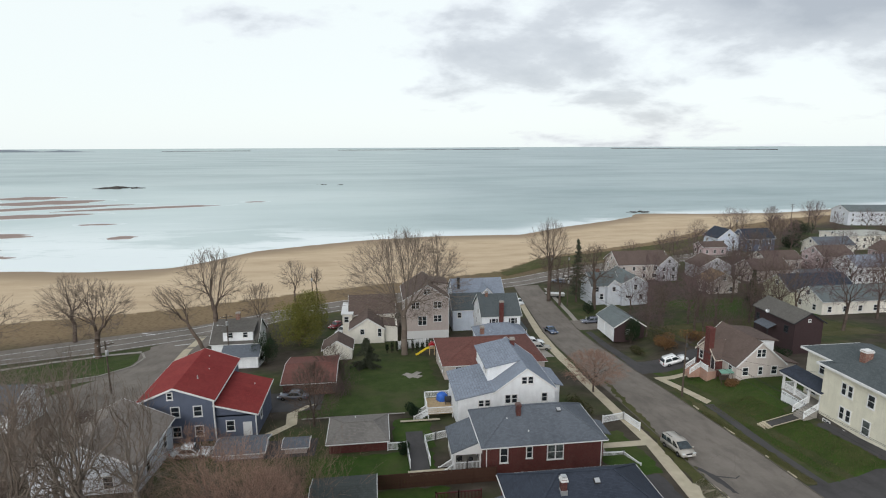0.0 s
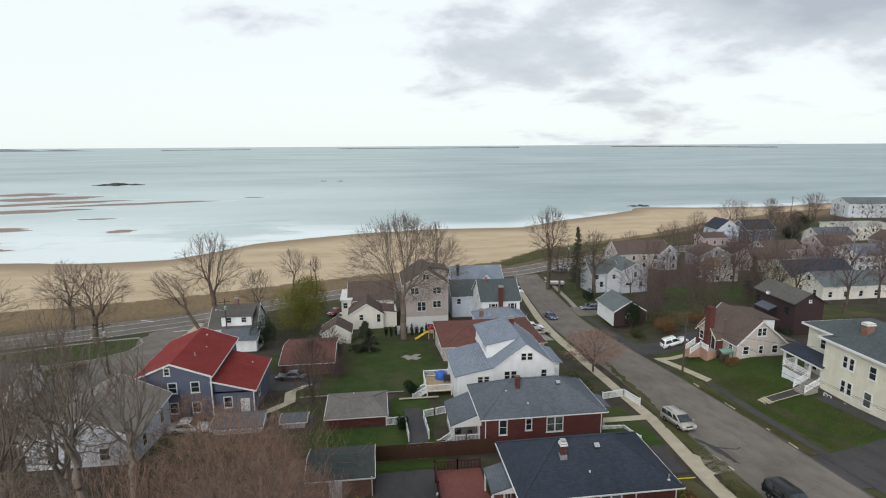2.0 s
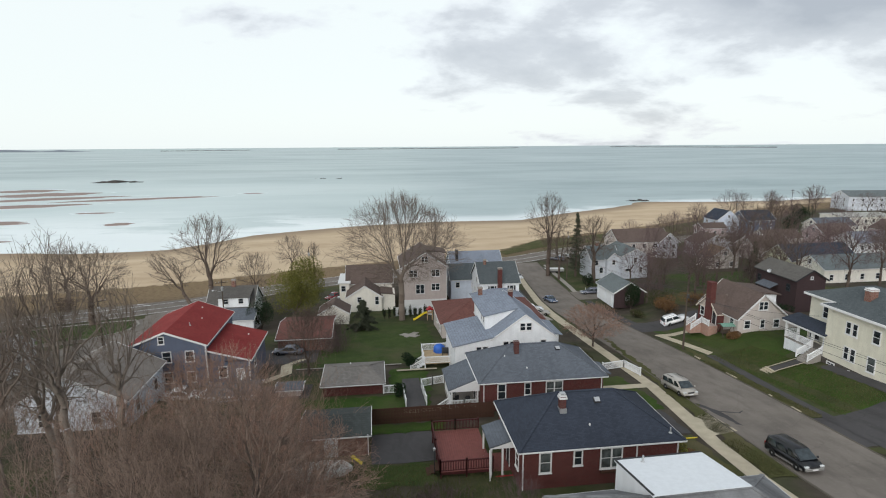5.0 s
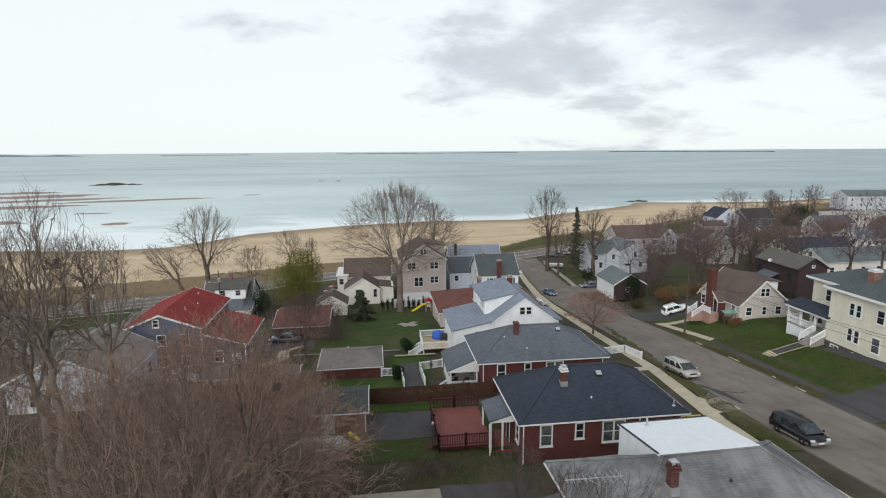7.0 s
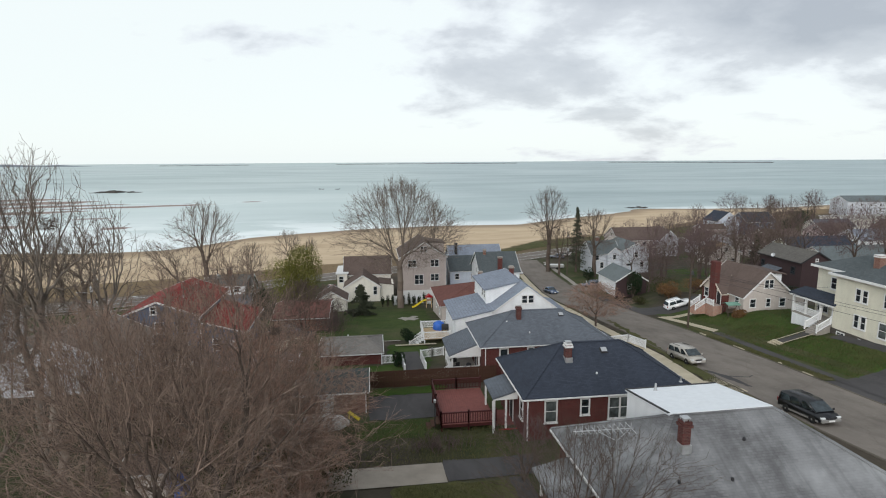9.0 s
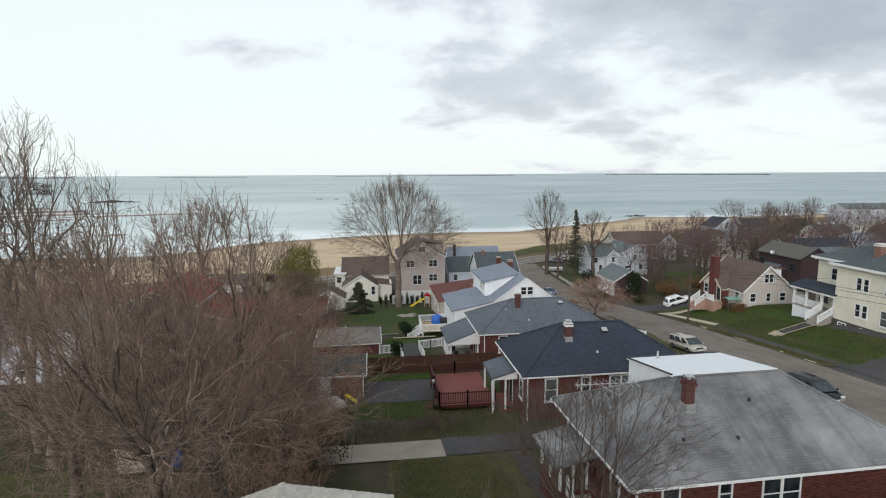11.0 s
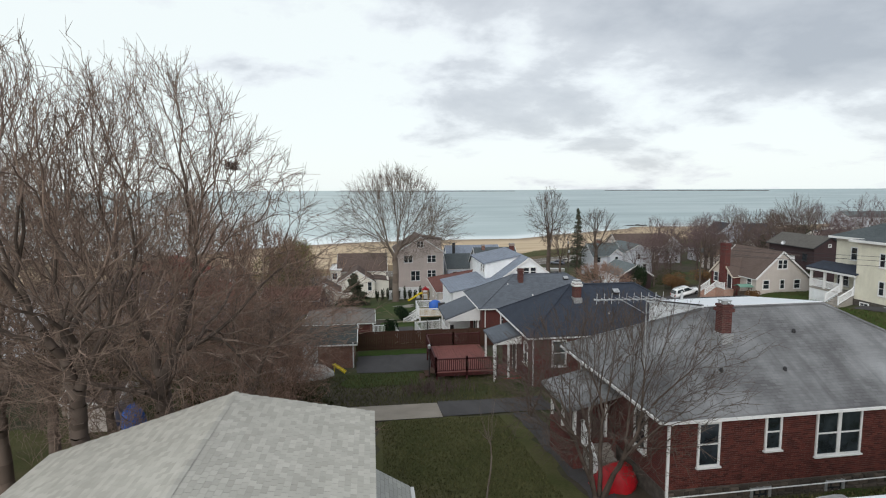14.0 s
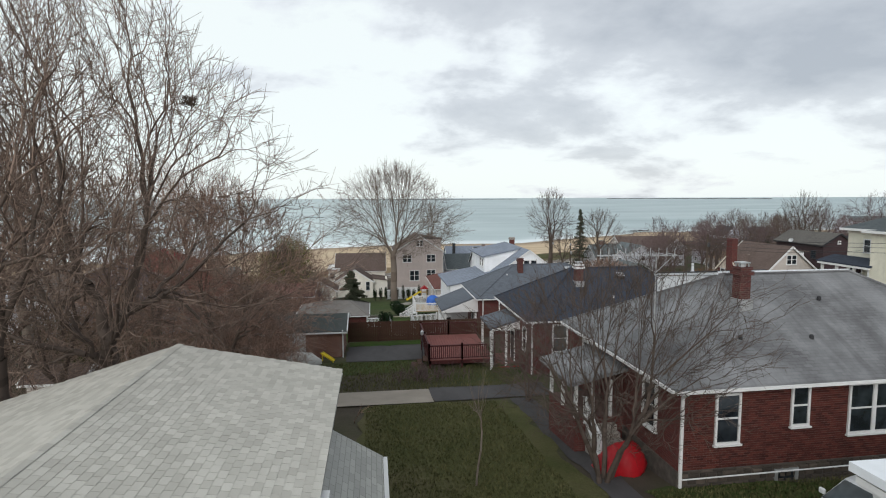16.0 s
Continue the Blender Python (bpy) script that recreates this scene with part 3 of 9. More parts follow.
def sheet(name, left, right, material, label, lift=0.03, across=4, step=2.0, category="", kind="structure", thick=0.0):
    """A sheet on the ground between two lines of points, cut fine enough to follow it."""
    left, right = [Vector(p) for p in left], [Vector(p) for p in right]
    ragged = 0.32 if name.startswith("ground_") else (0.14 if "driveway" in name or "yard" in name or "patch" in name or "strip" in name or "back_drive" in name else 0.0)
    if ragged:
        step = 0.7
    rnd = random.Random(len(label) * 31 + int(left[0].x * 7))
    rows = []
    for i in range(len(left) - 1):
        n = max(1, int(max((left[i + 1] - left[i]).length, (right[i + 1] - right[i]).length) / step))
        for k in range(n + (i == len(left) - 2)):
            rows.append((left[i].lerp(left[i + 1], k / n), right[i].lerp(right[i + 1], k / n)))
    if ragged:
        span = rows[-1][0] - rows[0][0]
        u = span.normalized()
        for j, (a, b) in enumerate(rows):
            d = (b - a).normalized()
            a += d * rnd.uniform(-ragged, ragged)
            b += d * rnd.uniform(-ragged, ragged)
    s = Shape()
    v = []
    for j, (a, b) in enumerate(rows):
        for k in range(across + 1):
            p = a.lerp(b, k / across)
            if ragged and j in (0, len(rows) - 1):
                p += u * rnd.uniform(-ragged, ragged)
            v.append((p.x, p.y, land(p.x, p.y) + lift))
    w = across + 1
    f = [(j * w + i, j * w + i + 1, (j + 1) * w + i + 1, (j + 1) * w + i) for j in range(len(rows) - 1) for i in range(across)]
    if thick:
        s.slab([[v[i] for i in q] for q in f], thick)
    else:
        s.add(v, f)
    me = s.mesh(name, material, True)
    # upward faces
    if me.polygons and me.polygons[0].normal.z < 0 and not thick:
        me.flip_normals()
    return tagged(new(name, me), label, category or name.split("_")[0], kind=kind)


def rect(name, x0, y0, x1, y1, material, label, lift=0.03, **kw):
    n = max(2, int((x1 - x0) / (0.8 if name.startswith("ground_") else 2)))
    return sheet(name, [(x0, y0), (x0, y1)], [(x1, y0), (x1, y1)], material, label, lift, across=n, **kw)


def along(points, off):
    """A line set off to the right of a line of points."""
    out = []
    for i, p in enumerate(points):
        a, b = Vector(points[max(i - 1, 0)]), Vector(points[min(i + 1, len(points) - 1)])
        d = (b - a).normalized()
        out.append((p[0] + d.y * off, p[1] - d.x * off))
    return out


make_ground()
make_sea()

# street running down to the beach
ys = [-60, 20, 38, 60, 87, 113, 135, 166]
L_EDGE = [(float(np.interp(y, ROAD_Y, ROAD_L)), y) for y in ys]
R_EDGE = [(float(np.interp(y, ROAD_Y, ROAD_R)), y) for y in ys]
sheet("road_street", L_EDGE, R_EDGE, ASPHALT, "worn grey-brown asphalt street sloping down to the beach", 0.04, across=6)
BEACH_ROAD = [(-400, 10), (-140, 96), (-80, 116), (-60, 124), (-42, 132), (-24, 145), (-9, 152), (24, 164), (48, 172), (70, 184), (95, 192), (150, 208)]
NORTH = along(BEACH_ROAD, -4.6)
NORTH[:6] = along(BEACH_ROAD, -8.2)[:4] + along(BEACH_ROAD, -6.4)[4:5] + along(BEACH_ROAD, -5.0)[5:6]
sheet("road_beachfront", NORTH, along(BEACH_ROAD, 5.0), ASPHALT, "grey asphalt beachfront road with white lines", 0.06, across=4)
SIDE_ROAD = [(-40, 130), (-45, 116), (-51, 104), (-62, 97), (-95, 90), (-200, 70)]
sheet("road_side", along(SIDE_ROAD, -5.5), along(SIDE_ROAD, 5.5), ASPHALT, "grey asphalt side street joining the beachfront road", 0.05, across=4)
sheet("road_corner", [(-50.0, 122), (-47.0, 112), (-46.5, 106), (-50, 98), (-53, 90), (-53, 78), (-53, 60)], [(-41.6, 130), (-41.9, 118), (-40.6, 106), (-38.2, 94), (-37.2, 87), (-37.6, 76), (-38.9, 60)], ASPHALT, "wide grey asphalt street corner by the grass triangle", 0.055, across=4)
for x0, y0, x1, y1 in ((-56.2, 133.5, -52.6, 131.6), (-45.0, 122.3, -41.8, 123.1)):
    sheet("trim_stop_line", [(x0, y0), (x1, y1)], [(x0, y0 - 0.35), (x1, y1 - 0.35)], WHITE, "short white painted stop line", 0.085, across=1, category="road marking")
for off in (-4.4, 0.3, 4.3):
    sheet("trim_road_line", along(BEACH_ROAD, off - 0.09), along(BEACH_ROAD, off + 0.09), WHITE, "white painted road line", 0.08, across=1, category="road marking")
# kerbs
for edge, side in ((L_EDGE, -1), (R_EDGE, 1)):
    e2 = [(x + 0.15 * side, y) for x, y in edge]
    sheet("pavement_kerb", edge if side > 0 else e2, e2 if side > 0 else edge, KERB, "low worn grey kerb along the street", 0.10, across=1, category="kerb", thick=0.2)
for x, y, n in ((43.62, 47.7, 1.4), (43.85, 52.2, 0.5), (44.1, 58.6, 2.2), (44.6, 67.1, 1.4)):
    sheet("trim_kerb_stone", [(x, y), (x + 0.05 * n, y + n)], [(x + 0.16, y), (x + 0.16 + 0.05 * n, y + n)], CONCRETE, "pale bare kerb stone beside the street", 0.13, across=1, category="kerb", thick=0.12)
sheet("road_patch", [(34.2, 52.0), (34.7, 50.0), (35.0, 48.2), (35.3, 46.0)], [(34.7, 51.8), (35.2, 50.2), (35.8, 48.9), (35.6, 45.8)], ASPHALT_DARK, "ragged dark tar patch in the worn street", 0.05, across=3, step=0.5)
sheet("road_crack", [(35.4, 49.5), (36.6, 49.0), (37.4, 48.7), (38.1, 49.1)], [(35.4, 49.2), (36.6, 48.75), (37.4, 48.5), (38.1, 48.98)], ASPHALT_DARK, "dark sealed crack in the street", 0.052, across=1, step=0.4)
# pavements
sheet("pavement_near", [(29.6, -40), (29.6, 36), (30.0, 43), (31.1, 52), (31.9, 58), (32.3, 69), (32.9, 81), (34.0, 96), (36.4, 118), (40.2, 150)],
      [(31.2, -40), (31.2, 36), (31.6, 43), (32.7, 52), (33.4, 58), (33.8, 69), (34.4, 81), (35.8, 96), (38.2, 118), (41.6, 150)],
      CONCRETE, "pale sand-coloured concrete pavement with a grass verge", 0.06, across=2)
sheet("pavement_far", [(44.7, 36), (44.8, 48), (45.0, 54), (45.9, 62), (46.5, 68.5)], [(46.0, 36), (46.1, 48), (46.3, 54), (47.2, 62), (47.8, 68.5)], ASPHALT_DARK, "narrow dark asphalt pavement between verge and lawn", 0.06, across=2)
sheet("pavement_far_concrete", [(47.0, 68.8), (46.3, 76), (45.6, 81.5)], [(48.3, 69.6), (47.8, 76), (47.0, 81.8)], CONCRETE, "pale concrete pavement beside the cottage lawn", 0.065, across=2)
sheet("pavement_cottage_path", [(46.6, 80.0), (50.5, 80.6), (54.2, 80.0)], [(46.4, 81.6), (50.5, 82.0), (54.2, 81.4)], CONCRETE, "pale concrete path to the cottage steps", 0.07, across=2)
sheet("pavement_lower", [(49.0, 128), (49.9, 135), (51.9, 162)], [(50.2, 128), (51.1, 135), (53.2, 162)], CONCRETE_GREY, "grey concrete pavement", 0.06, across=2)
sheet("pavement_far_asphalt", [(45.4, 91.0), (46.6, 104), (48.2, 118)], [(47.4, 91.0), (48.4, 104), (49.6, 118)], ASPHALT_DARK, "dark asphalt pavement between the street and the garage", 0.06, across=2)
# driveways and aprons
rect("pavement_car_pad", 30.7, 98.0, 34.0, 112.6, CONCRETE_GREY, "grey concrete parking pad beside the low house", 0.05)
sheet("pavement_apron", [(31.2, 44.0), (34.4, 44.6)], [(31.2, 47.6), (34.2, 49.4)], CONCRETE, "pale concrete driveway apron", 0.07, across=2)
rect("road_driveway_mid", 25.4, 45.0, 29.9, 50.6, ASPHALT_DARK, "dark asphalt driveway beside the brick bungalow")
rect("road_driveway_yellow_house", 43.2, 39.9, 62, 46.2, ASPHALT_DARK, "dark asphalt driveway in front of the yellow house")
sheet("road_yellow_house_yard", [(53.2, 46.0), (53.4, 56.5)], [(55.2, 46.0), (55.2, 56.5)], ASPHALT_DARK, "dark asphalt yard beside the yellow house", 0.05)
rect("road_driveway_suv", 44.8, 84.0, 60, 91.0, ASPHALT_DARK, "dark asphalt driveway", 0.05)
rect("road_driveway_garage", 47.6, 120.0, 58, 128.5, ASPHALT, "grey asphalt driveway", 0.05)
rect("road_back_yard", -0.6, 43.4, 7.0, 49.4, ASPHALT_DARK, "dark asphalt back yard by the fence", 0.05)
rect("road_back_drive", 4.4, 32.2, 11.0, 35.2, ASPHALT_DARK, "strip of dark asphalt drive", 0.06)
rect("pavement_slab", -3.6, 32.0, 4.4, 34.9, CONCRETE_OLD, "pale concrete slab at the end of the drive", 0.07)
rect("road_side_strip", 8.4, 16, 9.5, 32.0, ASPHALT_DARK, "strip of dark asphalt beside the lawn", 0.05)
rect("road_red_house_drive", -19.5, 61.0, -8, 66, ASPHALT_DARK, "dark asphalt drive behind the sheds", 0.05)
rect("road_alley", -21, 76, -8.8, 84.5, ASPHALT_DARK, "dark asphalt alley by the rust-coloured roof", 0.05)
rect("pavement_cream_drive", -10, 118, -3, 132, CONCRETE_GREY, "grey concrete drive by the cream house", 0.05)
# lawns
rect("ground_lawn_near", 0.9, 14, 8.4, 32, LAWN_DULL, "thin winter lawn between the houses", 0.03)
rect("ground_lawn_thicket", -24, 20, -8.6, 34, LAWN_DULL, "dull winter grass below the bare trees", 0.03)
rect("ground_lawn_fence", -0.6, 49.5, 6.8, 51.6, LAWN, "strip of green lawn along the fence", 0.05)
rect("ground_lawn_garage", -8.5, 52.2, 6.0, 60.2, LAWN, "green back lawn", 0.03)
rect("ground_lawn_mid", 1.6, 61, 6.6, 70.6, LAWN, "green back lawn beyond the garage", 0.03)
rect("ground_lawn_long", -12, 73, 9.4, 104, LAWN_MID, "long green back lawn", 0.03)
rect("ground_lawn_yard", -1.4, 39.6, 4.6, 43.2, LAWN_MID, "rough green grass beside the back yard", 0.035)
rect("ground_lawn_yellow", 46.5, 46.2, 53.3, 68.5, LAWN, "bright green front lawn", 0.03)
rect("ground_lawn_cottage", 47.6, 62.4, 64, 79.8, LAWN, "bright green front lawn of the cottage", 0.035)
rect("ground_lawn_path", 47.0, 82.2, 55, 84.2, LAWN, "green strip of lawn by the path", 0.04)
rect("ground_lawn_back_right", 60, 92, 100, 112, LAWN_DULL, "green back lawn among bare trees", 0.03)
rect("ground_lawn_far_right", 78, 112, 104, 140, LAWN, "green lawn", 0.03)
sheet("ground_verge", [(31.3, 36), (32.8, 52), (33.5, 58), (34.9, 69), (36.7, 81)], [(33.5, 36), (34.5, 52), (34.9, 58), (36.0, 69), (37.3, 81)], LAWN_DULL, "grass verge with bare earth", 0.07, across=2)
sheet("ground_verge_far", [(43.7, 46.4), (44.0, 58), (44.7, 66.8), (45.6, 76)], [(44.8, 46.4), (45.4, 58), (46.2, 66.8), (46.2, 76)], LAWN_DULL, "patchy grass verge", 0.07, across=2)
rect("ground_lawn_far_corner", 43.6, 22, 62, 39.6, LAWN_MID, "green grass beside the driveway", 0.04)
rect("ground_verge_wall", 9.8, 15.0, 25, 20.25, LAWN_MID, "rough grass below the brick wall", 0.03)
rect("ground_lawn_front_two", 24.6, 37, 29.5, 44.8, LAWN_DULL, "patchy front lawn", 0.03)
rect("ground_lawn_front_one", 25.2, 51, 30.6, 62, LAWN, "green front lawn", 0.03)
rect("ground_lawn_front_three", 25.2, 14, 29.5, 36.6, LAWN_DULL, "front lawn", 0.03)
sheet("ground_verge_beach", [(-130, 78), (-64, 95.4), (-57, 98.2), (-51.0, 101.5), (-48.0, 108)], [(-130, 84), (-73, 107.6), (-65, 112.2), (-56.0, 115.8), (-50.0, 117.2)], LAWN_MID, "green grass triangle between the two roads", 0.06, across=3)
sheet("pavement_beach", [(-130, 84.3), (-73, 107.9), (-65, 112.5), (-56, 116.1), (-50.2, 117.5)], [(-130, 85.9), (-73.4, 109.4), (-65.4, 113.8), (-56.4, 117.4), (-50.6, 118.9)], CONCRETE_GREY, "grey kerbed pavement along the beachfront road", 0.1, across=1)
sheet("trim_verge_kerb", [(-58, 97.6), (-51.2, 101.0), (-47.8, 107.5), (-48.0, 113), (-50.0, 117.0)], [(-57.8, 97.2), (-50.8, 100.5), (-47.4, 107.4), (-47.6, 113.2), (-49.7, 117.4)], CONCRETE_GREY, "pale kerb round the grass triangle", 0.16, across=1, category="kerb")
sheet("pavement_red_house", [(-41.6, 130), (-41.9, 118), (-40.6, 106), (-38.2, 94), (-37.2, 87), (-37.6, 76), (-38.7, 66)], [(-39.9, 130), (-40.2, 118), (-38.9, 106), (-36.5, 94), (-35.5, 87), (-35.9, 76), (-37.0, 66)], CONCRETE, "pale concrete pavement beside the red-roofed house", 0.06, across=2)
sheet("pavement_curved_path", [(-15.4, 68.0), (-12.9, 71), (-13.4, 75), (-11.2, 78)], [(-14.0, 67.6), (-11.4, 71), (-11.9, 75.4), (-9.6, 78.6)], CONCRETE, "pale curved garden path", 0.06, across=2)
sheet("ground_dune_grass", [(44, 179), (60, 190), (90, 200), (125, 214), (170, 236)], [(43, 184), (63, 205), (92, 214), (126, 228), (172, 254)], LAWN_DULL, "tussocky dune grass behind the beach", 0.12, across=4)

# sandbars and rocks off the beach
def sandbar(cx, cy, rx, ry, turn, seed):
    rnd = random.Random(seed)
    s, n = Shape(), 40
    ph = [rnd.uniform(0, 6.28) for _ in range(3)]
    v = [(0, 0, 0.22)]
    for ring, z in ((0.6, 0.17), (1.0, -0.12)):
        for i in range(n):
            a = 2 * math.pi * i / n
            k = ring * (1 + 0.16 * math.sin(2 * a + ph[0]) + 0.10 * math.sin(5 * a + ph[1]) + 0.06 * math.sin(9 * a + ph[2]))
            v.append((rx * k * math.cos(a), ry * k * math.sin(a), z))
    f = [(0, 1 + i, 1 + (i + 1) % n) for i in range(n)]
    f += [(1 + i, 1 + n + i, 1 + n + (i + 1) % n, 1 + (i + 1) % n) for i in range(n)]
    s.add(v, f)
    rim, w = Shape(), []
    for ring in (0.99, 1.0):
        for i in range(n):
            a = 2 * math.pi * i / n
            k = 1 + 0.16 * math.sin(2 * a + ph[0]) + 0.10 * math.sin(5 * a + ph[1]) + 0.06 * math.sin(9 * a + ph[2])
            out = 0.0 if ring < 1.0 else 2.2 + 1.6 * math.sin(3 * a + ph[1])
            w.append(((rx * k * ring + out) * math.cos(a), (ry * k * ring + out * 0.9) * math.sin(a), 0.03))
    rim.add(w, [(i, n + i, n + (i + 1) % n, (i + 1) % n) for i in range(n)])
    bar = solo("sandbar", s, WETSAND, "low wet brown sandbar bared by the tide", "sandbar", pose(cx, cy, SEA, 0, 0, turn), kind="structure", smooth=True)
    part("foam_rim", rim, FOAM, bar, "thin white rim of foam")


WETSAND = m_concrete("wet_sand", (0.33, 0.25, 0.22))
FOAM = m_plain("sea_foam", (0.74, 0.80, 0.81), 0.8, spread=0.1, scale=0.2)
for i, b in enumerate([(-300, 522, 34, 16, -8), (-262, 480, 38, 24, 5), (-240, 440, 60, 13, 14), (-172, 428, 54, 11, 14), (-240, 386, 50, 15, 12), (-205, 306, 36, 10, 0),
                       (-128, 292, 9, 5.5, 0), (-163, 343, 11, 4, 4), (-97, 462, 8, 5, 0), (-165, 247, 16, 4.5, -5), (-330, 470, 50, 22, 6), (-190, 264, 24, 4, 6), (-215, 284, 20, 3.5, 4)]):
    sandbar(*b, i)


def rocks(cx, cy, rx, ry, h, n, seed, name="rocky_islet", label="dark rocky islet standing out of the sea"):
    rnd = random.Random(seed)
    s = Shape()
    for _ in range(n):
        a, r = rnd.uniform(0, 6.28), rnd.random() ** 0.6
        x, y, q = rx * r * math.cos(a), ry * r * math.sin(a), rnd.uniform(0.5, 1.0) * h * (1.15 - r)
        w = rnd.uniform(0.16, 0.3) * rx
        prof = []
        k = 7
        v = []
        for rr, z in ((1.0, -0.6), (0.85, q * 0.5), (0.45, q)):
            for i in range(k):
                t = 2 * math.pi * i / k
                e = rnd.uniform(0.75, 1.2)
                v.append((x + w * rr * e * math.cos(t), y + w * rr * e * 0.6 * math.sin(t), z * rnd.uniform(0.85, 1.1)))
        f = [(j * k + i, j * k + (i + 1) % k, (j + 1) * k + (i + 1) % k, (j + 1) * k + i) for j in range(2) for i in range(k)] + [tuple(range(2 * k, 3 * k))]
        s.add(v, f)
    solo(name, s, ROCK, label, "rocks", pose(cx, cy, SEA), kind="stuff")


ROCK = m_plain("dark_rock", (0.075, 0.068, 0.062), 0.95, spread=0.4, scale=0.6)
rocks(-272, 628, 22, 9, 3.4, 26, 3)
rocks(-60, 645, 7, 3, 1.0, 6, 4)
rocks(-36, 642, 6, 3, 1.4, 6, 5)
rocks(178, 352, 9, 3, 1.2, 12, 6, "rock_jetty", "short dark rock jetty at the point of the beach")


def breakwater(a, b, h=5.0):
    s = Shape()
    a, b = Vector(a), Vector(b)
    n = 24
    for i in range(n):
        p, q = a.lerp(b, i / n), a.lerp(b, (i + 0.97) / n)
        z = sea_level(p.y)
        s.bar((p.x, p.y, z), (q.x, q.y, z), 16, h * (1.8 + 0.3 * math.sin(i * 1.7)))
    solo("breakwater", s, ROCK, "long low dark stone breakwater far out on the sea", "breakwater", kind="stuff")


def sea_level(y):
    return SEA + 7.5 * max(0.0, (y - 700) / 4200) ** 1.2


breakwater((-1180, 3300), (-720, 3400), 2.0)
breakwater((-215, 3500), (930, 3500), 2.6)
breakwater((1640, 3700), (2230, 2850), 3.4)


def far_shore():
    s, rnd = Shape(), random.Random(8)
    v, n = [], 40
    for i in range(n + 1):
        x = -3300 + 1750 * i / n
        top = (9 + 5 * math.sin(i * 0.9) + rnd.uniform(-2, 2)) * min(1.0, (n - i) / 6)
        z = sea_level(3300)
        v += [(x, 3300, z - 2), (x, 3330, z + max(top, 0.5)), (x, 3500, z - 2)]
    f = [(3 * i + k, 3 * i + 3 + k, 3 * i + 4 + k, 3 * i + 1 + k) for i in range(n) for k in range(2)]
    s.add(v, f)
    solo("backdrop_far_shore", s, FARLAND, "low hazy wooded shore on the horizon", "backdrop", kind="structure")


FARLAND = m_plain("hazy_distant_land", (0.20, 0.23, 0.26), 1.0)
far_shore()

# ---- house kit: each house stands in its own axes, x along the front, y to the back ----
CACHE = {}


def cached(key, make):
    if key not in CACHE:
        CACHE[key] = make()
    return CACHE[key]


FACING = {"s": 0, "w": -90, "e": 90, "n": 180}


def window(parent, face, plane, u, z, w, h, style="sash", frame_mat=None, pane_mat=None, trim=0.11):
    """A window on a wall; u is its middle along the wall, z its sill height, plane the wall's own coordinate."""
    frame_mat, pane_mat = frame_mat or WHITE, pane_mat or GLASS
    key = (round(w, 2), round(h, 2), style, frame_mat.name, trim)

    def make_frame():
        s = Shape()
        t, d = trim, 0.07
        o = [(-w / 2 - t, -t), (w / 2 + t, -t), (w / 2 + t, h + t), (-w / 2 - t, h + t)]
        i = [(-w / 2, 0.0), (w / 2, 0.0), (w / 2, h), (-w / 2, h)]
        v = [(a, -d, b) for a, b in o + i] + [(a, 0.0, b) for a, b in o + i]
        f = []
        for k in range(4):
            n = (k + 1) % 4
            f += [(k, n, 4 + n, 4 + k), (k, n, 8 + n, 8 + k), (4 + k, 4 + n, 12 + n, 12 + k), (8 + k, 8 + n, 12 + n, 12 + k)]
        return s.add(v, f).mesh("window", frame_mat)

    def make_rail():
        return Shape().box(-w / 2, -0.05, h * 0.49, w / 2, -0.012, h * 0.49 + 0.055).mesh("meeting_rail", frame_mat)

    def make_mullion():
        k = 0.07 if style == "pair" else 0.03
        return Shape().box(-k, -0.066, 0, k, -0.012, h).mesh("mullion", frame_mat)

    def make_pane():
        return Shape().box(-w / 2, -0.03, 0, w / 2, -0.008, h).mesh("pane", None)

    def make_sill():
        return Shape().box(-w / 2 - trim - 0.04, -0.13, -trim - 0.05, w / 2 + trim + 0.04, 0.0, -trim).mesh("sill", frame_mat)

    x, y = (u, plane) if face in "sn" else (plane, u)
    win = part("window", cached(("wf", key), make_frame), None, parent, m=pose(x, y, z, 0, 0, FACING[face]))
    pk = ("wp", round(w, 2), round(h, 2), pane_mat.name)
    if pk not in CACHE:
        me = make_pane()
        me.materials.append(pane_mat)
        CACHE[pk] = me
    part("pane", CACHE[pk], None, win)
    part("sill", cached(("ws", key), make_sill), None, win)
    if style != "plain":
        part("meeting_rail", cached(("wr", key), make_rail), None, win)
    if style in ("pair", "grid", "cross"):
        part("mullion", cached(("wm", key), make_mullion), None, win)
    return win


def shutters(parent, face, plane, u, z, w, h, material):
    for side in (-1, 1):
        s = Shape()
        s.box(-0.17, -0.05, 0, 0.17, 0, h)
        for i in range(int(h / 0.14)):
            s.box(-0.13, -0.065, 0.06 + i * 0.14, 0.13, -0.05, 0.12 + i * 0.14)
        off = side * (w / 2 + 0.33)
        x, y = (u + off, plane) if face in "sn" else (plane, u + off)
        part("shutter", s, material, parent, m=pose(x, y, z, 0, 0, FACING[face]))


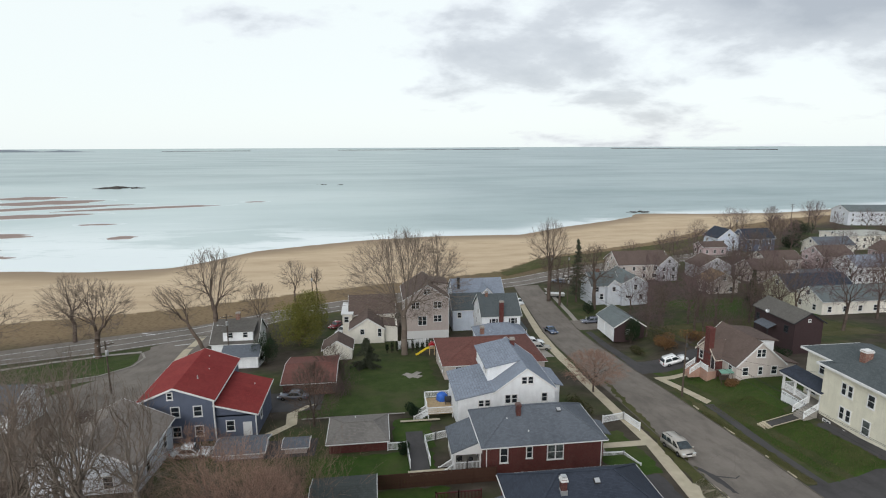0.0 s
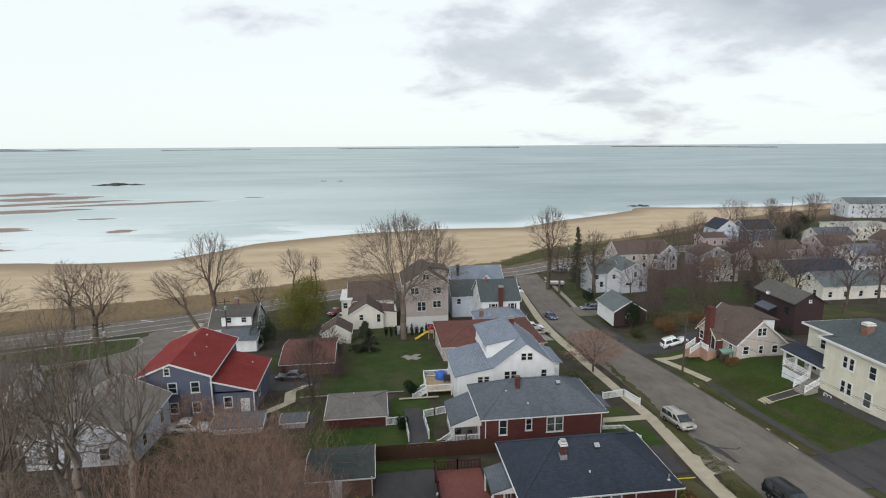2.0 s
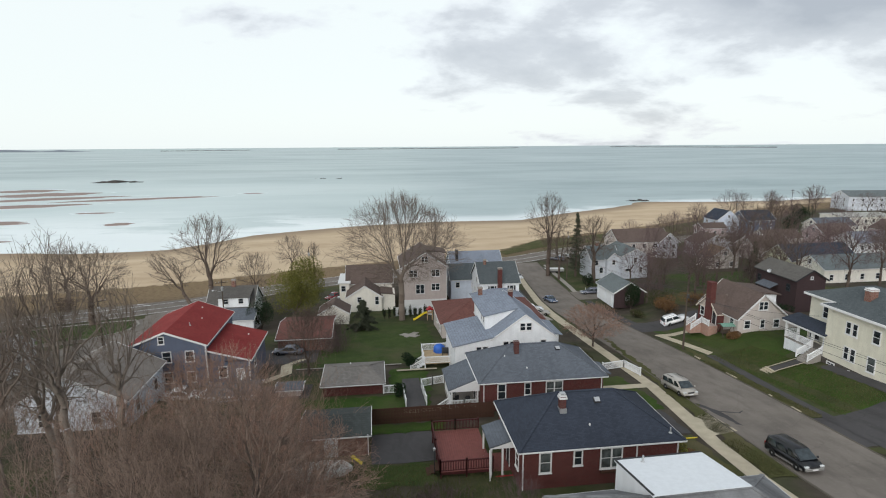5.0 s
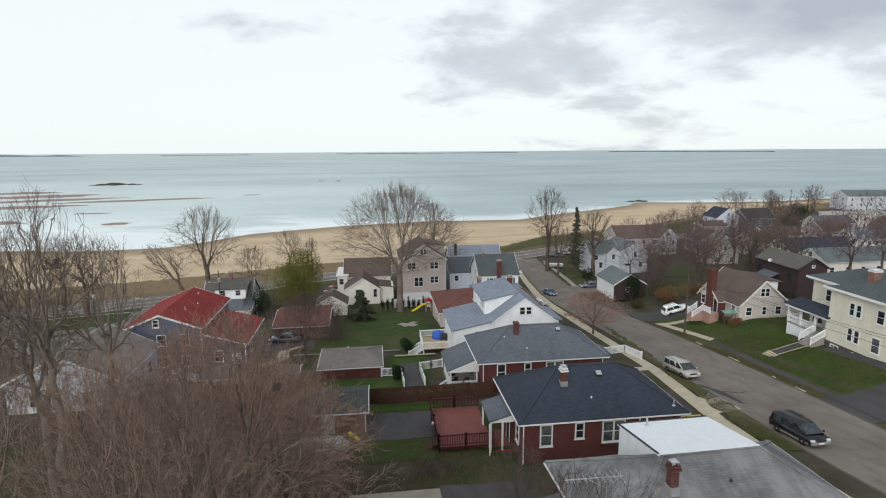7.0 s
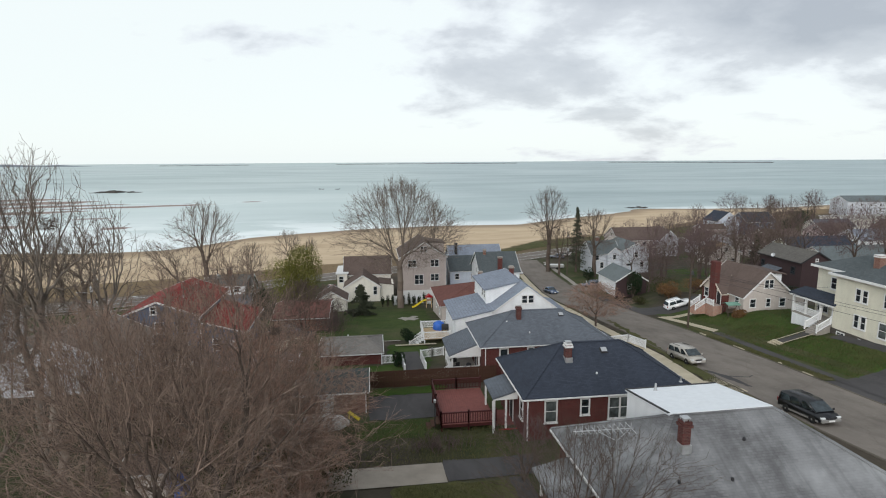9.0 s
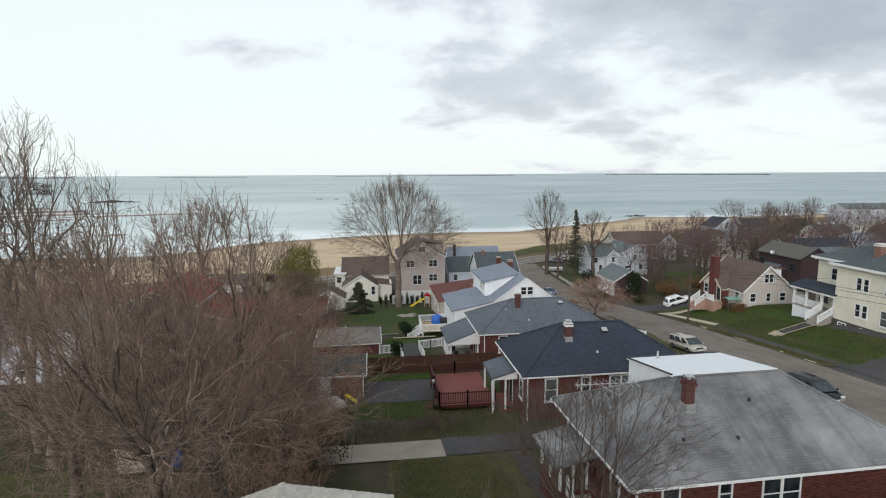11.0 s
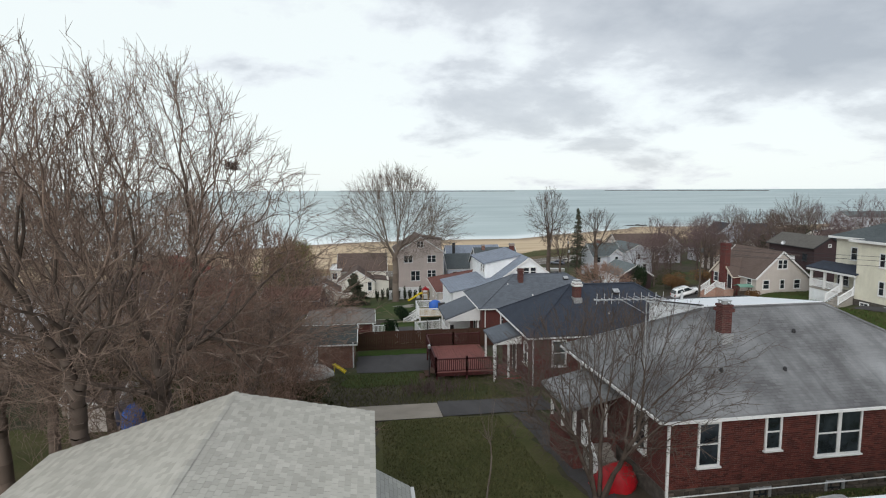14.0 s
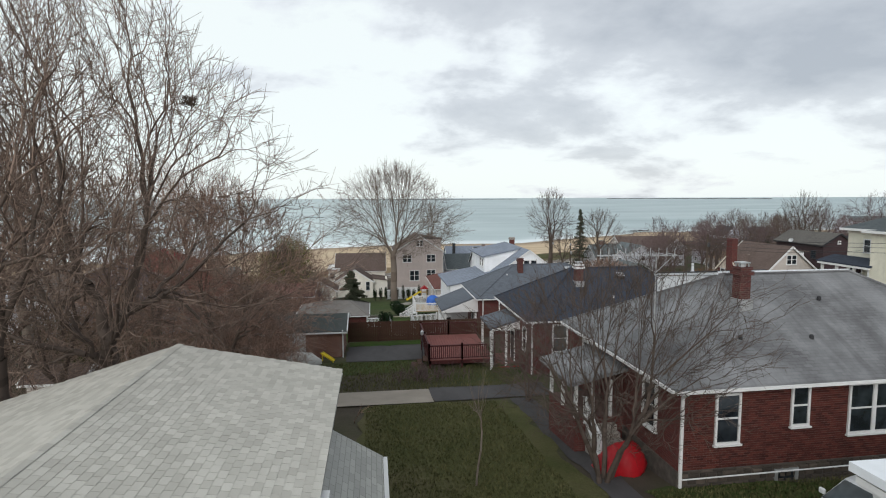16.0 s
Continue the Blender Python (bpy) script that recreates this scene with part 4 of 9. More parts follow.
def door(parent, face, plane, u, z, w=0.95, h=2.05, material=None, panel=None):
    x, y = (u, plane) if face in "sn" else (plane, u)
    s = Shape()
    s.box(-w / 2 - 0.1, -0.06, 0, -w / 2, 0, h + 0.1).box(w / 2, -0.06, 0, w / 2 + 0.1, 0, h + 0.1).box(-w / 2, -0.06, h, w / 2, 0, h + 0.1)
    d = part("door", s, WHITE, parent, m=pose(x, y, z, 0, 0, FACING[face]))
    leaf = Shape().box(-w / 2, -0.035, 0, w / 2, -0.004, h)
    for i in range(2):
        for k in (-1, 1):
            leaf.box(k * w * 0.23 - w * 0.15, -0.05, 0.2 + i * h * 0.48, k * w * 0.23 + w * 0.15, -0.035, 0.2 + i * h * 0.48 + h * 0.36)
    lf = part("leaf", leaf, material or WHITE, d)
    part("handle", Shape().lathe([(0.0, -0.02), (0.035, 0.0), (0.03, 0.03), (0.0, 0.04)], 8), METAL_DARK, lf, m=pose(w * 0.38, -0.05, h * 0.47, 90, 0, 0))
    return d


def wall(parent, x0, y0, x1, y1, z0, z1, material, name="wall", label=""):
    return part(name, Shape().box(x0, y0, z0, x1, y1, z1), material, parent, label)


def wall_gable(parent, x0, y0, x1, y1, z0, ze, rise, ridge, material, apex=0.5, name="wall"):
    """Walls with gable ends; the ridge runs along x or y, apex is its place across."""
    s = Shape()
    if ridge == "x":
        s.prism([(y0, z0), (y1, z0), (y1, ze), (y0 + (y1 - y0) * apex, ze + rise), (y0, ze)], "x", x0, x1)
    else:
        s.prism([(x0, z0), (x1, z0), (x1, ze), (x0 + (x1 - x0) * apex, ze + rise), (x0, ze)], "y", y0, y1)
    return part(name, s, material, parent)


def roof_gable(parent, x0, y0, x1, y1, ze, rise, ridge, material, over=0.4, apex=0.5, thick=0.16, trim=None, rake=0.3, zl=None, zr=None):
    """A gable roof over the walls x0..x1, y0..y1 with eaves out by over; zl and zr set unequal eaves."""
    trim = trim or WHITE
    a0, a1 = (y0, y1) if ridge == "x" else (x0, x1)
    b0, b1 = (x0 - rake, x1 + rake) if ridge == "x" else (y0 - rake, y1 + rake)
    mid = a0 + (a1 - a0) * apex
    zl, zr = ze if zl is None else zl, ze if zr is None else zr
    top = ze + rise
    sl, sr = (top - zl) / (mid - a0), (top - zr) / (a1 - mid)
    zl2, zr2 = zl - sl * over, zr - sr * over
    up = 0.10
    def P(a, b, z):
        return (b, a, z + up) if ridge == "x" else (a, b, z + up)
    s = Shape().slab([[P(a0 - over, b0, zl2), P(a0 - over, b1, zl2), P(mid, b1, top), P(mid, b0, top)],
                      [P(mid, b0, top), P(mid, b1, top), P(a1 + over, b1, zr2), P(a1 + over, b0, zr2)]], thick)
    roof = part("roof", s, material, parent)
    # rake boards and gutters
    for b in (b0 - 0.03, b1 + 0.03):
        t = Shape()
        t.bar(P(a0 - over, b, zl2 - 0.1), P(mid, b, top - 0.1), 0.06, 0.22)
        t.bar(P(mid, b, top - 0.1), P(a1 + over, b, zr2 - 0.1), 0.06, 0.22)
        part("rake_board", t, trim, roof)
    for a, z in ((a0 - over - 0.05, zl2), (a1 + over + 0.05, zr2)):
        part("gutter", Shape().bar(P(a, b0, z - 0.12), P(a, b1, z - 0.12), 0.09, 0.10), trim, roof)
    return roof


def roof_hip(parent, x0, y0, x1, y1, ze, rise, material, over=0.4, thick=0.16, trim=None, inset=None):
    """A hip roof; the ridge runs along the longer side."""
    trim = trim or WHITE
    X0, Y0, X1, Y1 = x0 - over, y0 - over, x1 + over, y1 + over
    w, d = X1 - X0, Y1 - Y0
    k = (min(w, d) / 2) if inset is None else inset
    if w >= d:
        A, B = (X0 + k, (Y0 + Y1) / 2), (X1 - k, (Y0 + Y1) / 2)
    else:
        A, B = ((X0 + X1) / 2, Y0 + k), ((X0 + X1) / 2, Y1 - k)
    zt = ze + rise
    c = [(X0, Y0, ze), (X1, Y0, ze), (X1, Y1, ze), (X0, Y1, ze)]
    A, B = (*A, zt), (*B, zt)
    if w >= d:
        tops = [[c[0], c[1], B, A], [c[1], c[2], B], [c[2], c[3], A, B], [c[3], c[0], A]]
    else:
        tops = [[c[0], c[1], A], [c[1], c[2], B, A], [c[2], c[3], B], [c[3], c[0], A, B]]
    roof = part("roof", Shape().slab(tops, thick), material, parent)
    ends = [(0, 1), (1, 2), (2, 3), (3, 0)]
    for i, j in ends:
        a, b = Vector(c[i]), Vector(c[j])
        out = (b - a).cross(Vector((0, 0, 1))).normalized() * 0.05
        part("gutter", Shape().bar(a + out - Vector((0, 0, 0.1)), b + out - Vector((0, 0, 0.09)), 0.08, 0.09), trim, roof)
    cap = Shape()
    for p, q in ((c[0], A), (c[3], A), (c[1], A if w < d else B), (c[2], B), (A, B)):
        cap.bar(Vector(p) + Vector((0, 0, 0.0)), Vector(q) + Vector((0, 0, 0.0)), 0.26, 0.05)
    part("ridge_cap", cap, material, roof)
    return roof


def chimney(parent, x, y, z0, z1, w=0.6, d=0.6, material=None, pot=True, cap_mat=None, flashing=True):
    material = material or BRICK
    c = part("chimney", Shape().box(x - w / 2, y - d / 2, z0, x + w / 2, y + d / 2, z1), material, parent)
    s = Shape().box(x - w / 2 - 0.07, y - d / 2 - 0.07, z1 - 0.22, x + w / 2 + 0.07, y + d / 2 + 0.07, z1 - 0.08)
    s.box(x - w / 2 - 0.03, y - d / 2 - 0.03, z1 - 0.02, x + w / 2 + 0.03, y + d / 2 + 0.03, z1 + 0.07)
    part("chimney_cap", s, cap_mat or CONCRETE_GREY, c)
    if pot:
        p = Shape().lathe([(0.12, 0), (0.12, 0.1), (0.10, 0.12)], 10, (x, y, z1 + 0.07))
        p.box(x - w * 0.45, y - d * 0.45, z1 + 0.20, x + w * 0.45, y + d * 0.45, z1 + 0.24)
        for sx in (-1, 1):
            for sy in (-1, 1):
                p.bar((x + sx * w * 0.34, y + sy * d * 0.34, z1 + 0.06), (x + sx * w * 0.34, y + sy * d * 0.34, z1 + 0.21), 0.03)
        part("chimney_hood", p, METAL_PALE, c, "white metal hood")
    return c


def downspout(parent, x, y, z0, z1, face="s"):
    s = Shape().bar((x, y - 0.06, z0), (x, y - 0.06, z1), 0.09, 0.07)
    s.bar((x, y - 0.06, z1), (x, y - 0.3, z1 + 0.18), 0.09, 0.07)
    part("downspout", s, WHITE, parent)


def roof_vent(parent, x, y, z, slope, kind="box"):
    if kind == "box":
        s = Shape().box(-0.28, -0.26, 0, 0.28, 0.26, 0.04).box(-0.22, -0.2, 0.04, 0.22, 0.2, 0.18)
        v = part("roof_vent", s, DARK_TRIM, parent, m=pose(x, y, z, slope, 0, 0))
        part("vent_lid", Shape().box(-0.23, -0.21, 0.18, 0.23, 0.21, 0.21), METAL_PALE, v)
    elif kind == "pipe":
        s = Shape().lathe([(0.16, -0.03), (0.07, 0.06), (0.055, 0.42), (0.045, 0.42)], 8)
        part("vent_pipe", s, METAL_PALE, parent, m=pose(x, y, z))
    else:
        s = Shape().lathe([(0.075, -0.08), (0.07, 0.04), (0.04, 0.08), (0.0, 0.09)], 9)
        part("roof_vent", s, WHITE if kind == "white" else DARK_TRIM, parent, m=pose(x, y, z))


def house(label, x, y, z, rot=0, name="house", category="house"):
    return thing(name, label, category, pose(x, y, z, 0, 0, rot))


def railing(parent, a, b, h=0.95, material=None, step=0.14, posts=True, name="railing", post_w=0.11):
    """A rail with balusters between two points of a floor or stair."""
    material = material or WHITE_VINYL
    a, b = Vector(a), Vector(b)
    up = Vector((0, 0, h))
    r = part(name, Shape().bar(a + up, b + up, 0.11, 0.09), material, parent)
    part("bottom_rail", Shape().bar(a + Vector((0, 0, 0.12)), b + Vector((0, 0, 0.12)), 0.06, 0.06), material, r)
    n = max(1, int((b - a).length / step))
    me = cached(("baluster", round(h, 2), material.name), lambda: Shape().box(-0.028, -0.02, 0.12, 0.028, 0.02, h).mesh("baluster", material))
    for i in range(1, n):
        p = a.lerp(b, i / n)
        part("baluster", me, None, r, m=pose(p.x, p.y, p.z))
    if posts:
        for p in (a, b):
            q = Shape().box(p.x - post_w / 2, p.y - post_w / 2, p.z, p.x + post_w / 2, p.y + post_w / 2, p.z + h + 0.12)
            q.box(p.x - post_w / 2 - 0.02, p.y - post_w / 2 - 0.02, p.z + h + 0.12, p.x + post_w / 2 + 0.02, p.y + post_w / 2 + 0.02, p.z + h + 0.16)
            part("post", q, material, r)
    return r


# ---- row of brick bungalows along the street ----
def bungalow_weathered():
    h = house("red-brick bungalow with weathered pale grey hip roof and white flat dormer", 10.75, 20.35, 0.15, 1.3)
    W, D, ZE = 14.1, 8.5, 3.2
    wall(h, 0, 0, W, D, -1.2, ZE, BRICK)
    part("foundation", Shape().box(-0.03, -0.03, -1.2, W + 0.03, D + 0.03, 0.56), STONE, h, "grey rubble stone foundation")
    roof_hip(h, 0, 0, W, D, ZE + 0.15, 2.75, SHINGLE_PALE, 0.42)
    for u, z, w, hh, st, pm in ((1.62, 1.42, 0.72, 1.5, "sash", GLASS), (4.15, 1.84, 0.52, 1.2, "sash", GLASS), (6.85, 1.45, 1.75, 1.55, "pair", GLASS)):
        window(h, "s", 0.0, u, z, w, hh, st, pane_mat=pm, trim=0.075)
    for u in (3.75, 6.8):
        window(h, "s", -0.03, u, 0.0, 0.62, 0.3, "plain", METAL_PALE)
    part("water_pipe", Shape().bar((0.1, -0.12, 0.33), (11.5, -0.12, 0.36), 0.05, sides=6), WHITE, h, "white pipe along the wall")
    window(h, "w", 0.0, 1.7, 1.4, 0.7, 1.4)
    window(h, "w", 0.0, 6.9, 1.4, 0.7, 1.4)
    downspout(h, 0.06, 0.0, 0.0, 2.95)
    chimney(h, 3.95, 2.7, 3.8, 6.5, 0.42, 0.42, BRICK_CHIMNEY, True, BRICK_CHIMNEY)
    part("flashing", Shape().box(3.95 - 0.245, 2.38, 4.75, 3.95 + 0.245, 2.95, 5.42), METAL_PALE, h, "pale metal flashing")
    # flat-roofed dormer on the back slope
    part("dormer_wall", Shape().prism([(4.5, 3.0), (8.72, 3.0), (8.72, 5.36), (4.5, 6.0)], "x", 4.15, 9.75), WHITE_SIDING, h, "white dormer wall")
    d = part("flat_roof", Shape().slab([[(4.05, 4.22, 6.16), (9.88, 4.22, 6.16), (9.88, 8.84, 5.48), (4.05, 8.84, 5.48)]], 0.1), MEMBRANE, h, "white low-sloped roof membrane")
    edge = Shape().bar((4.08, 4.3, 6.17), (4.08, 8.82, 5.5), 0.12, 0.05).bar((4.08, 8.80, 5.5), (9.85, 8.80, 5.5), 0.12, 0.05)
    part("roof_edging", edge, DARK_TRIM, d)
    roof_vent(h, 5.6, 8.2, 5.58, 0, "pipe")
    for u, v, k in ((2.9, 1.25, "mush"), (5.5, 1.15, "mush"), (7.2, 2.75, "mush")):
        roof_vent(h, u, v, ZE + 0.15 + (v + 0.42) * 0.62, 0, k)
    # side porch towards the back drive
    p = wall(h, -1.9, 3.6, 0, 6.4, -1.3, 0.9, BRICK, "porch_wall")
    part("porch_roof", Shape().slab([[(-2.25, 3.3, 2.35), (0.0, 3.3, 2.85), (0.0, 6.7, 2.85), (-2.25, 6.7, 2.35)]], 0.14), SHINGLE_PALE, h)
    for yy in (3.7, 5.0, 6.3):
        part("porch_post", Shape().box(-1.9, yy - 0.06, 0.9, -1.78, yy + 0.06, 2.3), WHITE, h)
    for xx in (-1.2, -0.5):
        part("porch_post", Shape().box(xx - 0.05, 3.6, 0.9, xx + 0.05, 3.72, 2.3), WHITE, h)
    for i in range(5):
        part("step", Shape().box(-1.5, 3.55 - 0.28 * (i + 1), -1.2, -0.4, 3.55 - 0.28 * i, 0.7 - 0.18 * i), CONCRETE_GREY, h)
    railing(h, (-1.55, 3.5, 0.75), (-1.55, 2.1, -0.1), 0.85, WHITE_VINYL)
    return h


def tv_antenna():
    t = thing("television_antenna", "pale metal rooftop television antenna with many rods", "antenna", pose(10.5, 21.6, 3.3))
    part("mast", Shape().bar((0, 0, -0.2), (0, 0, 4.15), 0.045, sides=6), METAL_PALE, t)
    part("boom", Shape().bar((-2.0, 0, 4.08), (0.75, 0, 4.05), 0.045, sides=6), METAL_PALE, t)
    for i in range(10):
        x = -1.9 + i * 0.28
        l = 0.22 + 0.035 * i
        part("rod", Shape().bar((x, -l, 4.08), (x, l, 4.08), 0.022, sides=5).bar((x, 0, 3.92), (x + 0.03, 0.02, 4.3), 0.022, sides=5), METAL_PALE, t)
    part("brace", Shape().bar((0, 0, 3.5), (-0.95, 0, 4.05), 0.03, sides=5).bar((0, 0, 3.5), (0.6, 0, 4.05), 0.03, sides=5), METAL_PALE, t)


WOOD_HATCH = m_plain("red_hatch_paint", (0.24, 0.018, 0.018), 0.55, spread=0.25)


def bungalow_charcoal():
    h = house("single-storey red-brick bungalow with charcoal shingle hip roof and side porch", 11.05, 37.55, -1.9)
    W, D, ZE = 13.0, 8.0, 3.35
    wall(h, 0, 0, W, D, -1.6, ZE, BRICK)
    roof_hip(h, 0, 0, W, D, ZE + 0.2, 2.65, SHINGLE_DARK, 0.36)
    for u, z, w, hh, st, pm in ((1.9, 1.5, 0.8, 1.6, "sash", GLASS_BLIND), (4.55, 1.95, 0.55, 1.15, "sash", GLASS), (7.3, 1.5, 1.65, 1.6, "pair", GLASS_BLIND)):
        window(h, "s", 0.0, u, z, w, hh, st, pane_mat=pm)
    window(h, "w", 0.0, 1.2, 1.4, 0.7, 1.3)
    part("window_box", Shape().box(6.4, -0.28, 1.12, 8.2, -0.02, 1.34), WOOD_BROWN, h)
    downspout(h, 9.4, 0.0, -0.6, 3.2)
    downspout(h, 12.85, 0.0, -0.6, 3.2)
    downspout(h, 0.1, 0.0, -0.6, 3.2)
    chimney(h, 4.05, 2.6, 4.0, 6.55, 0.5, 0.5, BRICK_CHIMNEY, True, WHITE)
    part("flashing", Shape().box(3.76, 2.24, 4.9, 4.34, 2.95, 5.52), METAL_PALE, h, "pale metal flashing")
    roof_vent(h, 7.2, 3.1, 5.66, 31, "box")
    roof_vent(h, 5.9, 1.2, 4.62, 0, "white")
    roof_vent(h, 12.3, 0.25, 3.95, 0, "pipe")
    # small side porch with a shed roof
    part("porch_roof", Shape().slab([[(-2.0, 2.4, 2.5), (0.3, 2.4, 3.15), (0.3, 6.0, 3.15), (-2.0, 6.0, 2.5)]], 0.14), SHINGLE_GREY, h)
    part("porch_gable", Shape().prism([(-2.0, 2.3), (0.1, 2.3), (0.1, 2.95)], "y", 2.42, 2.5), WHITE, h)
    for xx, yy in ((-1.85, 2.55), (-1.85, 5.8), (-0.9, 2.55)):
        part("porch_post", Shape().box(xx - 0.07, yy - 0.07, -0.2, xx + 0.07, yy + 0.07, 2.5), WHITE, h)
    part("porch_floor", Shape().box(-2.0, 2.4, -0.45, 0, 6.0, -0.25), DECK_RED, h)
    downspout(h, -1.9, 2.4, -1.4, 2.3)
    door(h, "w", 0.0, 4.2, -0.2, 0.9, 2.05, DARK_TRIM)
    part("cellar_hatch", Shape().prism([(0.9, -1.6), (2.4, -1.6), (2.4, -0.1), (0.9, -1.0)], "x", -1.5, -0.02), WOOD_HATCH, h, "red sloping cellar hatch")
    part("white_drain", Shape().bar((-2.05, 2.2, 2.35), (-2.1, 1.6, -1.6), 0.09), WHITE, h)
    # red side steps
    s = Shape()
    for i in range(5):
        s.box(-1.7 - 0.05 * i, 2.2 - 0.3 * (i + 1), -1.7, -0.3, 2.2 - 0.3 * i, -0.4 - 0.2 * i)
    part("steps", s, DECK_RED, h, "red painted steps")
    return h


def red_deck():
    t = thing("timber_deck", "red-stained raised timber deck with dark baluster railing", "deck", pose(5.0, 40.3, land(7, 42)))
    W, D, Z = 4.4, 6.6, 0.75
    n = 22
    for i in range(n):
        a = W * i / n
        part("deck_board", Shape().box(a + 0.008, 0, Z - 0.04, a + W / n - 0.008, D, Z), DECK_RED, t)
    part("deck_frame", Shape().box(0, 0, Z - 0.28, W, 0.06, Z - 0.05).box(0, D - 0.06, Z - 0.28, W, D, Z - 0.05).box(0, 0, Z - 0.28, 0.06, D, Z - 0.05).box(W - 0.06, 0, Z - 0.28, W, D, Z - 0.05), WOOD_RED, t)
    for x in (0.06, W / 2, W - 0.06):
        for y in (0.06, D / 2, D - 0.06):
            part("leg", Shape().box(x - 0.06, y - 0.06, -1.4, x + 0.06, y + 0.06, Z - 0.05), WOOD_RED, t)
    for a, b in (((0, 0, Z), (W / 2, 0, Z)), ((W / 2, 0, Z), (W, 0, Z)), ((0, 0, Z), (0, D / 2, Z)), ((0, D / 2, Z), (0, D, Z)), ((0, D, Z), (W / 2, D, Z)), ((W / 2, D, Z), (W, D, Z))):
        railing(t, a, b, 0.95, WOOD_RED, 0.13)
    s = Shape()
    for i in range(4):
        s.box(-0.35 * (i + 1), 0.6, Z - 0.24 - 0.2 * i, -0.35 * i, 1.8, Z - 0.2 - 0.2 * i)
    part("stairs", s, WOOD_BROWN, t)
    return t


def bungalow_grey():
    h = house("single-storey red-brick bungalow with grey hip roof and white back porch", 11.0, 53.4, -3.5)
    W, D, ZE = 13.5, 8.0, 3.4
    wall(h, 0, 0, W, D, -1.4, ZE, BRICK)
    roof_hip(h, 0, 0, W, D, ZE + 0.2, 2.5, SHINGLE_GREY, 0.38)
    for u, z, w, hh, st in ((2.2, 1.55, 0.75, 1.6, "sash"), (5.05, 1.9, 0.55, 1.25, "sash"), (8.0, 1.55, 1.7, 1.6, "pair")):
        window(h, "s", 0.0, u, z, w, hh, st, pane_mat=GLASS_BLIND if st == "pair" else GLASS)
    downspout(h, 13.3, 0.0, -0.8, 3.3)
    downspout(h, 0.25, 0.0, -0.8, 3.3)
    chimney(h, 4.5, 3.0, 4.6, 6.75, 0.5, 0.5, BRICK_CHIMNEY, False, BRICK_CHIMNEY)
    roof_vent(h, 9.3, 3.2, 5.6, 29, "box")
    roof_vent(h, 5.2, 1.0, 4.5, 0, "white")
    roof_vent(h, 3.1, 2.6, 5.3, 0, "white")
    # covered porch on the garden side
    X0, Y0, Y1 = -3.1, 1.4, 6.6
    part("porch_roof", Shape().slab([[(X0 - 0.3, Y0 - 0.3, 2.35), (0.6, Y0 - 0.3, 3.85), (0.6, Y1 + 0.3, 3.85), (X0 - 0.3, Y1 + 0.3, 2.35)]], 0.16), SHINGLE_GREY, h)
    part("porch_gable", Shape().prism([(X0 - 0.25, 2.1), (0.0, 2.1), (0.0, 3.46), (X0 - 0.25, 2.22)], "y", Y0 - 0.33, Y0 - 0.2), WHITE, h, "white sloping porch gable")
    part("porch_floor", Shape().box(X0, Y0, -0.3, 0, Y1, -0.05), CONCRETE_GREY, h)
    part("porch_base", Shape().box(X0 + 0.1, Y0 + 0.1, -1.6, 0, Y1 - 0.1, -0.3), BRICK, h)
    for xx, yy in ((X0 + 0.1, Y0 + 0.1), (X0 + 0.1, Y1 - 0.1), (-0.15, Y0 + 0.1), (X0 + 0.1, 4.0)):
        part("porch_post", Shape().box(xx - 0.09, yy - 0.09, -0.05, xx + 0.09, yy + 0.09, 2.2), WHITE, h)
    railing(h, (X0 + 0.1, Y0 + 0.1, -0.05), (-1.6, Y0 + 0.1, -0.05), 0.95)
    railing(h, (-1.6, Y0 + 0.1, -0.05), (-0.1, Y0 + 0.1, -0.05), 0.95)
    railing(h, (X0 + 0.1, 2.6, -0.05), (X0 + 0.1, Y1, -0.05), 0.95)
    for i in range(5):
        part("step", Shape().box(X0 - 0.3 * (i + 1), 1.4, -1.6, X0 - 0.3 * i, 2.5, -0.25 - 0.2 * i), CONCRETE_GREY, h)
    railing(h, (X0, 1.4, -0.1), (X0 - 1.6, 1.4, -1.15), 0.95)
    railing(h, (X0, 2.5, -0.1), (X0 - 1.6, 2.5, -1.15), 0.95)
    part("porch_ceiling", Shape().box(X0, Y0, 2.12, 0, Y1, 2.18), WHITE, h)
    part("back_screen", Shape().box(X0 + 0.1, Y1 - 0.06, -0.05, 0, Y1, 1.0), WHITE_VINYL, h, "white boarded parapet")
    door(h, "w", -0.03, 3.6, -0.05, 0.9, 2.0, DARK_TRIM)
    # front stoop towards the street
    part("front_stoop_roof", Shape().slab([[(W, 2.2, 3.2), (W + 1.9, 2.2, 2.7), (W + 1.9, 5.4, 2.7), (W, 5.4, 3.2)]], 0.14), SHINGLE_GREY, h)
    part("front_stoop", Shape().box(W, 2.4, -1.4, W + 1.7, 5.2, 0.1), CONCRETE_GREY, h)
    railing(h, (W + 0.1, 2.2, -0.6), (W + 3.6, 2.2, -0.7), 1.0, name="fence_rail")
    railing(h, (W + 3.6, 2.2, -0.7), (W + 4.3, -0.6, -0.6), 1.0, name="fence_rail")
    return h


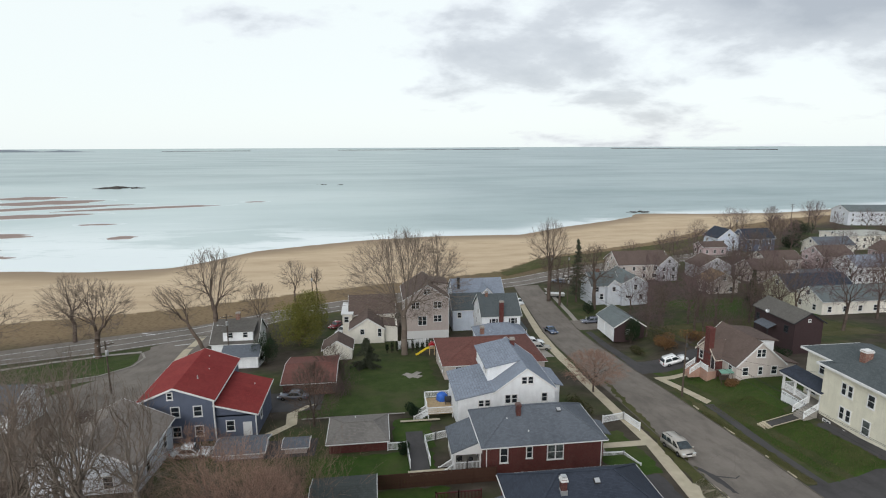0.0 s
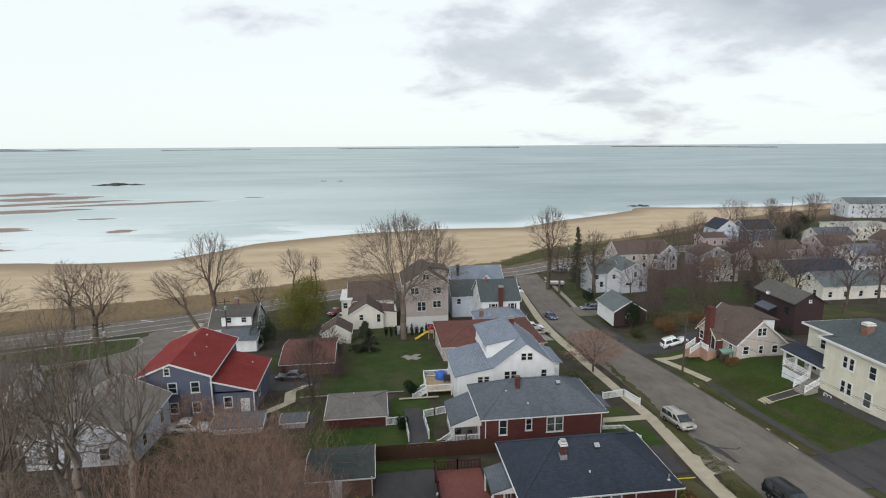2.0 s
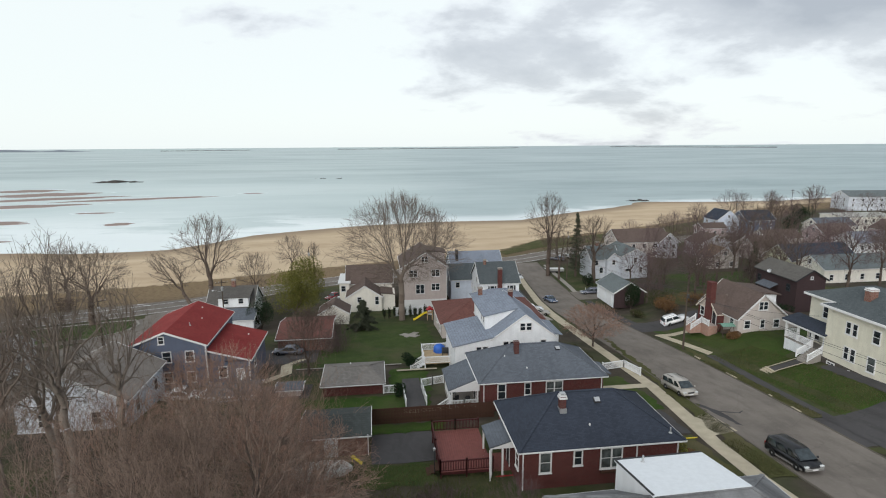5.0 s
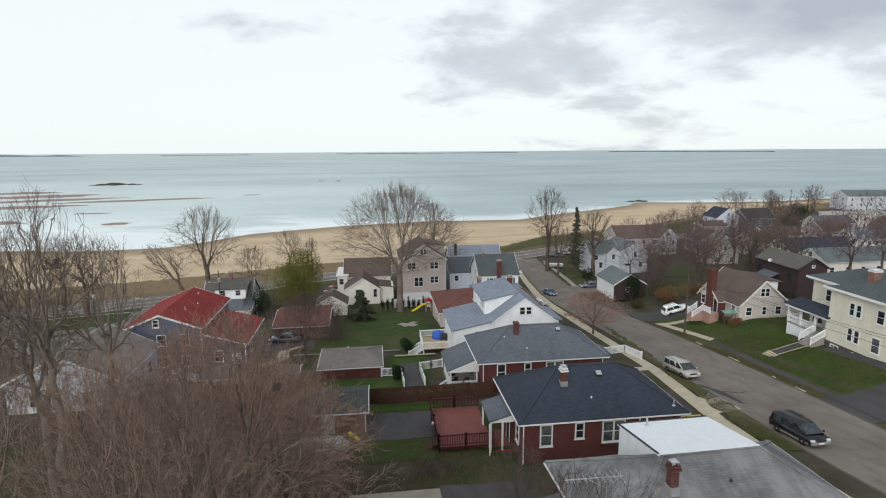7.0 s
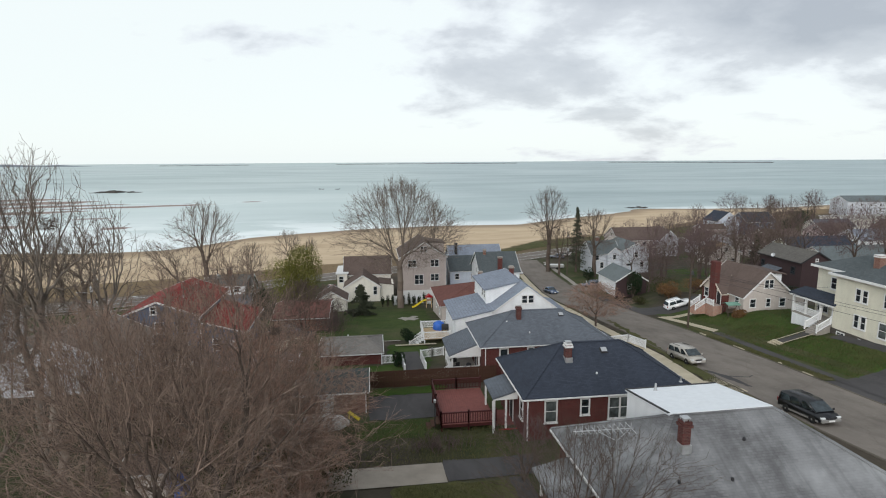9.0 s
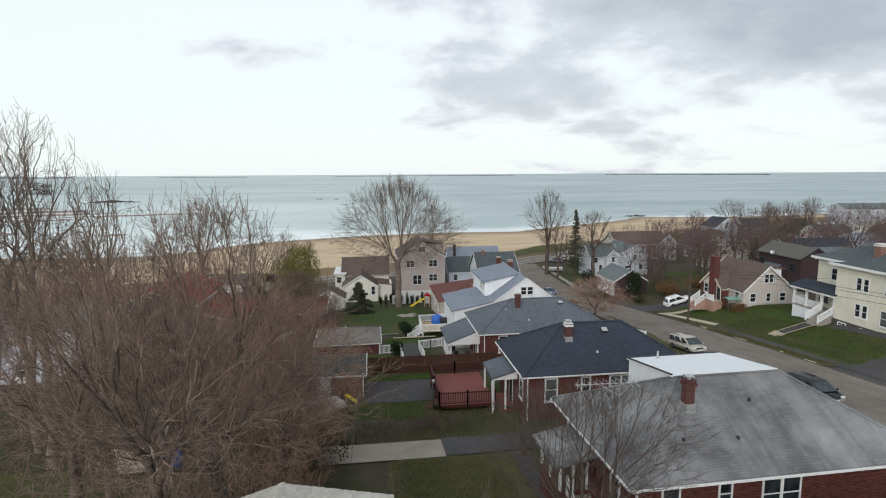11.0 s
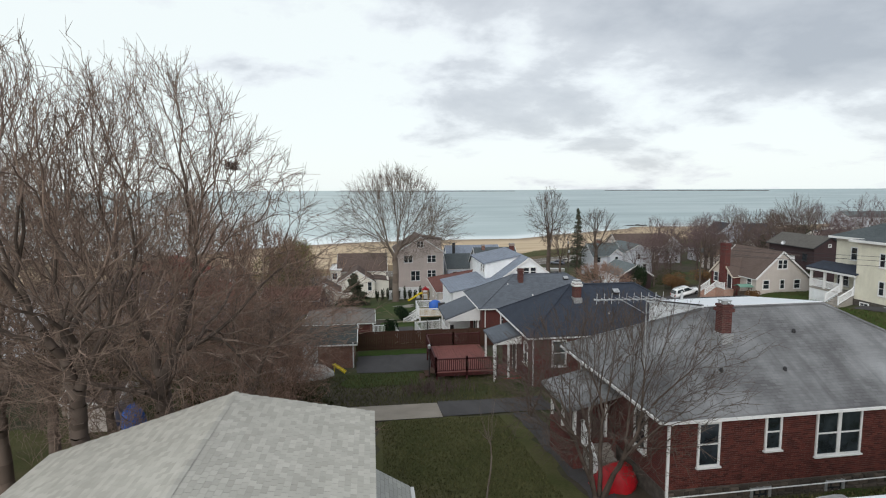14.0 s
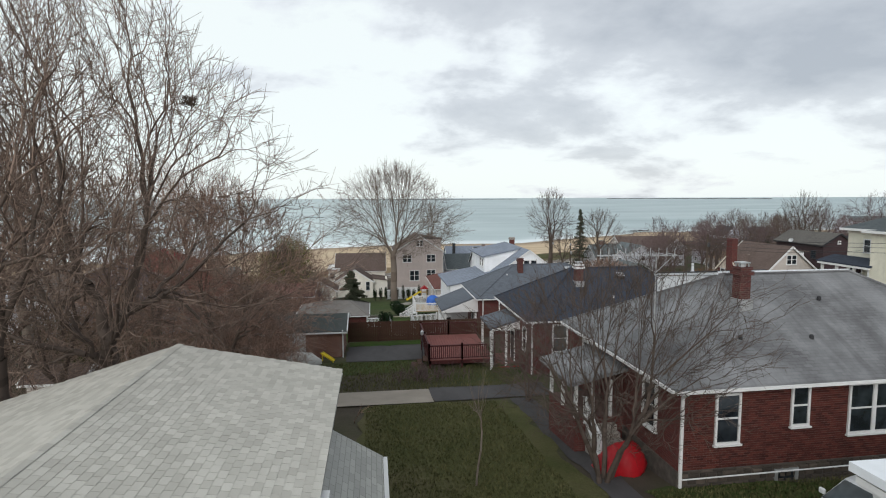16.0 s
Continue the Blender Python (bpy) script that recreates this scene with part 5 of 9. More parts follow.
def porch_grill():
    t = thing("barbecue_grill", "black kettle barbecue standing on the white porch", "barbecue", pose(9.9, 55.6, -3.55))
    part("bowl", Shape().lathe([(0.0, 0.62), (0.22, 0.66), (0.30, 0.82), (0.24, 1.02), (0.0, 1.1)], 14), DARK_TRIM, t, smooth=True)
    for k in range(3):
        a = 2.1 * k
        part("leg", Shape().bar((0.14 * math.cos(a), 0.14 * math.sin(a), 0.68), (0.3 * math.cos(a), 0.3 * math.sin(a), 0.0), 0.03), METAL_DARK, t)
    for x, y in ((8.7, 56.4), (8.6, 58.0)):
        c = thing("garden_chair", "dark garden chair standing on the white porch", "chair", pose(x, y, -3.55, 0, 0, 200))
        part("seat", Shape().box(-0.25, -0.25, 0.40, 0.25, 0.25, 0.45), DARK_TRIM, c)
        part("backrest", Shape().box(-0.25, 0.2, 0.45, 0.25, 0.25, 0.95), DARK_TRIM, c)
        for sx in (-0.22, 0.22):
            for sy in (-0.22, 0.22):
                part("leg", Shape().box(sx - 0.02, sy - 0.02, 0.0, sx + 0.02, sy + 0.02, 0.40), METAL_DARK, c)


bungalow_weathered()
porch_grill()
tv_antenna()
bungalow_charcoal()
red_deck()
bungalow_grey()


def light_grey_house():
    """The nearest roof, under the camera's end."""
    h = house("house with light grey shingle gable roof and lower side annex", -7.6, -4.0, 0.6)
    # walls
    W, D = 8.0, 22.0
    s = Shape().prism([(0, -1.5), (W, -1.5), (W, 4.25), (4.45, 4.98), (0, 3.6)], "y", 0, D)
    part("wall", s, WHITE_SIDING, h)
    part("roof", Shape().slab([[(-0.35, -0.4, 3.74), (4.45, -0.4, 5.2), (4.45, D + 0.42, 5.2), (-0.35, D + 0.42, 3.74)],
                               [(4.45, -0.4, 5.2), (8.24, -0.4, 4.44), (8.24, D + 0.42, 4.44), (4.45, D + 0.42, 5.2)]], 0.18), LIGHT_UNDER, h, "light grey shingle roof")
    part("gutter", Shape().bar((8.3, -0.4, 4.24), (8.3, 17.0, 4.24), 0.12, 0.13), WHITE, h)
    part("rake_board", Shape().bar((-0.35, D + 0.45, 3.48), (4.45, D + 0.45, 4.9), 0.05, 0.2).bar((4.45, D + 0.45, 4.9), (8.24, D + 0.45, 4.22), 0.05, 0.2), WHITE, h)
    wall(h, 7.9, 2.0, 8.95, 21.4, -1.5, 2.35, WHITE_SIDING, "annex_wall")
    part("annex_roof", Shape().slab([[(7.9, 1.6, 3.3), (9.2, 1.6, 2.5), (9.2, 21.7, 2.5), (7.9, 21.7, 3.3)]], 0.14), SHINGLE_LIGHT, h)
    part("annex_gutter", Shape().bar((9.26, 1.6, 2.42), (9.26, 21.7, 2.42), 0.1, 0.11), WHITE, h)
    return h


LIGHT_UNDER = m_plain("roofing_felt", (0.30, 0.30, 0.285), 0.95)
light_grey_house()


def garages():
    g = house("small brick garage with grey hip roof", -6.3, 61.2, -4.6, name="garage", category="garage")
    wall(g, 0, 0, 6.9, 6.2, -1.0, 1.75, BRICK)
    roof_hip(g, 0, 0, 6.9, 6.2, 1.8, 0.95, SHINGLE_TAUPE, 0.3, inset=2.0)
    roof_vent(g, 3.0, 5.2, 2.3, 0, "white")
    g = house("small brown brick garage with charcoal roof and white door", -6.6, 45.6, -2.7, name="garage", category="garage")
    wall(g, 0, 0, 5.7, 5.0, -1.0, 2.1, BRICK_BROWN)
    roof_gable(g, 0, 0, 5.7, 5.0, 2.1, 0.7, "x", SHINGLE_MOSS, 0.25)
    door(g, "s", 0, 2.4, -0.2, 1.0, 2.0, WHITE)
    roof_vent(g, 3.0, 2.6, 2.75, 0, "white")
    downspout(g, 5.7, 0.0, -0.4, 2.0)
    # sheds beside the red-roofed house
    g = house("low grey-sided shed with grey roof", -19.4, 61.4, -5.0, name="shed", category="shed")
    wall(g, 0, 0, 5.4, 3.8, -0.6, 1.6, GREY_SIDING)
    roof_gable(g, 0, 0, 5.4, 3.8, 1.6, 0.6, "x", SHINGLE_GREY, 0.2)
    g = house("small wooden shed with grey lid roof", -11.6, 61.9, -4.8, name="shed", category="shed")
    wall(g, 0, 0, 2.6, 2.2, -0.6, 1.4, TAN_SIDING)
    roof_gable(g, 0, 0, 2.6, 2.2, 1.4, 0.35, "x", SHINGLE_GREY, 0.15)
    g = house("small weathered wooden garden shed", -15.2, 33.0, -1.5, name="shed", category="shed")
    wall(g, 0, 0, 2.3, 2.2, -0.6, 1.9, BEIGE_SIDING)
    roof_gable(g, 0, 0, 2.3, 2.2, 1.9, 0.5, "x", SHINGLE_BROWN, 0.15)


garages()


def white_cape():
    h = house("white cape house with blue-grey roof, wide dormer and low garden wing", 9.9, 66.4, -3.4)
    # main block: gable towards the bungalows
    wall_gable(h, 5.2, 0, 13.4, 12, -2.4, 3.4, 3.0, "y", WHITE_SIDING, apex=0.516)
    roof_gable(h, 5.2, 0, 13.4, 12, 3.4, 3.0, "y", SHINGLE_BLUE, 0.3, apex=0.516, rake=0.12)
    # wide dormer on the garden slope
    part("dormer_wall", Shape().prism([(4.8, 3.2), (9.3, 3.2), (9.3, 6.3), (4.8, 5.5)], "y", 3.2, 11.4), WHITE_SIDING, h)
    part("dormer_roof", Shape().slab([[(4.45, 2.95, 5.55), (9.4, 2.95, 6.52), (9.4, 11.7, 6.52), (4.45, 11.7, 5.55)]], 0.16), SHINGLE_BLUE, h)
    for yy in (4.2, 5.5):
        window(h, "w", 4.8, yy, 4.2, 0.7, 0.9)
    # low wing under the same slope
    part("wing_wall", Shape().prism([(0.2, -2.4), (5.2, -2.4), (5.2, 3.4), (0.2, 2.5)], "y", 0.012, 9.0), WHITE_SIDING, h)
    part("wing_roof", Shape().slab([[(-0.15, -0.12, 2.6), (5.4, -0.12, 3.66), (5.4, 9.4, 3.66), (-0.15, 9.4, 2.6)]], 0.16), SHINGLE_BLUE, h)
    for u in (9.1, 9.95):
        window(h, "s", 0.0, u, 4.35, 0.62, 0.9)
    for u in (3.3, 4.15):
        window(h, "s", 0.0, u, 1.5, 0.6, 0.8)
    for u in (6.9, 7.8, 11.9):
        window(h, "s", 0.0, u, 1.75, 0.65, 1.1)
    chimney(h, 9.8, 9.6, 5.0, 7.2, 0.6, 0.6, BRICK, False)
    # street side porch roof
    part("street_porch_roof", Shape().slab([[(13.4, 3.0, 2.9), (15.6, 3.0, 2.4), (15.6, 9.0, 2.4), (13.4, 9.0, 2.9)]], 0.14), SHINGLE_BLUE, h)
    wall(h, 13.4, 3.4, 15.2, 8.6, -2.4, 2.3, WHITE_SIDING, "porch_wall")
    return h


def garden_deck():
    t = thing("timber_deck", "pale timber back deck with white railing and steps", "deck", pose(6.4, 70.0, land(8, 72)))
    W, D, Z = 3.6, 5.0, 0.9
    for i in range(18):
        part("deck_board", Shape().box(W * i / 18 + 0.01, 0, Z - 0.05, W * (i + 1) / 18 - 0.01, D, Z), WOOD_PALE, t)
    for x in (0.1, W - 0.1):
        for y in (0.1, D - 0.1):
            part("leg", Shape().box(x - 0.07, y - 0.07, -1.2, x + 0.07, y + 0.07, Z - 0.05), WHITE_VINYL, t)
    railing(t, (0, 1.3, Z), (0, D, Z), 0.95)
    railing(t, (0, D, Z), (W, D, Z), 0.95)
    railing(t, (0, 0, Z), (W, 0, Z), 0.95)
    for i in range(6):
        part("tread", Shape().box(-0.32 * (i + 1), 0.1, Z - 0.26 - 0.19 * i, -0.32 * i, 1.2, Z - 0.2 - 0.19 * i), WHITE_VINYL, t)
    railing(t, (0, 0.1, Z - 0.1), (-1.9, 0.1, Z - 1.2), 0.9)
    railing(t, (0, 1.2, Z - 0.1), (-1.9, 1.2, Z - 1.2), 0.9)
    # covered things on the deck
    s = Shape()
    v, n = [], 12
    for r, z in ((1.0, 0), (1.02, 0.5), (0.85, 0.9), (0.4, 1.15), (0.0, 1.2)):
        for i in range(n):
            a = 2 * math.pi * i / n
            k = 1 + 0.08 * math.sin(3 * a + z * 4)
            v.append((r * 0.85 * k * math.cos(a), r * 0.75 * k * math.sin(a), z))
    f = [(j * n + i, j * n + (i + 1) % n, (j + 1) * n + (i + 1) % n, (j + 1) * n + i) for j in range(4) for i in range(n)]
    solo("covered_furniture", s.add(v, f), TARP_BLUE, "garden furniture under a blue tarpaulin on the deck", "tarpaulin", pose(8.9, 74.2, land(8, 72) + Z), smooth=True)
    s = Shape().box(-0.45, -0.3, 0.35, 0.45, 0.3, 0.8).prism([(-0.3, 0.8), (0.3, 0.8), (0.2, 1.08), (-0.2, 1.08)], "x", -0.45, 0.45)
    for x in (-0.4, 0.4):
        for y in (-0.25, 0.25):
            s.bar((x, y, 0), (x, y, 0.35), 0.05)
    solo("barbecue", s, DARK_TRIM, "black covered barbecue on the deck", "barbecue", pose(9.6, 72.8, land(8, 72) + Z))


white_cape()
garden_deck()


def rust_roof_house():
    h = house("long tan house with rust-brown hip roof", 10.9, 86.9, -8.2)
    wall(h, 0, 0, 17.5, 13.0, -1.6, 3.6, BEIGE_SIDING)
    roof_hip(h, 0, 0, 17.5, 13.0, 3.6, 2.3, SHINGLE_RUST, 0.4)
    for u in (2.4, 5.9, 9.5):
        window(h, "s", 0, u, 2.3, 0.95, 0.85, "grid")
    chimney(h, 8.0, 8.0, 6.0, 7.4, 0.7, 0.7, BRICK_BROWN, False)
    for v in (2.5, 7.0):
        window(h, "w", 0, v, 1.6, 0.9, 1.2)


rust_roof_house()


def street_houses():
    # low one with grey roof
    h = house("low pale blue house with blue-grey hip roof", 20.2, 105.0, -10.1)
    wall(h, 0, 0, 10.2, 6.5, -1.5, 3.3, PALEBLUE_SIDING)
    roof_hip(h, 0, 0, 10.2, 6.5, 3.4, 1.9, SHINGLE_BLUE, 0.35)
    roof_vent(h, 2.6, 1.3, 4.3, 0, "white")
    window(h, "s", 0, 1.2, 1.2, 0.9, 1.1)
    window(h, "w", 0, 2.2, 1.2, 0.9, 1.1)
    # white one with shutters
    h = house("white two-storey house with slate-grey roof, black shutters and brick chimney", 22.6, 113.5, -11.2)
    wall_gable(h, 0, 0, 8.6, 10.2, -1.5, 6.3, 3.5, "x", WHITE_SIDING)
    roof_gable(h, 0, 0, 8.6, 10.2, 6.3, 3.5, "x", SHINGLE_SLATE, 0.35)
    for u in (2.6, 6.9):
        for z in (0.9, 4.3):
            window(h, "s", 0, u, z, 0.8, 1.2)
            shutters(h, "s", 0, u, z, 0.8, 1.2, DARK_TRIM)
    window(h, "w", 0, 4.3, 5.6, 0.8, 1.0)
    window(h, "w", 0, 2.3, 2.8, 0.8, 1.2)
    window(h, "w", 0, 6.3, 2.8, 0.8, 1.2)
    chimney(h, 4.2, -0.35, -1.0, 9.6, 0.9, 0.7, BRICK, False)
    chimney(h, 1.8, 4.6, 8.2, 10.5, 0.6, 0.6, BRICK_BROWN, False)
    # white street porch
    part("porch_roof", Shape().slab([[(8.6, 1.0, 2.9), (10.7, 1.0, 2.4), (10.7, 7.4, 2.4), (8.6, 7.4, 2.9)]], 0.14), SHINGLE_SLATE, h)
    for yy in (1.2, 3.2, 5.2, 7.2):
        part("porch_post", Shape().box(10.4, yy - 0.08, -1.0, 10.56, yy + 0.08, 2.4), WHITE, h)
    # left wing of the same row
    h = house("pale blue-grey house with slate-grey roof", 17.6, 124.0, -11.9)
    wall_gable(h, 0, 0, 7.5, 9.0, -1.0, 5.4, 2.7, "x", PALEBLUE_SIDING)
    roof_gable(h, 0, 0, 7.5, 9.0, 5.4, 2.7, "x", SHINGLE_SLATE, 0.35)
    for u in (1.6, 5.4):
        window(h, "s", 0, u, 3.4, 0.85, 1.2)
    for u in (2.2, 5.6):
        window(h, "w", 0, u, 3.4, 0.85, 1.2)
    # blue one by the beach
    h = house("pale blue house with steep blue-grey roof and white-trimmed gable", 19.4, 134.6, -12.4)
    wall_gable(h, 0, 0, 13.2, 11.5, -0.8, 5.2, 4.1, "x", PALEBLUE_SIDING)
    roof_gable(h, 0, 0, 13.2, 11.5, 5.2, 4.1, "x", SHINGLE_BLUE, 0.4)
    wall_gable(h, 5.6, -1.6, 11.0, 4, 0, 5.6, 2.9, "y", PALEBLUE_SIDING, name="gable_wall")
    roof_gable(h, 5.6, -1.6, 11.0, 5.4, 5.6, 2.9, "y", SHINGLE_BLUE, 0.45)
    window(h, "s", -1.6, 8.3, 5.9, 1.0, 1.0, "cross")
    window(h, "s", 0, 2.0, 3.0, 0.9, 1.2)
    chimney(h, 1.6, 3.2, 6.0, 10.2, 0.65, 0.65, DARK_TRIM, False, DARK_TRIM)


street_houses()


def tall_tan_house():
    h = house("tall three-storey tan house with brown-grey gable roof and white-framed windows", 5.9, 119.0, -11.5)
    wall_gable(h, 0, 0, 10.0, 13.0, -1.5, 9.4, 3.2, "y", TAN_SIDING, apex=0.52)
    roof_gable(h, 0, 0, 10.0, 13.0, 9.4, 3.2, "y", SHINGLE_BROWN, 0.35, apex=0.52)
    window(h, "s", 0, 5.1, 10.5, 1.3, 1.1, "pair")
    window(h, "s", 0, 2.5, 7.2, 1.7, 1.4, "pair")
    window(h, "s", 0, 7.5, 7.2, 1.7, 1.4, "pair")
    window(h, "s", 0, 4.0, 3.3, 1.8, 2.0, "pair")
    window(h, "s", 0, 7.5, 4.0, 1.7, 1.4, "pair")
    part("corner_board", Shape().box(9.96, -0.04, -1.0, 10.06, 0.12, 9.3), WHITE, h)
    part("corner_board", Shape().box(-0.06, -0.04, -1.0, 0.04, 0.12, 9.3), WHITE, h)
    part("lower_band", Shape().box(0.0, -0.06, -1.2, 10.0, 0.0, 1.9), WHITE, h)
    # dormer on the beach side roof
    wall(h, 7.0, 5.0, 10.2, 10.0, 8.6, 11.6, TAN_SIDING, "dormer_wall")
    part("dormer_roof", Shape().slab([[(5.2, 4.6, 12.5), (10.6, 4.6, 11.6), (10.6, 10.4, 11.6), (5.2, 10.4, 12.5)]], 0.16), SHINGLE_BROWN, h)


def cream_houses():
    # house with several gables, its shingle roof brown
    h = house("cream house with brown roof, several gables and upper porch", -8.2, 117.0, -11.5)
    wall_gable(h, 1.6, 7.0, 12.0, 16.0, -1.0, 5.0, 3.2, "x", CREAM_SIDING)
    roof_gable(h, 1.6, 7.0, 12.0, 16.0, 5.0, 3.2, "x", SHINGLE_BROWN, 0.35)
    wall(h, 0.0, 6.0, 2.2, 15.0, -1.0, 5.2, CREAM_SIDING, "porch_tower")
    part("porch_tower_roof", Shape().box(-0.3, 5.7, 5.2, 2.5, 15.3, 5.42), WHITE, h)
    window(h, "s", 6.0, 0.9, 3.4, 0.9, 1.2)
    window(h, "w", 0.0, 8.0, 3.2, 0.9, 1.3)
    window(h, "w", 0.0, 12.0, 3.2, 0.9, 1.3)
    # front gable wing
    wall_gable(h, 1.9, 0.0, 9.4, 8.0, -1.2, 3.6, 2.4, "y", CREAM_SIDING, apex=0.52, name="wing_wall")
    roof_gable(h, 1.9, 0.0, 9.4, 8.6, 3.6, 2.4, "y", SHINGLE_BROWN, 0.3, apex=0.52)
    window(h, "s", 0.0, 8.4, 1.8, 0.7, 1.7, pane_mat=GLASS)
    window(h, "s", 0.0, 4.6, 2.4, 0.8, 1.1)
    # long garden wall to the side
    wall(h, 9.4, 1.0, 12.4, 6.0, -1.5, 3.8, CREAM_SIDING, "side_wall")
    part("side_roof", Shape().slab([[(9.2, 0.7, 4.2), (12.7, 0.7, 3.7), (12.7, 6.4, 3.7), (9.2, 6.4, 4.2)]], 0.15), SHINGLE_BROWN, h)
    # small outbuilding in front
    h = house("small cream garage with brown gable roof", -11.0, 104.5, -9.9, name="garage", category="garage")
    wall_gable(h, 0, 0, 5.6, 5.2, -1.4, 2.4, 1.7, "y", CREAM_SIDING)
    roof_gable(h, 0, 0, 5.6, 5.2, 2.4, 1.7, "y", SHINGLE_BROWN, 0.3)
    # cottage near the beach road junction
    h = house("grey-roofed cottage with white dormer behind the red-roofed house", -34.5, 113.0, -11.2)
    wall_gable(h, 0, 0, 9.2, 9.5, -1.2, 3.0, 3.6, "x", WHITE_SIDING)
    roof_gable(h, 0, 0, 9.2, 9.5, 3.0, 3.6, "x", SHINGLE_DUN, 0.4)
    wall(h, 2.4, 0.2, 8.4, 4.0, 3.2, 5.4, WHITE_SIDING, "dormer_wall")
    part("dormer_roof", Shape().slab([[(2.0, -0.2, 5.4), (8.8, -0.2, 5.4), (8.8, 4.6, 6.4), (2.0, 4.6, 6.4)]], 0.15), SHINGLE_DUN, h)
    window(h, "s", 0.2, 3.9, 4.0, 0.9, 1.0)
    window(h, "s", 0.2, 6.9, 4.0, 0.9, 1.0)
    chimney(h, 4.6, 4.8, 6.2, 8.0, 0.8, 0.7, BRICK_BROWN, False)
    h = house("small white garage with grey roof", -29.4, 101.6, -9.6, name="garage", category="garage")
    wall(h, 0, 0, 6.6, 6.0, -1.0, 2.6, WHITE_SIDING)
    roof_gable(h, 0, 0, 6.6, 6.0, 2.6, 1.2, "x", SHINGLE_GREY, 0.3)


tall_tan_house()
cream_houses()


def red_roof_house():
    h = house("slate-blue two-storey house with bright red roof and white trim", -30.0, 67.4, -4.9)
    wall_gable(h, 0, 0, 9.0, 13.2, -1.2, 5.7, 1.75, "y", NAVY_SIDING, apex=0.49)
    roof_gable(h, 0, 0, 9.0, 13.2, 5.7, 1.75, "y", SHINGLE_RED, 0.3, apex=0.49)
    for u, z in ((3.9, 6.0), ):
        window(h, "s", 0, u, z, 0.55, 0.8)
    for u in (4.4, 7.1):
        for z in (0.9, 3.6):
            window(h, "s", 0, u, z, 0.9, 1.25)
    window(h, "s", 0, 1.4, 3.6, 0.9, 1.25)
    part("corner_board", Shape().box(8.95, -0.05, -1.0, 9.12, 0.1, 5.6), WHITE, h)
    # lower wing
    wall(h, 9.0, 0.4, 14.0, 10.4, -1.2, 3.2, NAVY_SIDING, "wing_wall")
    part("wing_roof", Shape().slab([[(8.8, 0.05, 4.9), (14.4, 0.05, 3.3), (14.4, 10.8, 3.3), (8.8, 10.8, 4.9)]], 0.16), SHINGLE_RED, h)
    part("wing_gable", Shape().prism([(9.0, 3.0), (14.0, 3.0), (9.0, 4.6)], "y", 0.4, 0.6), NAVY_SIDING, h)
    part("rake_board", Shape().bar((8.9, 0.02, 4.78), (14.4, 0.02, 3.2), 0.06, 0.2), WHITE, h)
    part("rake_board", Shape().bar((14.42, 0.05, 3.2), (14.42, 10.8, 3.2), 0.06, 0.2), WHITE, h)
    part("corner_board", Shape().box(13.92, 0.34, -1.0, 14.06, 0.5, 3.2), WHITE, h)
    window(h, "s", 0.4, 10.8, 1.1, 0.9, 1.3)
    door(h, "s", 0.4, 12.9, 0.0, 0.9, 2.05, WHITE)
    window(h, "e", 14.0, 3.5, 1.2, 0.8, 1.2)
    roof_vent(h, 6.6, 7.4, 6.75, 0, "white")
    roof_vent(h, 5.6, 11.2, 7.2, 0, "white")
    roof_vent(h, 6.1, 4.0, 6.9, 0, "pipe")
    roof_vent(h, 12.4, 8.0, 4.0, 0, "white")
    return h


def left_houses():
    h = house("grey-shingled house half hidden by bare trees", -36.0, 55.5, -3.8)
    wall_gable(h, 0, 0, 10.5, 10.0, -1.2, 3.4, 2.6, "y", PALEGREY_SIDING)
    roof_gable(h, 0, 0, 10.5, 10.0, 3.4, 2.6, "y", SHINGLE_PALE_BROWN, 0.4)
    for u in (2.6, 7.6):
        window(h, "s", 0, u, 0.9, 0.9, 1.3)
        window(h, "e", 10.5, u, 0.9, 0.9, 1.3)
    h = house("small white house with dark roof behind the bare trees", -56.0, 74.0, -5.8)
    wall_gable(h, 0, 0, 7.0, 8.0, -1.2, 3.2, 2.2, "x", WHITE_SIDING)
    roof_gable(h, 0, 0, 7.0, 8.0, 3.2, 2.2, "x", SHINGLE_GREY, 0.35)
    window(h, "e", 7.0, 4.0, 1.0, 0.9, 1.3)
    h = house("brick garage with faded rust-red roof", -15.2, 83.0, -6.8, name="garage", category="garage")
    wall(h, 0, 0, 8.0, 10.6, -1.0, 2.2, BRICK_BROWN)
    roof_gable(h, 0, 0, 8.0, 10.6, 2.2, 1.0, "x", SHINGLE_RUST, 0.35)


SHINGLE_PALE_BROWN = m_shingle("pale_brown_grey_shingles", (0.215, 0.19, 0.17), 0.3)
red_roof_house()
left_houses()


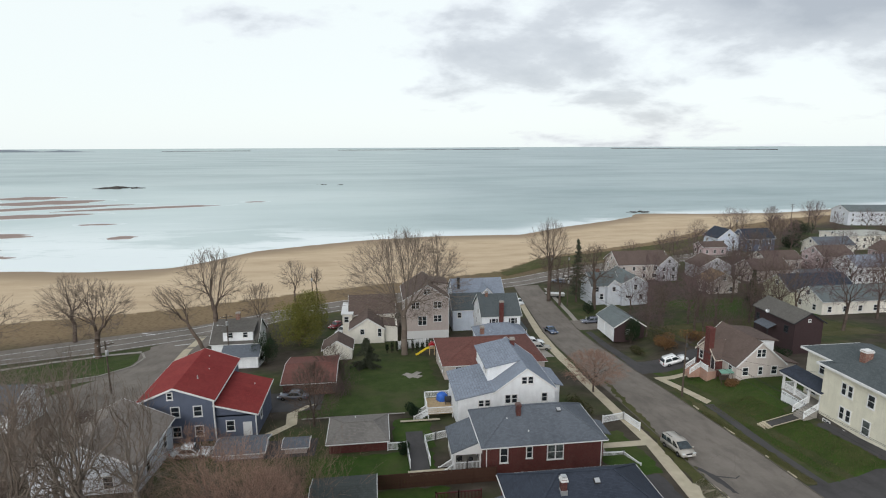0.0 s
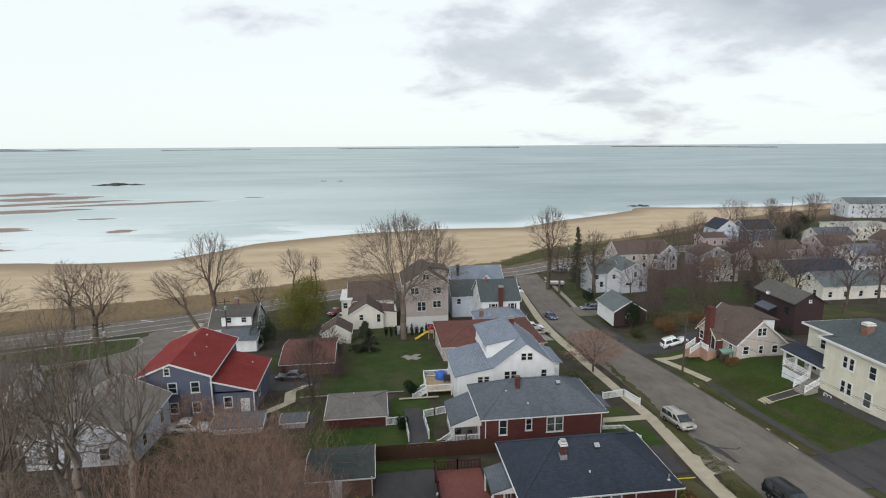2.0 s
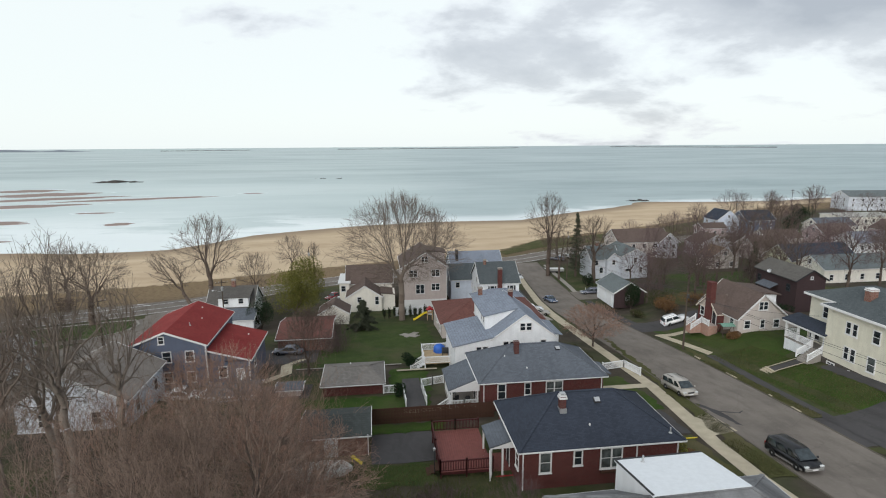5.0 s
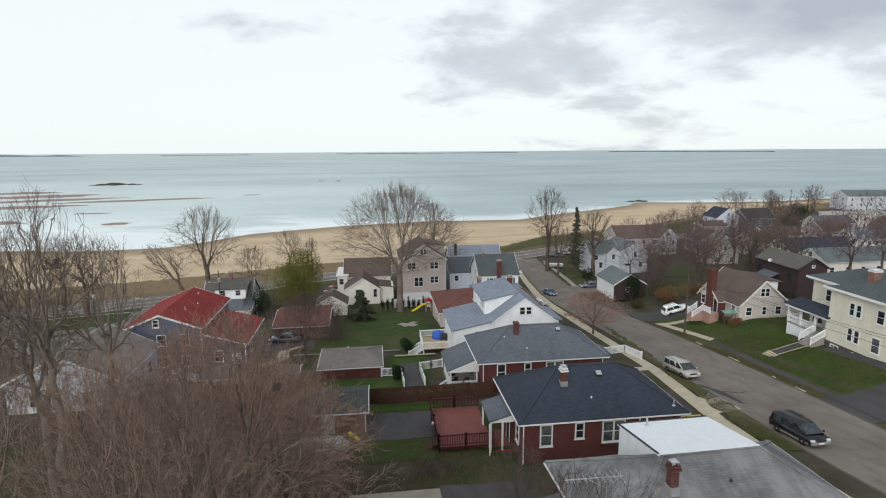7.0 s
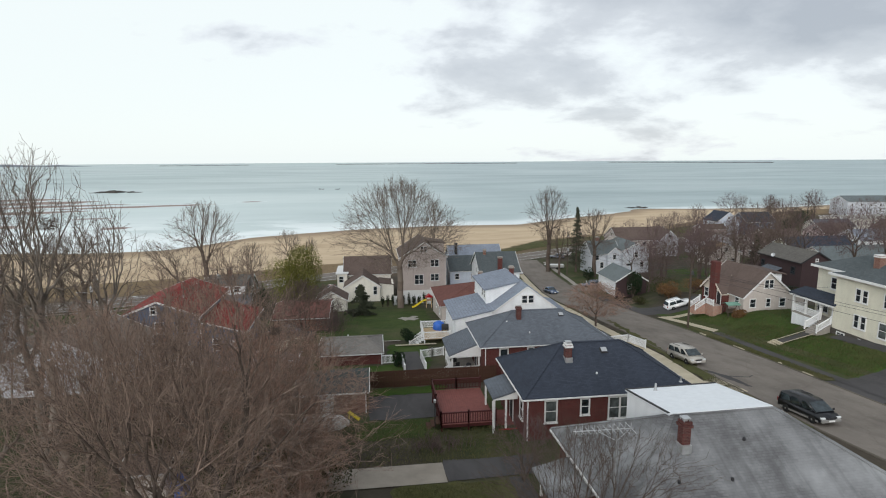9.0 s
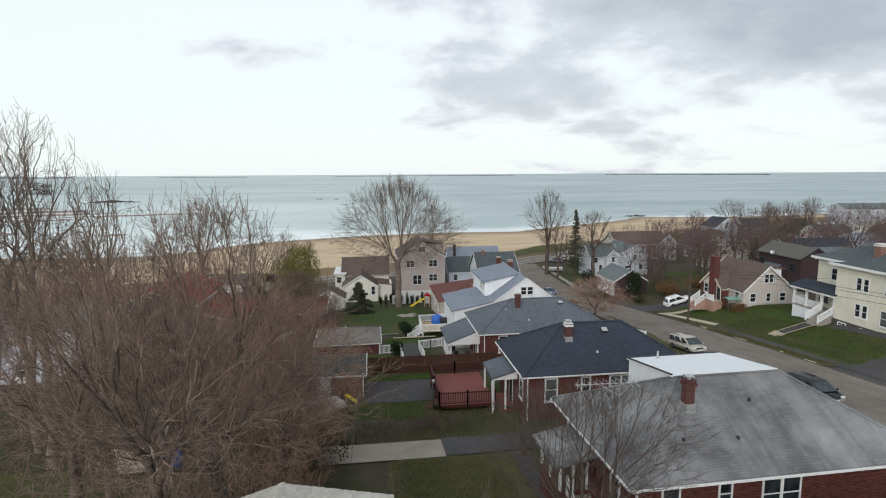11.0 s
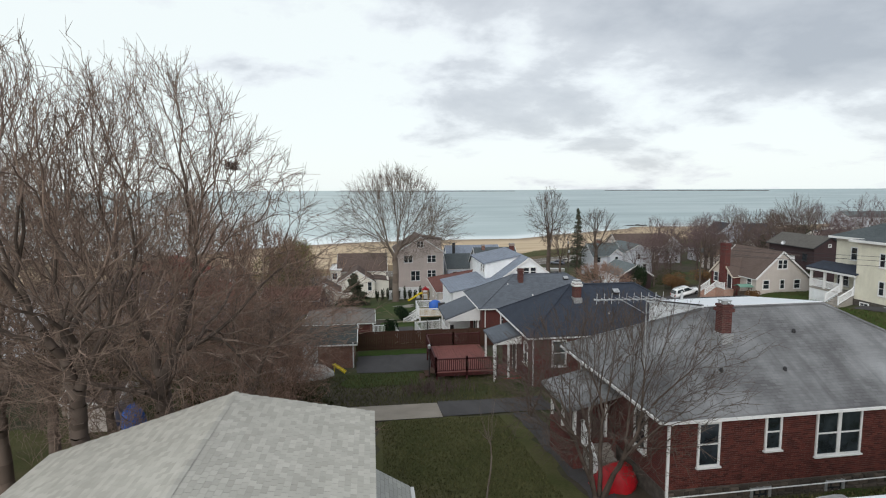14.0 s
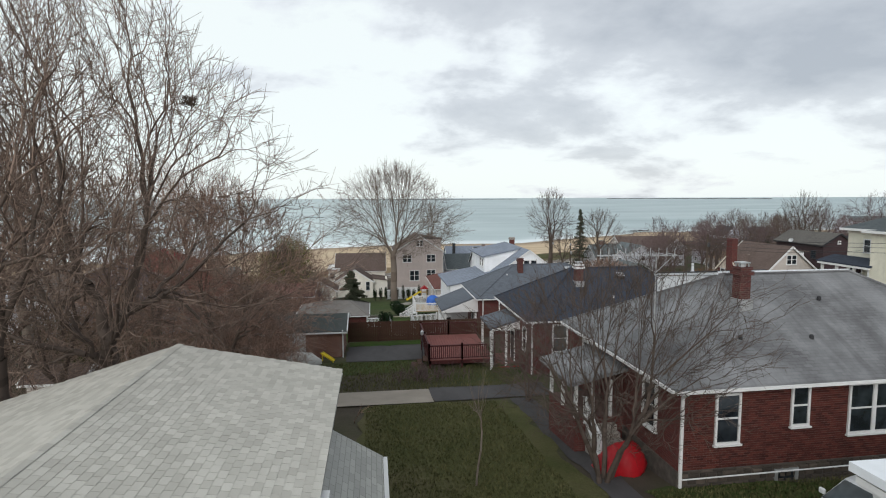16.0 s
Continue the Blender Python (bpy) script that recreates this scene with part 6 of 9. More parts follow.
# ---- across the street ----
def yellow_house():
    h = house("pale yellow two-storey house with grey hip roof and white porch", 55.0, 48.0, -2.0)
    ZE = 7.45
    wall(h, -0.2, -1.0, 9.5, 9.8, -1.4, ZE, YELLOW_SIDING)
    wall(h, 1.9, 9.8, 9.5, 14.9, -1.4, ZE, YELLOW_SIDING)
    part("foundation", Shape().box(-0.26, -1.06, -1.4, 9.56, 9.86, 0.75).box(1.84, 9.86, -1.4, 9.56, 14.96, 0.75), STONE, h, "grey stone foundation")
    o, T = 0.6, ZE + 1.9
    part("roof", Shape().slab([[(-0.2 - o, -1.0 - o, ZE), (10.1, -1.0 - o, ZE), (6.5, 4.5, T), (4.4, 4.5, T)],
                               [(10.1, -1.0 - o, ZE), (10.1, 15.5, ZE), (6.5, 10.5, T), (6.5, 4.5, T)],
                               [(10.1, 15.5, ZE), (1.3, 15.5, ZE), (4.4, 10.5, T), (6.5, 10.5, T)],
                               [(1.3, 15.5, ZE), (1.3, 10.4, ZE), (4.4, 10.5, T)],
                               [(1.3, 10.4, ZE), (-0.2 - o, 10.4, ZE), (-0.2 - o, -1.0 - o, ZE), (4.4, 4.5, T), (4.4, 10.5, T)],
                               [(6.5, 4.5, T), (6.5, 10.5, T), (4.4, 10.5, T), (4.4, 4.5, T)]], 0.22), SHINGLE_SLATE, h)
    trim = Shape()
    pts = [(10.1, -1.0 - o), (-0.2 - o, -1.0 - o), (-0.2 - o, 10.4), (1.3, 10.4), (1.3, 15.5), (10.1, 15.5)]
    for a, b in zip(pts, pts[1:]):
        trim.bar((*a, ZE - 0.12), (*b, ZE - 0.12), 0.16, 0.26)
    part("cornice", trim, WHITE, h)
    part("frieze", Shape().box(-0.24, -1.04, ZE - 0.55, -0.2, 9.8, ZE - 0.2).box(1.86, 9.8, ZE - 0.55, 1.9, 14.94, ZE - 0.2), CREAM_TRIM, h)
    for u, w in ((0.3, 0.8), (3.0, 0.8)):
        window(h, "w", -0.2, u, 4.9, w, 1.4)
    window(h, "w", -0.2, 3.2, 1.5, 0.9, 1.6, pane_mat=GLASS_BLIND)
    for u in (5.75, 6.65):
        window(h, "w", -0.2, u, 4.8, 0.55, 1.35)
        window(h, "w", -0.2, u - 0.1, 1.75, 0.55, 1.4)
    window(h, "w", 1.9, 12.3, 4.85, 0.75, 1.35)
    window(h, "w", -0.26, 8.4, -0.05, 0.95, 0.5, "grid")
    window(h, "w", -0.26, 5.4, -0.05, 0.95, 0.5, "grid")
    chimney(h, 2.8, 7.3, ZE + 0.6, ZE + 2.45, 1.0, 0.8, BRICK_BROWN, False, WHITE)
    # porch
    PX, WX, Y0, Y1 = -0.15, 1.9, 9.85, 16.4
    floor = 1.1
    part("porch_floor", Shape().box(PX, Y0, floor - 0.2, WX, Y1, floor), CONCRETE_GREY, h)
    part("porch_skirt", Shape().box(PX + 0.06, Y0 + 1.9, -1.6, WX, Y1 - 0.06, floor - 0.2), WHITE_SIDING, h)
    part("porch_roof", Shape().slab([[(PX - 0.35, Y0 - 0.4, 3.55), (WX, Y0 - 0.4, 4.2), (WX, Y1 + 0.35, 4.2), (PX - 0.35, Y1 + 0.35, 3.55)]], 0.14), SHINGLE_DARK, h)
    part("porch_beam", Shape().bar((PX - 0.2, Y0 - 0.2, 3.32), (PX - 0.2, Y1 + 0.2, 3.32), 0.24, 0.3).bar((PX - 0.2, Y1 + 0.1, 3.32), (WX, Y1 + 0.1, 3.32), 0.2, 0.3), WHITE, h)
    part("porch_ceiling", Shape().box(PX, Y0, 3.3, WX, Y1, 3.36), WHITE, h)
    for yy in (Y0 + 0.1, Y0 + 2.0, 14.2, Y1 - 0.15):
        part("porch_post", Shape().box(PX, yy - 0.12, floor, PX + 0.24, yy + 0.12, 3.25), WHITE, h)
    railing(h, (PX + 0.1, Y0 + 2.0, floor), (PX + 0.1, 14.2, floor), 0.9)
    railing(h, (PX + 0.1, 14.2, floor), (PX + 0.1, Y1 - 0.15, floor), 0.9)
    railing(h, (PX + 0.1, Y1 - 0.1, floor), (WX - 0.1, Y1 - 0.1, floor), 0.9)
    for i in range(6):
        part("step", Shape().box(PX - 0.3 * (i + 1), Y0 + 0.1, -1.4, PX - 0.3 * i, Y0 + 1.9, floor - 0.18 * (i + 1)), CONCRETE_GREY, h)
    railing(h, (PX - 0.1, Y0 + 0.1, floor - 0.1), (PX - 1.9, Y0 + 0.1, floor - 1.1), 0.9)
    railing(h, (PX - 0.1, Y0 + 1.95, floor - 0.1), (PX - 1.9, Y0 + 1.95, floor - 1.1), 0.9)
    door(h, "w", WX, 10.9, floor, 1.0, 2.05, DARK_TRIM)
    window(h, "w", WX, 13.6, floor + 0.5, 1.5, 1.4, "pair")
    downspout(h, 0.9, 9.85, 0.0, 7.1)
    return h


def tan_cottage():
    h = house("tan cottage with brown gable roof, tall brick chimney and front steps", 54.4, 73.2, -3.7)
    wall_gable(h, 0, 0, 8.0, 9.6, -1.5, 2.4, 3.55, "y", BEIGE_SIDING, apex=0.47)
    roof_gable(h, 0, 0, 8.0, 9.6, 2.4, 3.55, "y", SHINGLE_BROWN, 0.3, apex=0.47)
    window(h, "s", 0, 3.9, 3.6, 1.35, 1.15, "pair")
    for u in (1.5, 4.0, 6.3):
        window(h, "s", 0, u, 0.75, 0.85 if u != 4.0 else 0.6, 1.15)
    # back dormer and low side wing
    wall(h, 4.4, 3.0, 8.3, 9.0, 2.4, 5.0, WHITE_SIDING, "dormer_wall")
    part("dormer_roof", Shape().slab([[(3.6, 2.6, 5.75), (8.8, 2.6, 5.05), (8.8, 9.4, 5.05), (3.6, 9.4, 5.75)]], 0.15), SHINGLE_BROWN, h)
    wall(h, 8.0, 0.8, 10.6, 6.5, -1.2, 1.9, BEIGE_SIDING, "wing_wall")
    part("wing_roof", Shape().slab([[(7.8, 0.4, 2.6), (11.0, 0.4, 1.9), (11.0, 6.9, 1.9), (7.8, 6.9, 2.6)]], 0.14), SHINGLE_BROWN, h)
    # front entry with small gable, brick and chimney
    wall_gable(h, -1.1, 3.4, 0.4, 8.6, -1.5, 2.1, 2.2, "x", BRICK, name="entry_wall")
    roof_gable(h, -1.1, 3.4, 1.6, 8.6, 2.1, 2.2, "x", SHINGLE_BROWN, 0.2, trim=CREAM_TRIM)
    part("entry_gable", Shape().prism([(3.5, 2.2), (8.5, 2.2), (6.0, 4.2)], "x", -1.18, -1.1), CREAM_TRIM, h)
    chimney(h, -1.2, 5.4, -1.5, 6.7, 0.85, 1.25, BRICK, False, BRICK)
    window(h, "w", -1.1, 7.4, 0.8, 0.9, 1.3)
    window(h, "w", 0, 1.4, 0.9, 0.8, 1.1)
    door(h, "w", -1.1, 4.2, 0.2, 0.9, 2.0, DARK_TRIM)
    for i in range(6):
        part("step", Shape().box(-2.6 - 0.3 * (i + 1), 5.2, -1.6, -2.6 - 0.3 * i, 6.8, 0.0 - 0.19 * i), STEP_PINK, h, "pinkish brick step")
    part("landing", Shape().box(-2.6, 3.2, -1.6, -1.1, 6.8, 0.15), STEP_PINK, h, "pinkish brick landing")
    railing(h, (-2.6, 6.8, 0.1), (-4.3, 6.8, -1.0), 0.9)
    railing(h, (-2.6, 5.2, 0.1), (-4.3, 5.2, -1.0), 0.9)
    railing(h, (-2.6, 3.2, 0.15), (-2.6, 5.2, 0.15), 0.9)
    return h


STEP_PINK = m_brick("pink_brick_steps", (0.42, 0.25, 0.19), (0.36, 0.2, 0.15))


def dark_brown_house():
    h = house("dark brown two-storey house with grey-brown roof and small awning", 71.8, 82.9, -6.0, -2.5)
    wall_gable(h, 0, 0, 5.2, 10.8, -1.4, 7.6, 1.6, "y", DARK_SIDING)
    roof_gable(h, 0, 0, 5.2, 10.8, 7.6, 1.6, "y", SHINGLE_DUN, 0.4, trim=DARK_TRIM)
    part("awning", Shape().slab([[(-1.6, 4.6, 5.0), (0.0, 4.6, 5.7), (0.0, 8.6, 5.7), (-1.6, 8.6, 5.0)]], 0.12), SHINGLE_GREY, h)
    for yy in (4.8, 8.4):
        part("awning_post", Shape().box(-1.5, yy - 0.06, -1.2, -1.4, yy + 0.06, 4.98), DARK_TRIM, h)
    window(h, "w", 0, 2.0, 5.2, 0.9, 1.1, frame_mat=DARK_TRIM)
    window(h, "w", 0, 9.8, 5.2, 0.8, 1.1, frame_mat=DARK_TRIM)
    part("satellite_dish", Shape().lathe([(0.0, 0.0), (0.22, 0.04), (0.36, 0.13), (0.37, 0.14), (0.2, 0.02), (0.0, -0.02)], 12), METAL_PALE, h, m=pose(-0.6, 6.4, 7.7, 60, 0, -60))
    window(h, "s", 0, 2.6, 7.7, 0.3, 0.3, "plain")
    return h


def white_house_and_garage():
    h = house("pale grey two-storey house with grey-green roof and front gable", 66.6, 138.4, -11.2)
    wall_gable(h, 0, 0, 7.4, 12.0, -1.4, 5.8, 1.9, "y", PALEGREY_SIDING)
    roof_gable(h, 0, 0, 7.4, 12.0, 5.8, 1.9, "y", SHINGLE_GREEN, 0.4)
    window(h, "s", 0, 3.7, 3.9, 0.8, 1.3)
    window(h, "s", 0, 5.4, 1.2, 0.9, 1.3)
    window(h, "s", 0, 1.8, 1.6, 1.6, 0.6, "plain")
    wall_gable(h, -7.6, 3.0, 0.0, 11.0, -1.4, 4.6, 2.9, "x", PALEGREY_SIDING, name="wing_wall")
    roof_gable(h, -7.6, 3.0, 0.4, 11.0, 4.6, 2.9, "x", SHINGLE_GREEN, 0.4)
    wall_gable(h, -3.6, 1.4, 0.0, 5.0, -1.4, 4.8, 1.6, "y", PALEGREY_SIDING, name="entry_wall")
    roof_gable(h, -3.6, 1.4, 0.0, 7.0, 4.8, 1.6, "y", SHINGLE_GREEN, 0.3)
    window(h, "s", 1.4, -1.8, 3.2, 0.8, 1.2)
    window(h, "s", 3.0, -6.0, 2.8, 0.9, 1.3)
    window(h, "s", 3.0, -4.6, 0.6, 0.9, 1.5)
    chimney(h, -4.4, 7.2, 6.6, 8.6, 0.9, 0.8, BRICK_BROWN, False)
    g = house("white garage with dark brown gable front and grey-green roof", 49.9, 106.2, -8.4, name="garage", category="garage")
    wall_gable(g, 0, 0.25, 6.6, 9.0, -1.2, 2.3, 2.0, "y", WHITE_SIDING)
    wall_gable(g, -0.02, 0.0, 6.62, 0.25, -1.2, 2.3, 2.0, "y", DARK_SIDING, name="front_wall")
    roof_gable(g, 0, 0.0, 6.6, 9.0, 2.3, 2.0, "y", SHINGLE_GREEN, 0.35)
    window(g, "s", 0, 3.3, 0.6, 1.4, 0.9, "pair")
    for yy in (2.5, 6.4):
        part("garage_door", Shape().box(-0.06, yy - 1.2, -0.4, 0.0, yy + 1.2, 1.9), WHITE_VINYL, g)


yellow_house()
tan_cottage()
dark_brown_house()
white_house_and_garage()


def simple_house(label, x, y, w, d, eave, rise, ridge, wall_m, roof_m, rot=0, rows=1, wins=3, side=True, z=None, over=0.4, chim=False, base=1.5, sidef="w"):
    """A plain house with a gable roof and rows of windows on the front and one side."""
    z0 = land(x + w / 2, y + d / 2) if z is None else z
    h = house(label, x, y, z0, rot)
    wall_gable(h, 0, 0, w, d, -base, eave, rise, ridge, wall_m)
    roof_gable(h, 0, 0, w, d, eave, rise, ridge, roof_m, over)
    step = (eave - 0.4) / rows
    for r in range(rows):
        for i in range(wins):
            window(h, "s", 0, w * (i + 0.5) / wins, 0.8 + r * step, 0.9, 1.25)
        if side:
            for i in range(2):
                window(h, sidef, 0 if sidef == "w" else w, d * (i + 0.5) / 2, 0.8 + r * step, 0.9, 1.25)
    if ridge == "y":
        window(h, "s", 0, w / 2, eave + rise * 0.2, 0.9, 1.0)
    elif side:
        window(h, sidef, 0 if sidef == "w" else w, d / 2, eave + rise * 0.2, 0.9, 1.0)
    if chim:
        chimney(h, w * 0.55, d * 0.5, eave + rise * 0.6, eave + rise + 1.3, 0.8, 0.7, BRICK_BROWN, False)
    return h


simple_house("pale olive house with dark grey roof and side gable", 101.5, 120.0, 18, 9.5, 5.6, 3.1, "x", OLIVE_SIDING, SHINGLE_DARK, rows=1, wins=4)
simple_house("long white bungalow with grey roof", 103.4, 112.0, 20, 9.0, 3.5, 2.4, "x", CREAM_SIDING, SHINGLE_GREEN, wins=5, z=-7.8)
simple_house("large tan beach house with brown roof", 79.0, 168.0, 18, 11, 5.4, 3.4, "x", BEIGE_SIDING, SHINGLE_BROWN, rows=2, wins=5)
simple_house("grey gabled beach house", 92.0, 165.5, 6.5, 8, 5.6, 2.8, "y", GREY_SIDING, SHINGLE_BROWN, rows=2, wins=2)
simple_house("beige cottage with tan-brown roof", 98.0, 147.0, 9.0, 7.0, 3.8, 2.6, "y", BEIGE_SIDING, SHINGLE_TAN, wins=2)
simple_house("blue-grey two-storey house with white-trimmed gables", 141.0, 209.0, 9.5, 10, 5.8, 3.6, "y", PALEBLUE_SIDING, SHINGLE_DARK, rows=2, wins=2)
simple_house("slate-blue house with steep gables", 153.0, 208.0, 13.0, 10, 5.4, 3.4, "x", NAVY_SIDING, SHINGLE_DARK, rows=2, wins=3)
simple_house("small pinkish house with low roof", 131.0, 203.0, 10.0, 7, 3.4, 1.6, "x", PINK_SIDING, SHINGLE_BROWN, wins=3)
simple_house("grey-brown two-storey house with brown roof", 155.0, 170.0, 12.0, 10, 5.6, 3.0, "x", PINK_SIDING, SHINGLE_BROWN, rows=2, wins=4)
simple_house("white house with long windowed porch", 152.0, 153.0, 18.0, 10, 5.6, 2.8, "x", WHITE_SIDING, SHINGLE_BLUE, rows=2, wins=7)
simple_house("beige bungalow with brown roof among bare trees", 138.0, 176.0, 14.0, 9, 3.6, 2.4, "x", BEIGE_SIDING, SHINGLE_BROWN, wins=4)
simple_house("cream bungalow with grey roof among bare trees", 176.0, 196.0, 16.0, 9, 4.2, 2.6, "x", CREAM_SIDING, SHINGLE_GREY, wins=4)
simple_house("tan house with brown roof", 120.0, 158.0, 13.0, 9, 4.4, 2.8, "x", TAN_SIDING, SHINGLE_BROWN, wins=3)
simple_house("white house with grey roof", 122.0, 138.0, 12.0, 9, 4.8, 2.6, "x", WHITE_SIDING, SHINGLE_GREY, wins=4)
simple_house("pale grey house with brown roof", 106.0, 165.0, 11.0, 9, 4.6, 2.8, "y", GREY_SIDING, SHINGLE_BROWN, rows=1, wins=3)
simple_house("dusty pink house with gable roof", 182.0, 170.0, 10.0, 10, 6.0, 3.0, "y", PINK_SIDING, SHINGLE_BROWN, rows=2, wins=3)
simple_house("beige block of flats with flat pale roof", 196.0, 205.0, 22.0, 14, 6.0, 0.8, "x", CREAM_SIDING, SHINGLE_LIGHT, rows=2, wins=6)
simple_house("long white three-storey beach apartment house with grey roof", 256.0, 268.0, 46.0, 14, 9.0, 2.8, "x", PALEGREY_SIDING, SHINGLE_GREEN, rows=3, wins=9, rot=-8, z=-14)

# ---- vehicles ----
def car(label, kind, paint, x, y, rot, lower=None, z=None):
    """A parked vehicle; its nose points along its own +y."""
    dims = {"van": (1.86, 4.45, 1.66), "suv": (1.88, 4.5, 1.68), "sedan": (1.8, 4.6, 1.45), "wagon": (1.8, 4.7, 1.5)}[kind]
    w, l, h = dims
    zz = land(x, y) + 0.05 if z is None else z
    # pitch with the street
    a = radians(rot)
    dx, dy = -math.sin(a), math.cos(a)
    pitch = math.degrees(math.atan2(land(x + dx * 1.4, y + dy * 1.4) - land(x - dx * 1.4, y - dy * 1.4), 2.8))
    t = thing({"van": "minivan", "suv": "suv", "sedan": "car", "wagon": "car"}[kind], label, "car", pose(x, y, zz) @ pose(0, 0, 0, 0, 0, rot) @ pose(0, 0, 0, pitch, 0, 0), "parked vehicles")
    f, r = l / 2, -l / 2
    belt = h * 0.56
    # profile of the lower body and of the cabin, from the tail to the nose
    if kind == "van":
        body = [(r, 0.38), (r, belt + 0.05), (f * 0.66, belt), (f * 0.84, belt * 0.93), (f * 0.96, belt * 0.76), (f, belt * 0.55), (f * 0.98, 0.32), (f * 0.9, 0.26), (r * 0.9, 0.28)]
        cab = [(r + 0.04, belt), (r + 0.2, h - 0.09), (r + 0.55, h), (f * 0.10, h), (f * 0.30, h - 0.07), (f * 0.78, belt - 0.04)]
    elif kind == "suv":
        body = [(r, 0.42), (r + 0.02, belt + 0.06), (f * 0.36, belt), (f * 0.84, belt * 0.90), (f, belt * 0.68), (f, 0.42), (f * 0.9, 0.30), (r * 0.9, 0.32)]
        cab = [(r + 0.06, belt), (r + 0.46, h - 0.12), (r + 0.8, h - 0.02), (-0.1, h), (f * 0.12, h - 0.06), (f * 0.46, belt - 0.02)]
    elif kind == "wagon":
        body = [(r, 0.40), (r + 0.02, belt + 0.04), (f * 0.36, belt), (f * 0.84, belt * 0.88), (f, belt * 0.66), (f, 0.36), (f * 0.9, 0.27), (r * 0.9, 0.29)]
        cab = [(r + 0.08, belt), (r + 0.5, h - 0.08), (r + 0.9, h), (-0.2, h), (f * 0.06, h - 0.05), (f * 0.44, belt - 0.02)]
    else:
        body = [(r, 0.40), (r, belt - 0.02), (r + 0.7, belt + 0.03), (f * 0.34, belt), (f * 0.82, belt * 0.88), (f, belt * 0.68), (f, 0.36), (f * 0.9, 0.25), (r * 0.9, 0.27)]
        cab = [(r + 0.62, belt), (r + 1.25, h - 0.05), (r + 1.6, h), (-0.1, h), (f * 0.1, h - 0.05), (f * 0.44, belt - 0.02)]

    def loft(profile, widths):
        s, n = Shape(), len(profile)
        cols = [(-1, 0.0), (-0.93, 0.04), (0.93, 0.04), (1, 0.0)]
        v = []
        for k in (-1.0, 1.0):
            for (yy, z), wd in zip(profile, widths):
                v.append((k * wd / 2, yy, z))
        fc = [(i, (i + 1) % n, n + (i + 1) % n, n + i) for i in range(n)] + [tuple(range(n)), tuple(range(2 * n - 1, n - 1, -1))]
        return s.add(v, fc)

    me = soft(loft(body, [w * 0.97] * len(body)).mesh("body", paint), 0.07, 2)
    me.polygons.foreach_set("use_smooth", [True] * len(me.polygons))
    b = part("body", me, None, t)
    wid = [w * 0.94 if z < belt + 0.05 else (w * 0.80 if z > h - 0.15 else w * 0.84) for _, z in cab]
    me = soft(loft(cab, wid).mesh("cabin", paint), 0.05, 2)
    me.polygons.foreach_set("use_smooth", [True] * len(me.polygons))
    c = part("cabin", me, None, t)
    # glazing: side strips, windscreen and rear pane, just proud of the cabin
    yb0, yb1 = cab[0][0], cab[-1][0]
    lean = 0.06
    for k in (-1, 1):
        wl, wh = w * 0.94 / 2 + 0.012, w * 0.80 / 2 + 0.06
        z0, z1 = belt + 0.06, h - 0.16
        n = 3 if kind == "van" else 2
        ys0 = yb0 + 0.28 + (0.1 if kind != "van" else 0)
        ys1 = yb1 - 0.28
        top0, top1 = cab[1][0] + 0.12, cab[-2][0] - 0.05
        for i in range(n):
            a0, a1 = ys0 + (ys1 - ys0) * i / n + 0.04, ys0 + (ys1 - ys0) * (i + 1) / n - 0.04
            b0, b1 = max(top0 + (top1 - top0) * i / n + 0.04, a0 - 0.1), min(top0 + (top1 - top0) * (i + 1) / n - 0.04, a1 + 0.1)
            q = [(k * wl, a0, z0), (k * wl, a1, z0), (k * (wl * 0.25 + wh * 0.75), b1, z1), (k * (wl * 0.25 + wh * 0.75), b0, z1)]
            glass = Shape().add(q + [(p[0] - k * 0.03, p[1], p[2]) for p in q], [(0, 1, 2, 3), (7, 6, 5, 4), (0, 4, 5, 1), (1, 5, 6, 2), (2, 6, 7, 3), (3, 7, 4, 0)])
            part("side_glass", glass, CAR_GLASS, c)
    for name, (pa, pb), ww in (("windscreen", (cab[-1], cab[-2]), 1), ("rear_window", (cab[0], cab[1]), -1)):
        d = Vector((0, pb[0] - pa[0], pb[1] - pa[1]))
        nrm = Vector((0, d.z, -d.y)).normalized() * (0.02 if ww > 0 else -0.02)
        p0, p1 = Vector((0, *pa)) + d * 0.12 + nrm, Vector((0, *pa)) + d * 0.9 + nrm
        x0, x1 = w * 0.43, w * 0.37
        q = [(-x0, p0.y, p0.z), (x0, p0.y, p0.z), (x1, p1.y, p1.z), (-x1, p1.y, p1.z)]
        s = Shape().add(q + [(p[0], p[1] - nrm.y * 1.4, p[2] - nrm.z * 1.4) for p in q], [(0, 1, 2, 3), (7, 6, 5, 4), (0, 4, 5, 1), (1, 5, 6, 2), (2, 6, 7, 3), (3, 7, 4, 0)])
        part(name, s, CAR_GLASS, c)
    if lower:
        s = Shape()
        for k in (-1, 1):
            s.box(k * w * 0.485 - 0.02, r * 0.86, 0.27, k * w * 0.485 + 0.02, f * 0.86, 0.42)
        part("side_cladding", s, lower, b)
    part("bumper", soft(Shape().box(-w * 0.47, f - 0.16, 0.30, w * 0.47, f + 0.06, 0.56).mesh("bumper", lower or paint), 0.05), None, b)
    part("bumper", soft(Shape().box(-w * 0.47, r - 0.06, 0.32, w * 0.47, r + 0.16, 0.60).mesh("bumper", lower or paint), 0.05), None, b)
    part("grille", Shape().box(-w * 0.2, f - 0.02, belt * 0.58, w * 0.2, f + 0.03, belt * 0.74), DARK_TRIM, b)
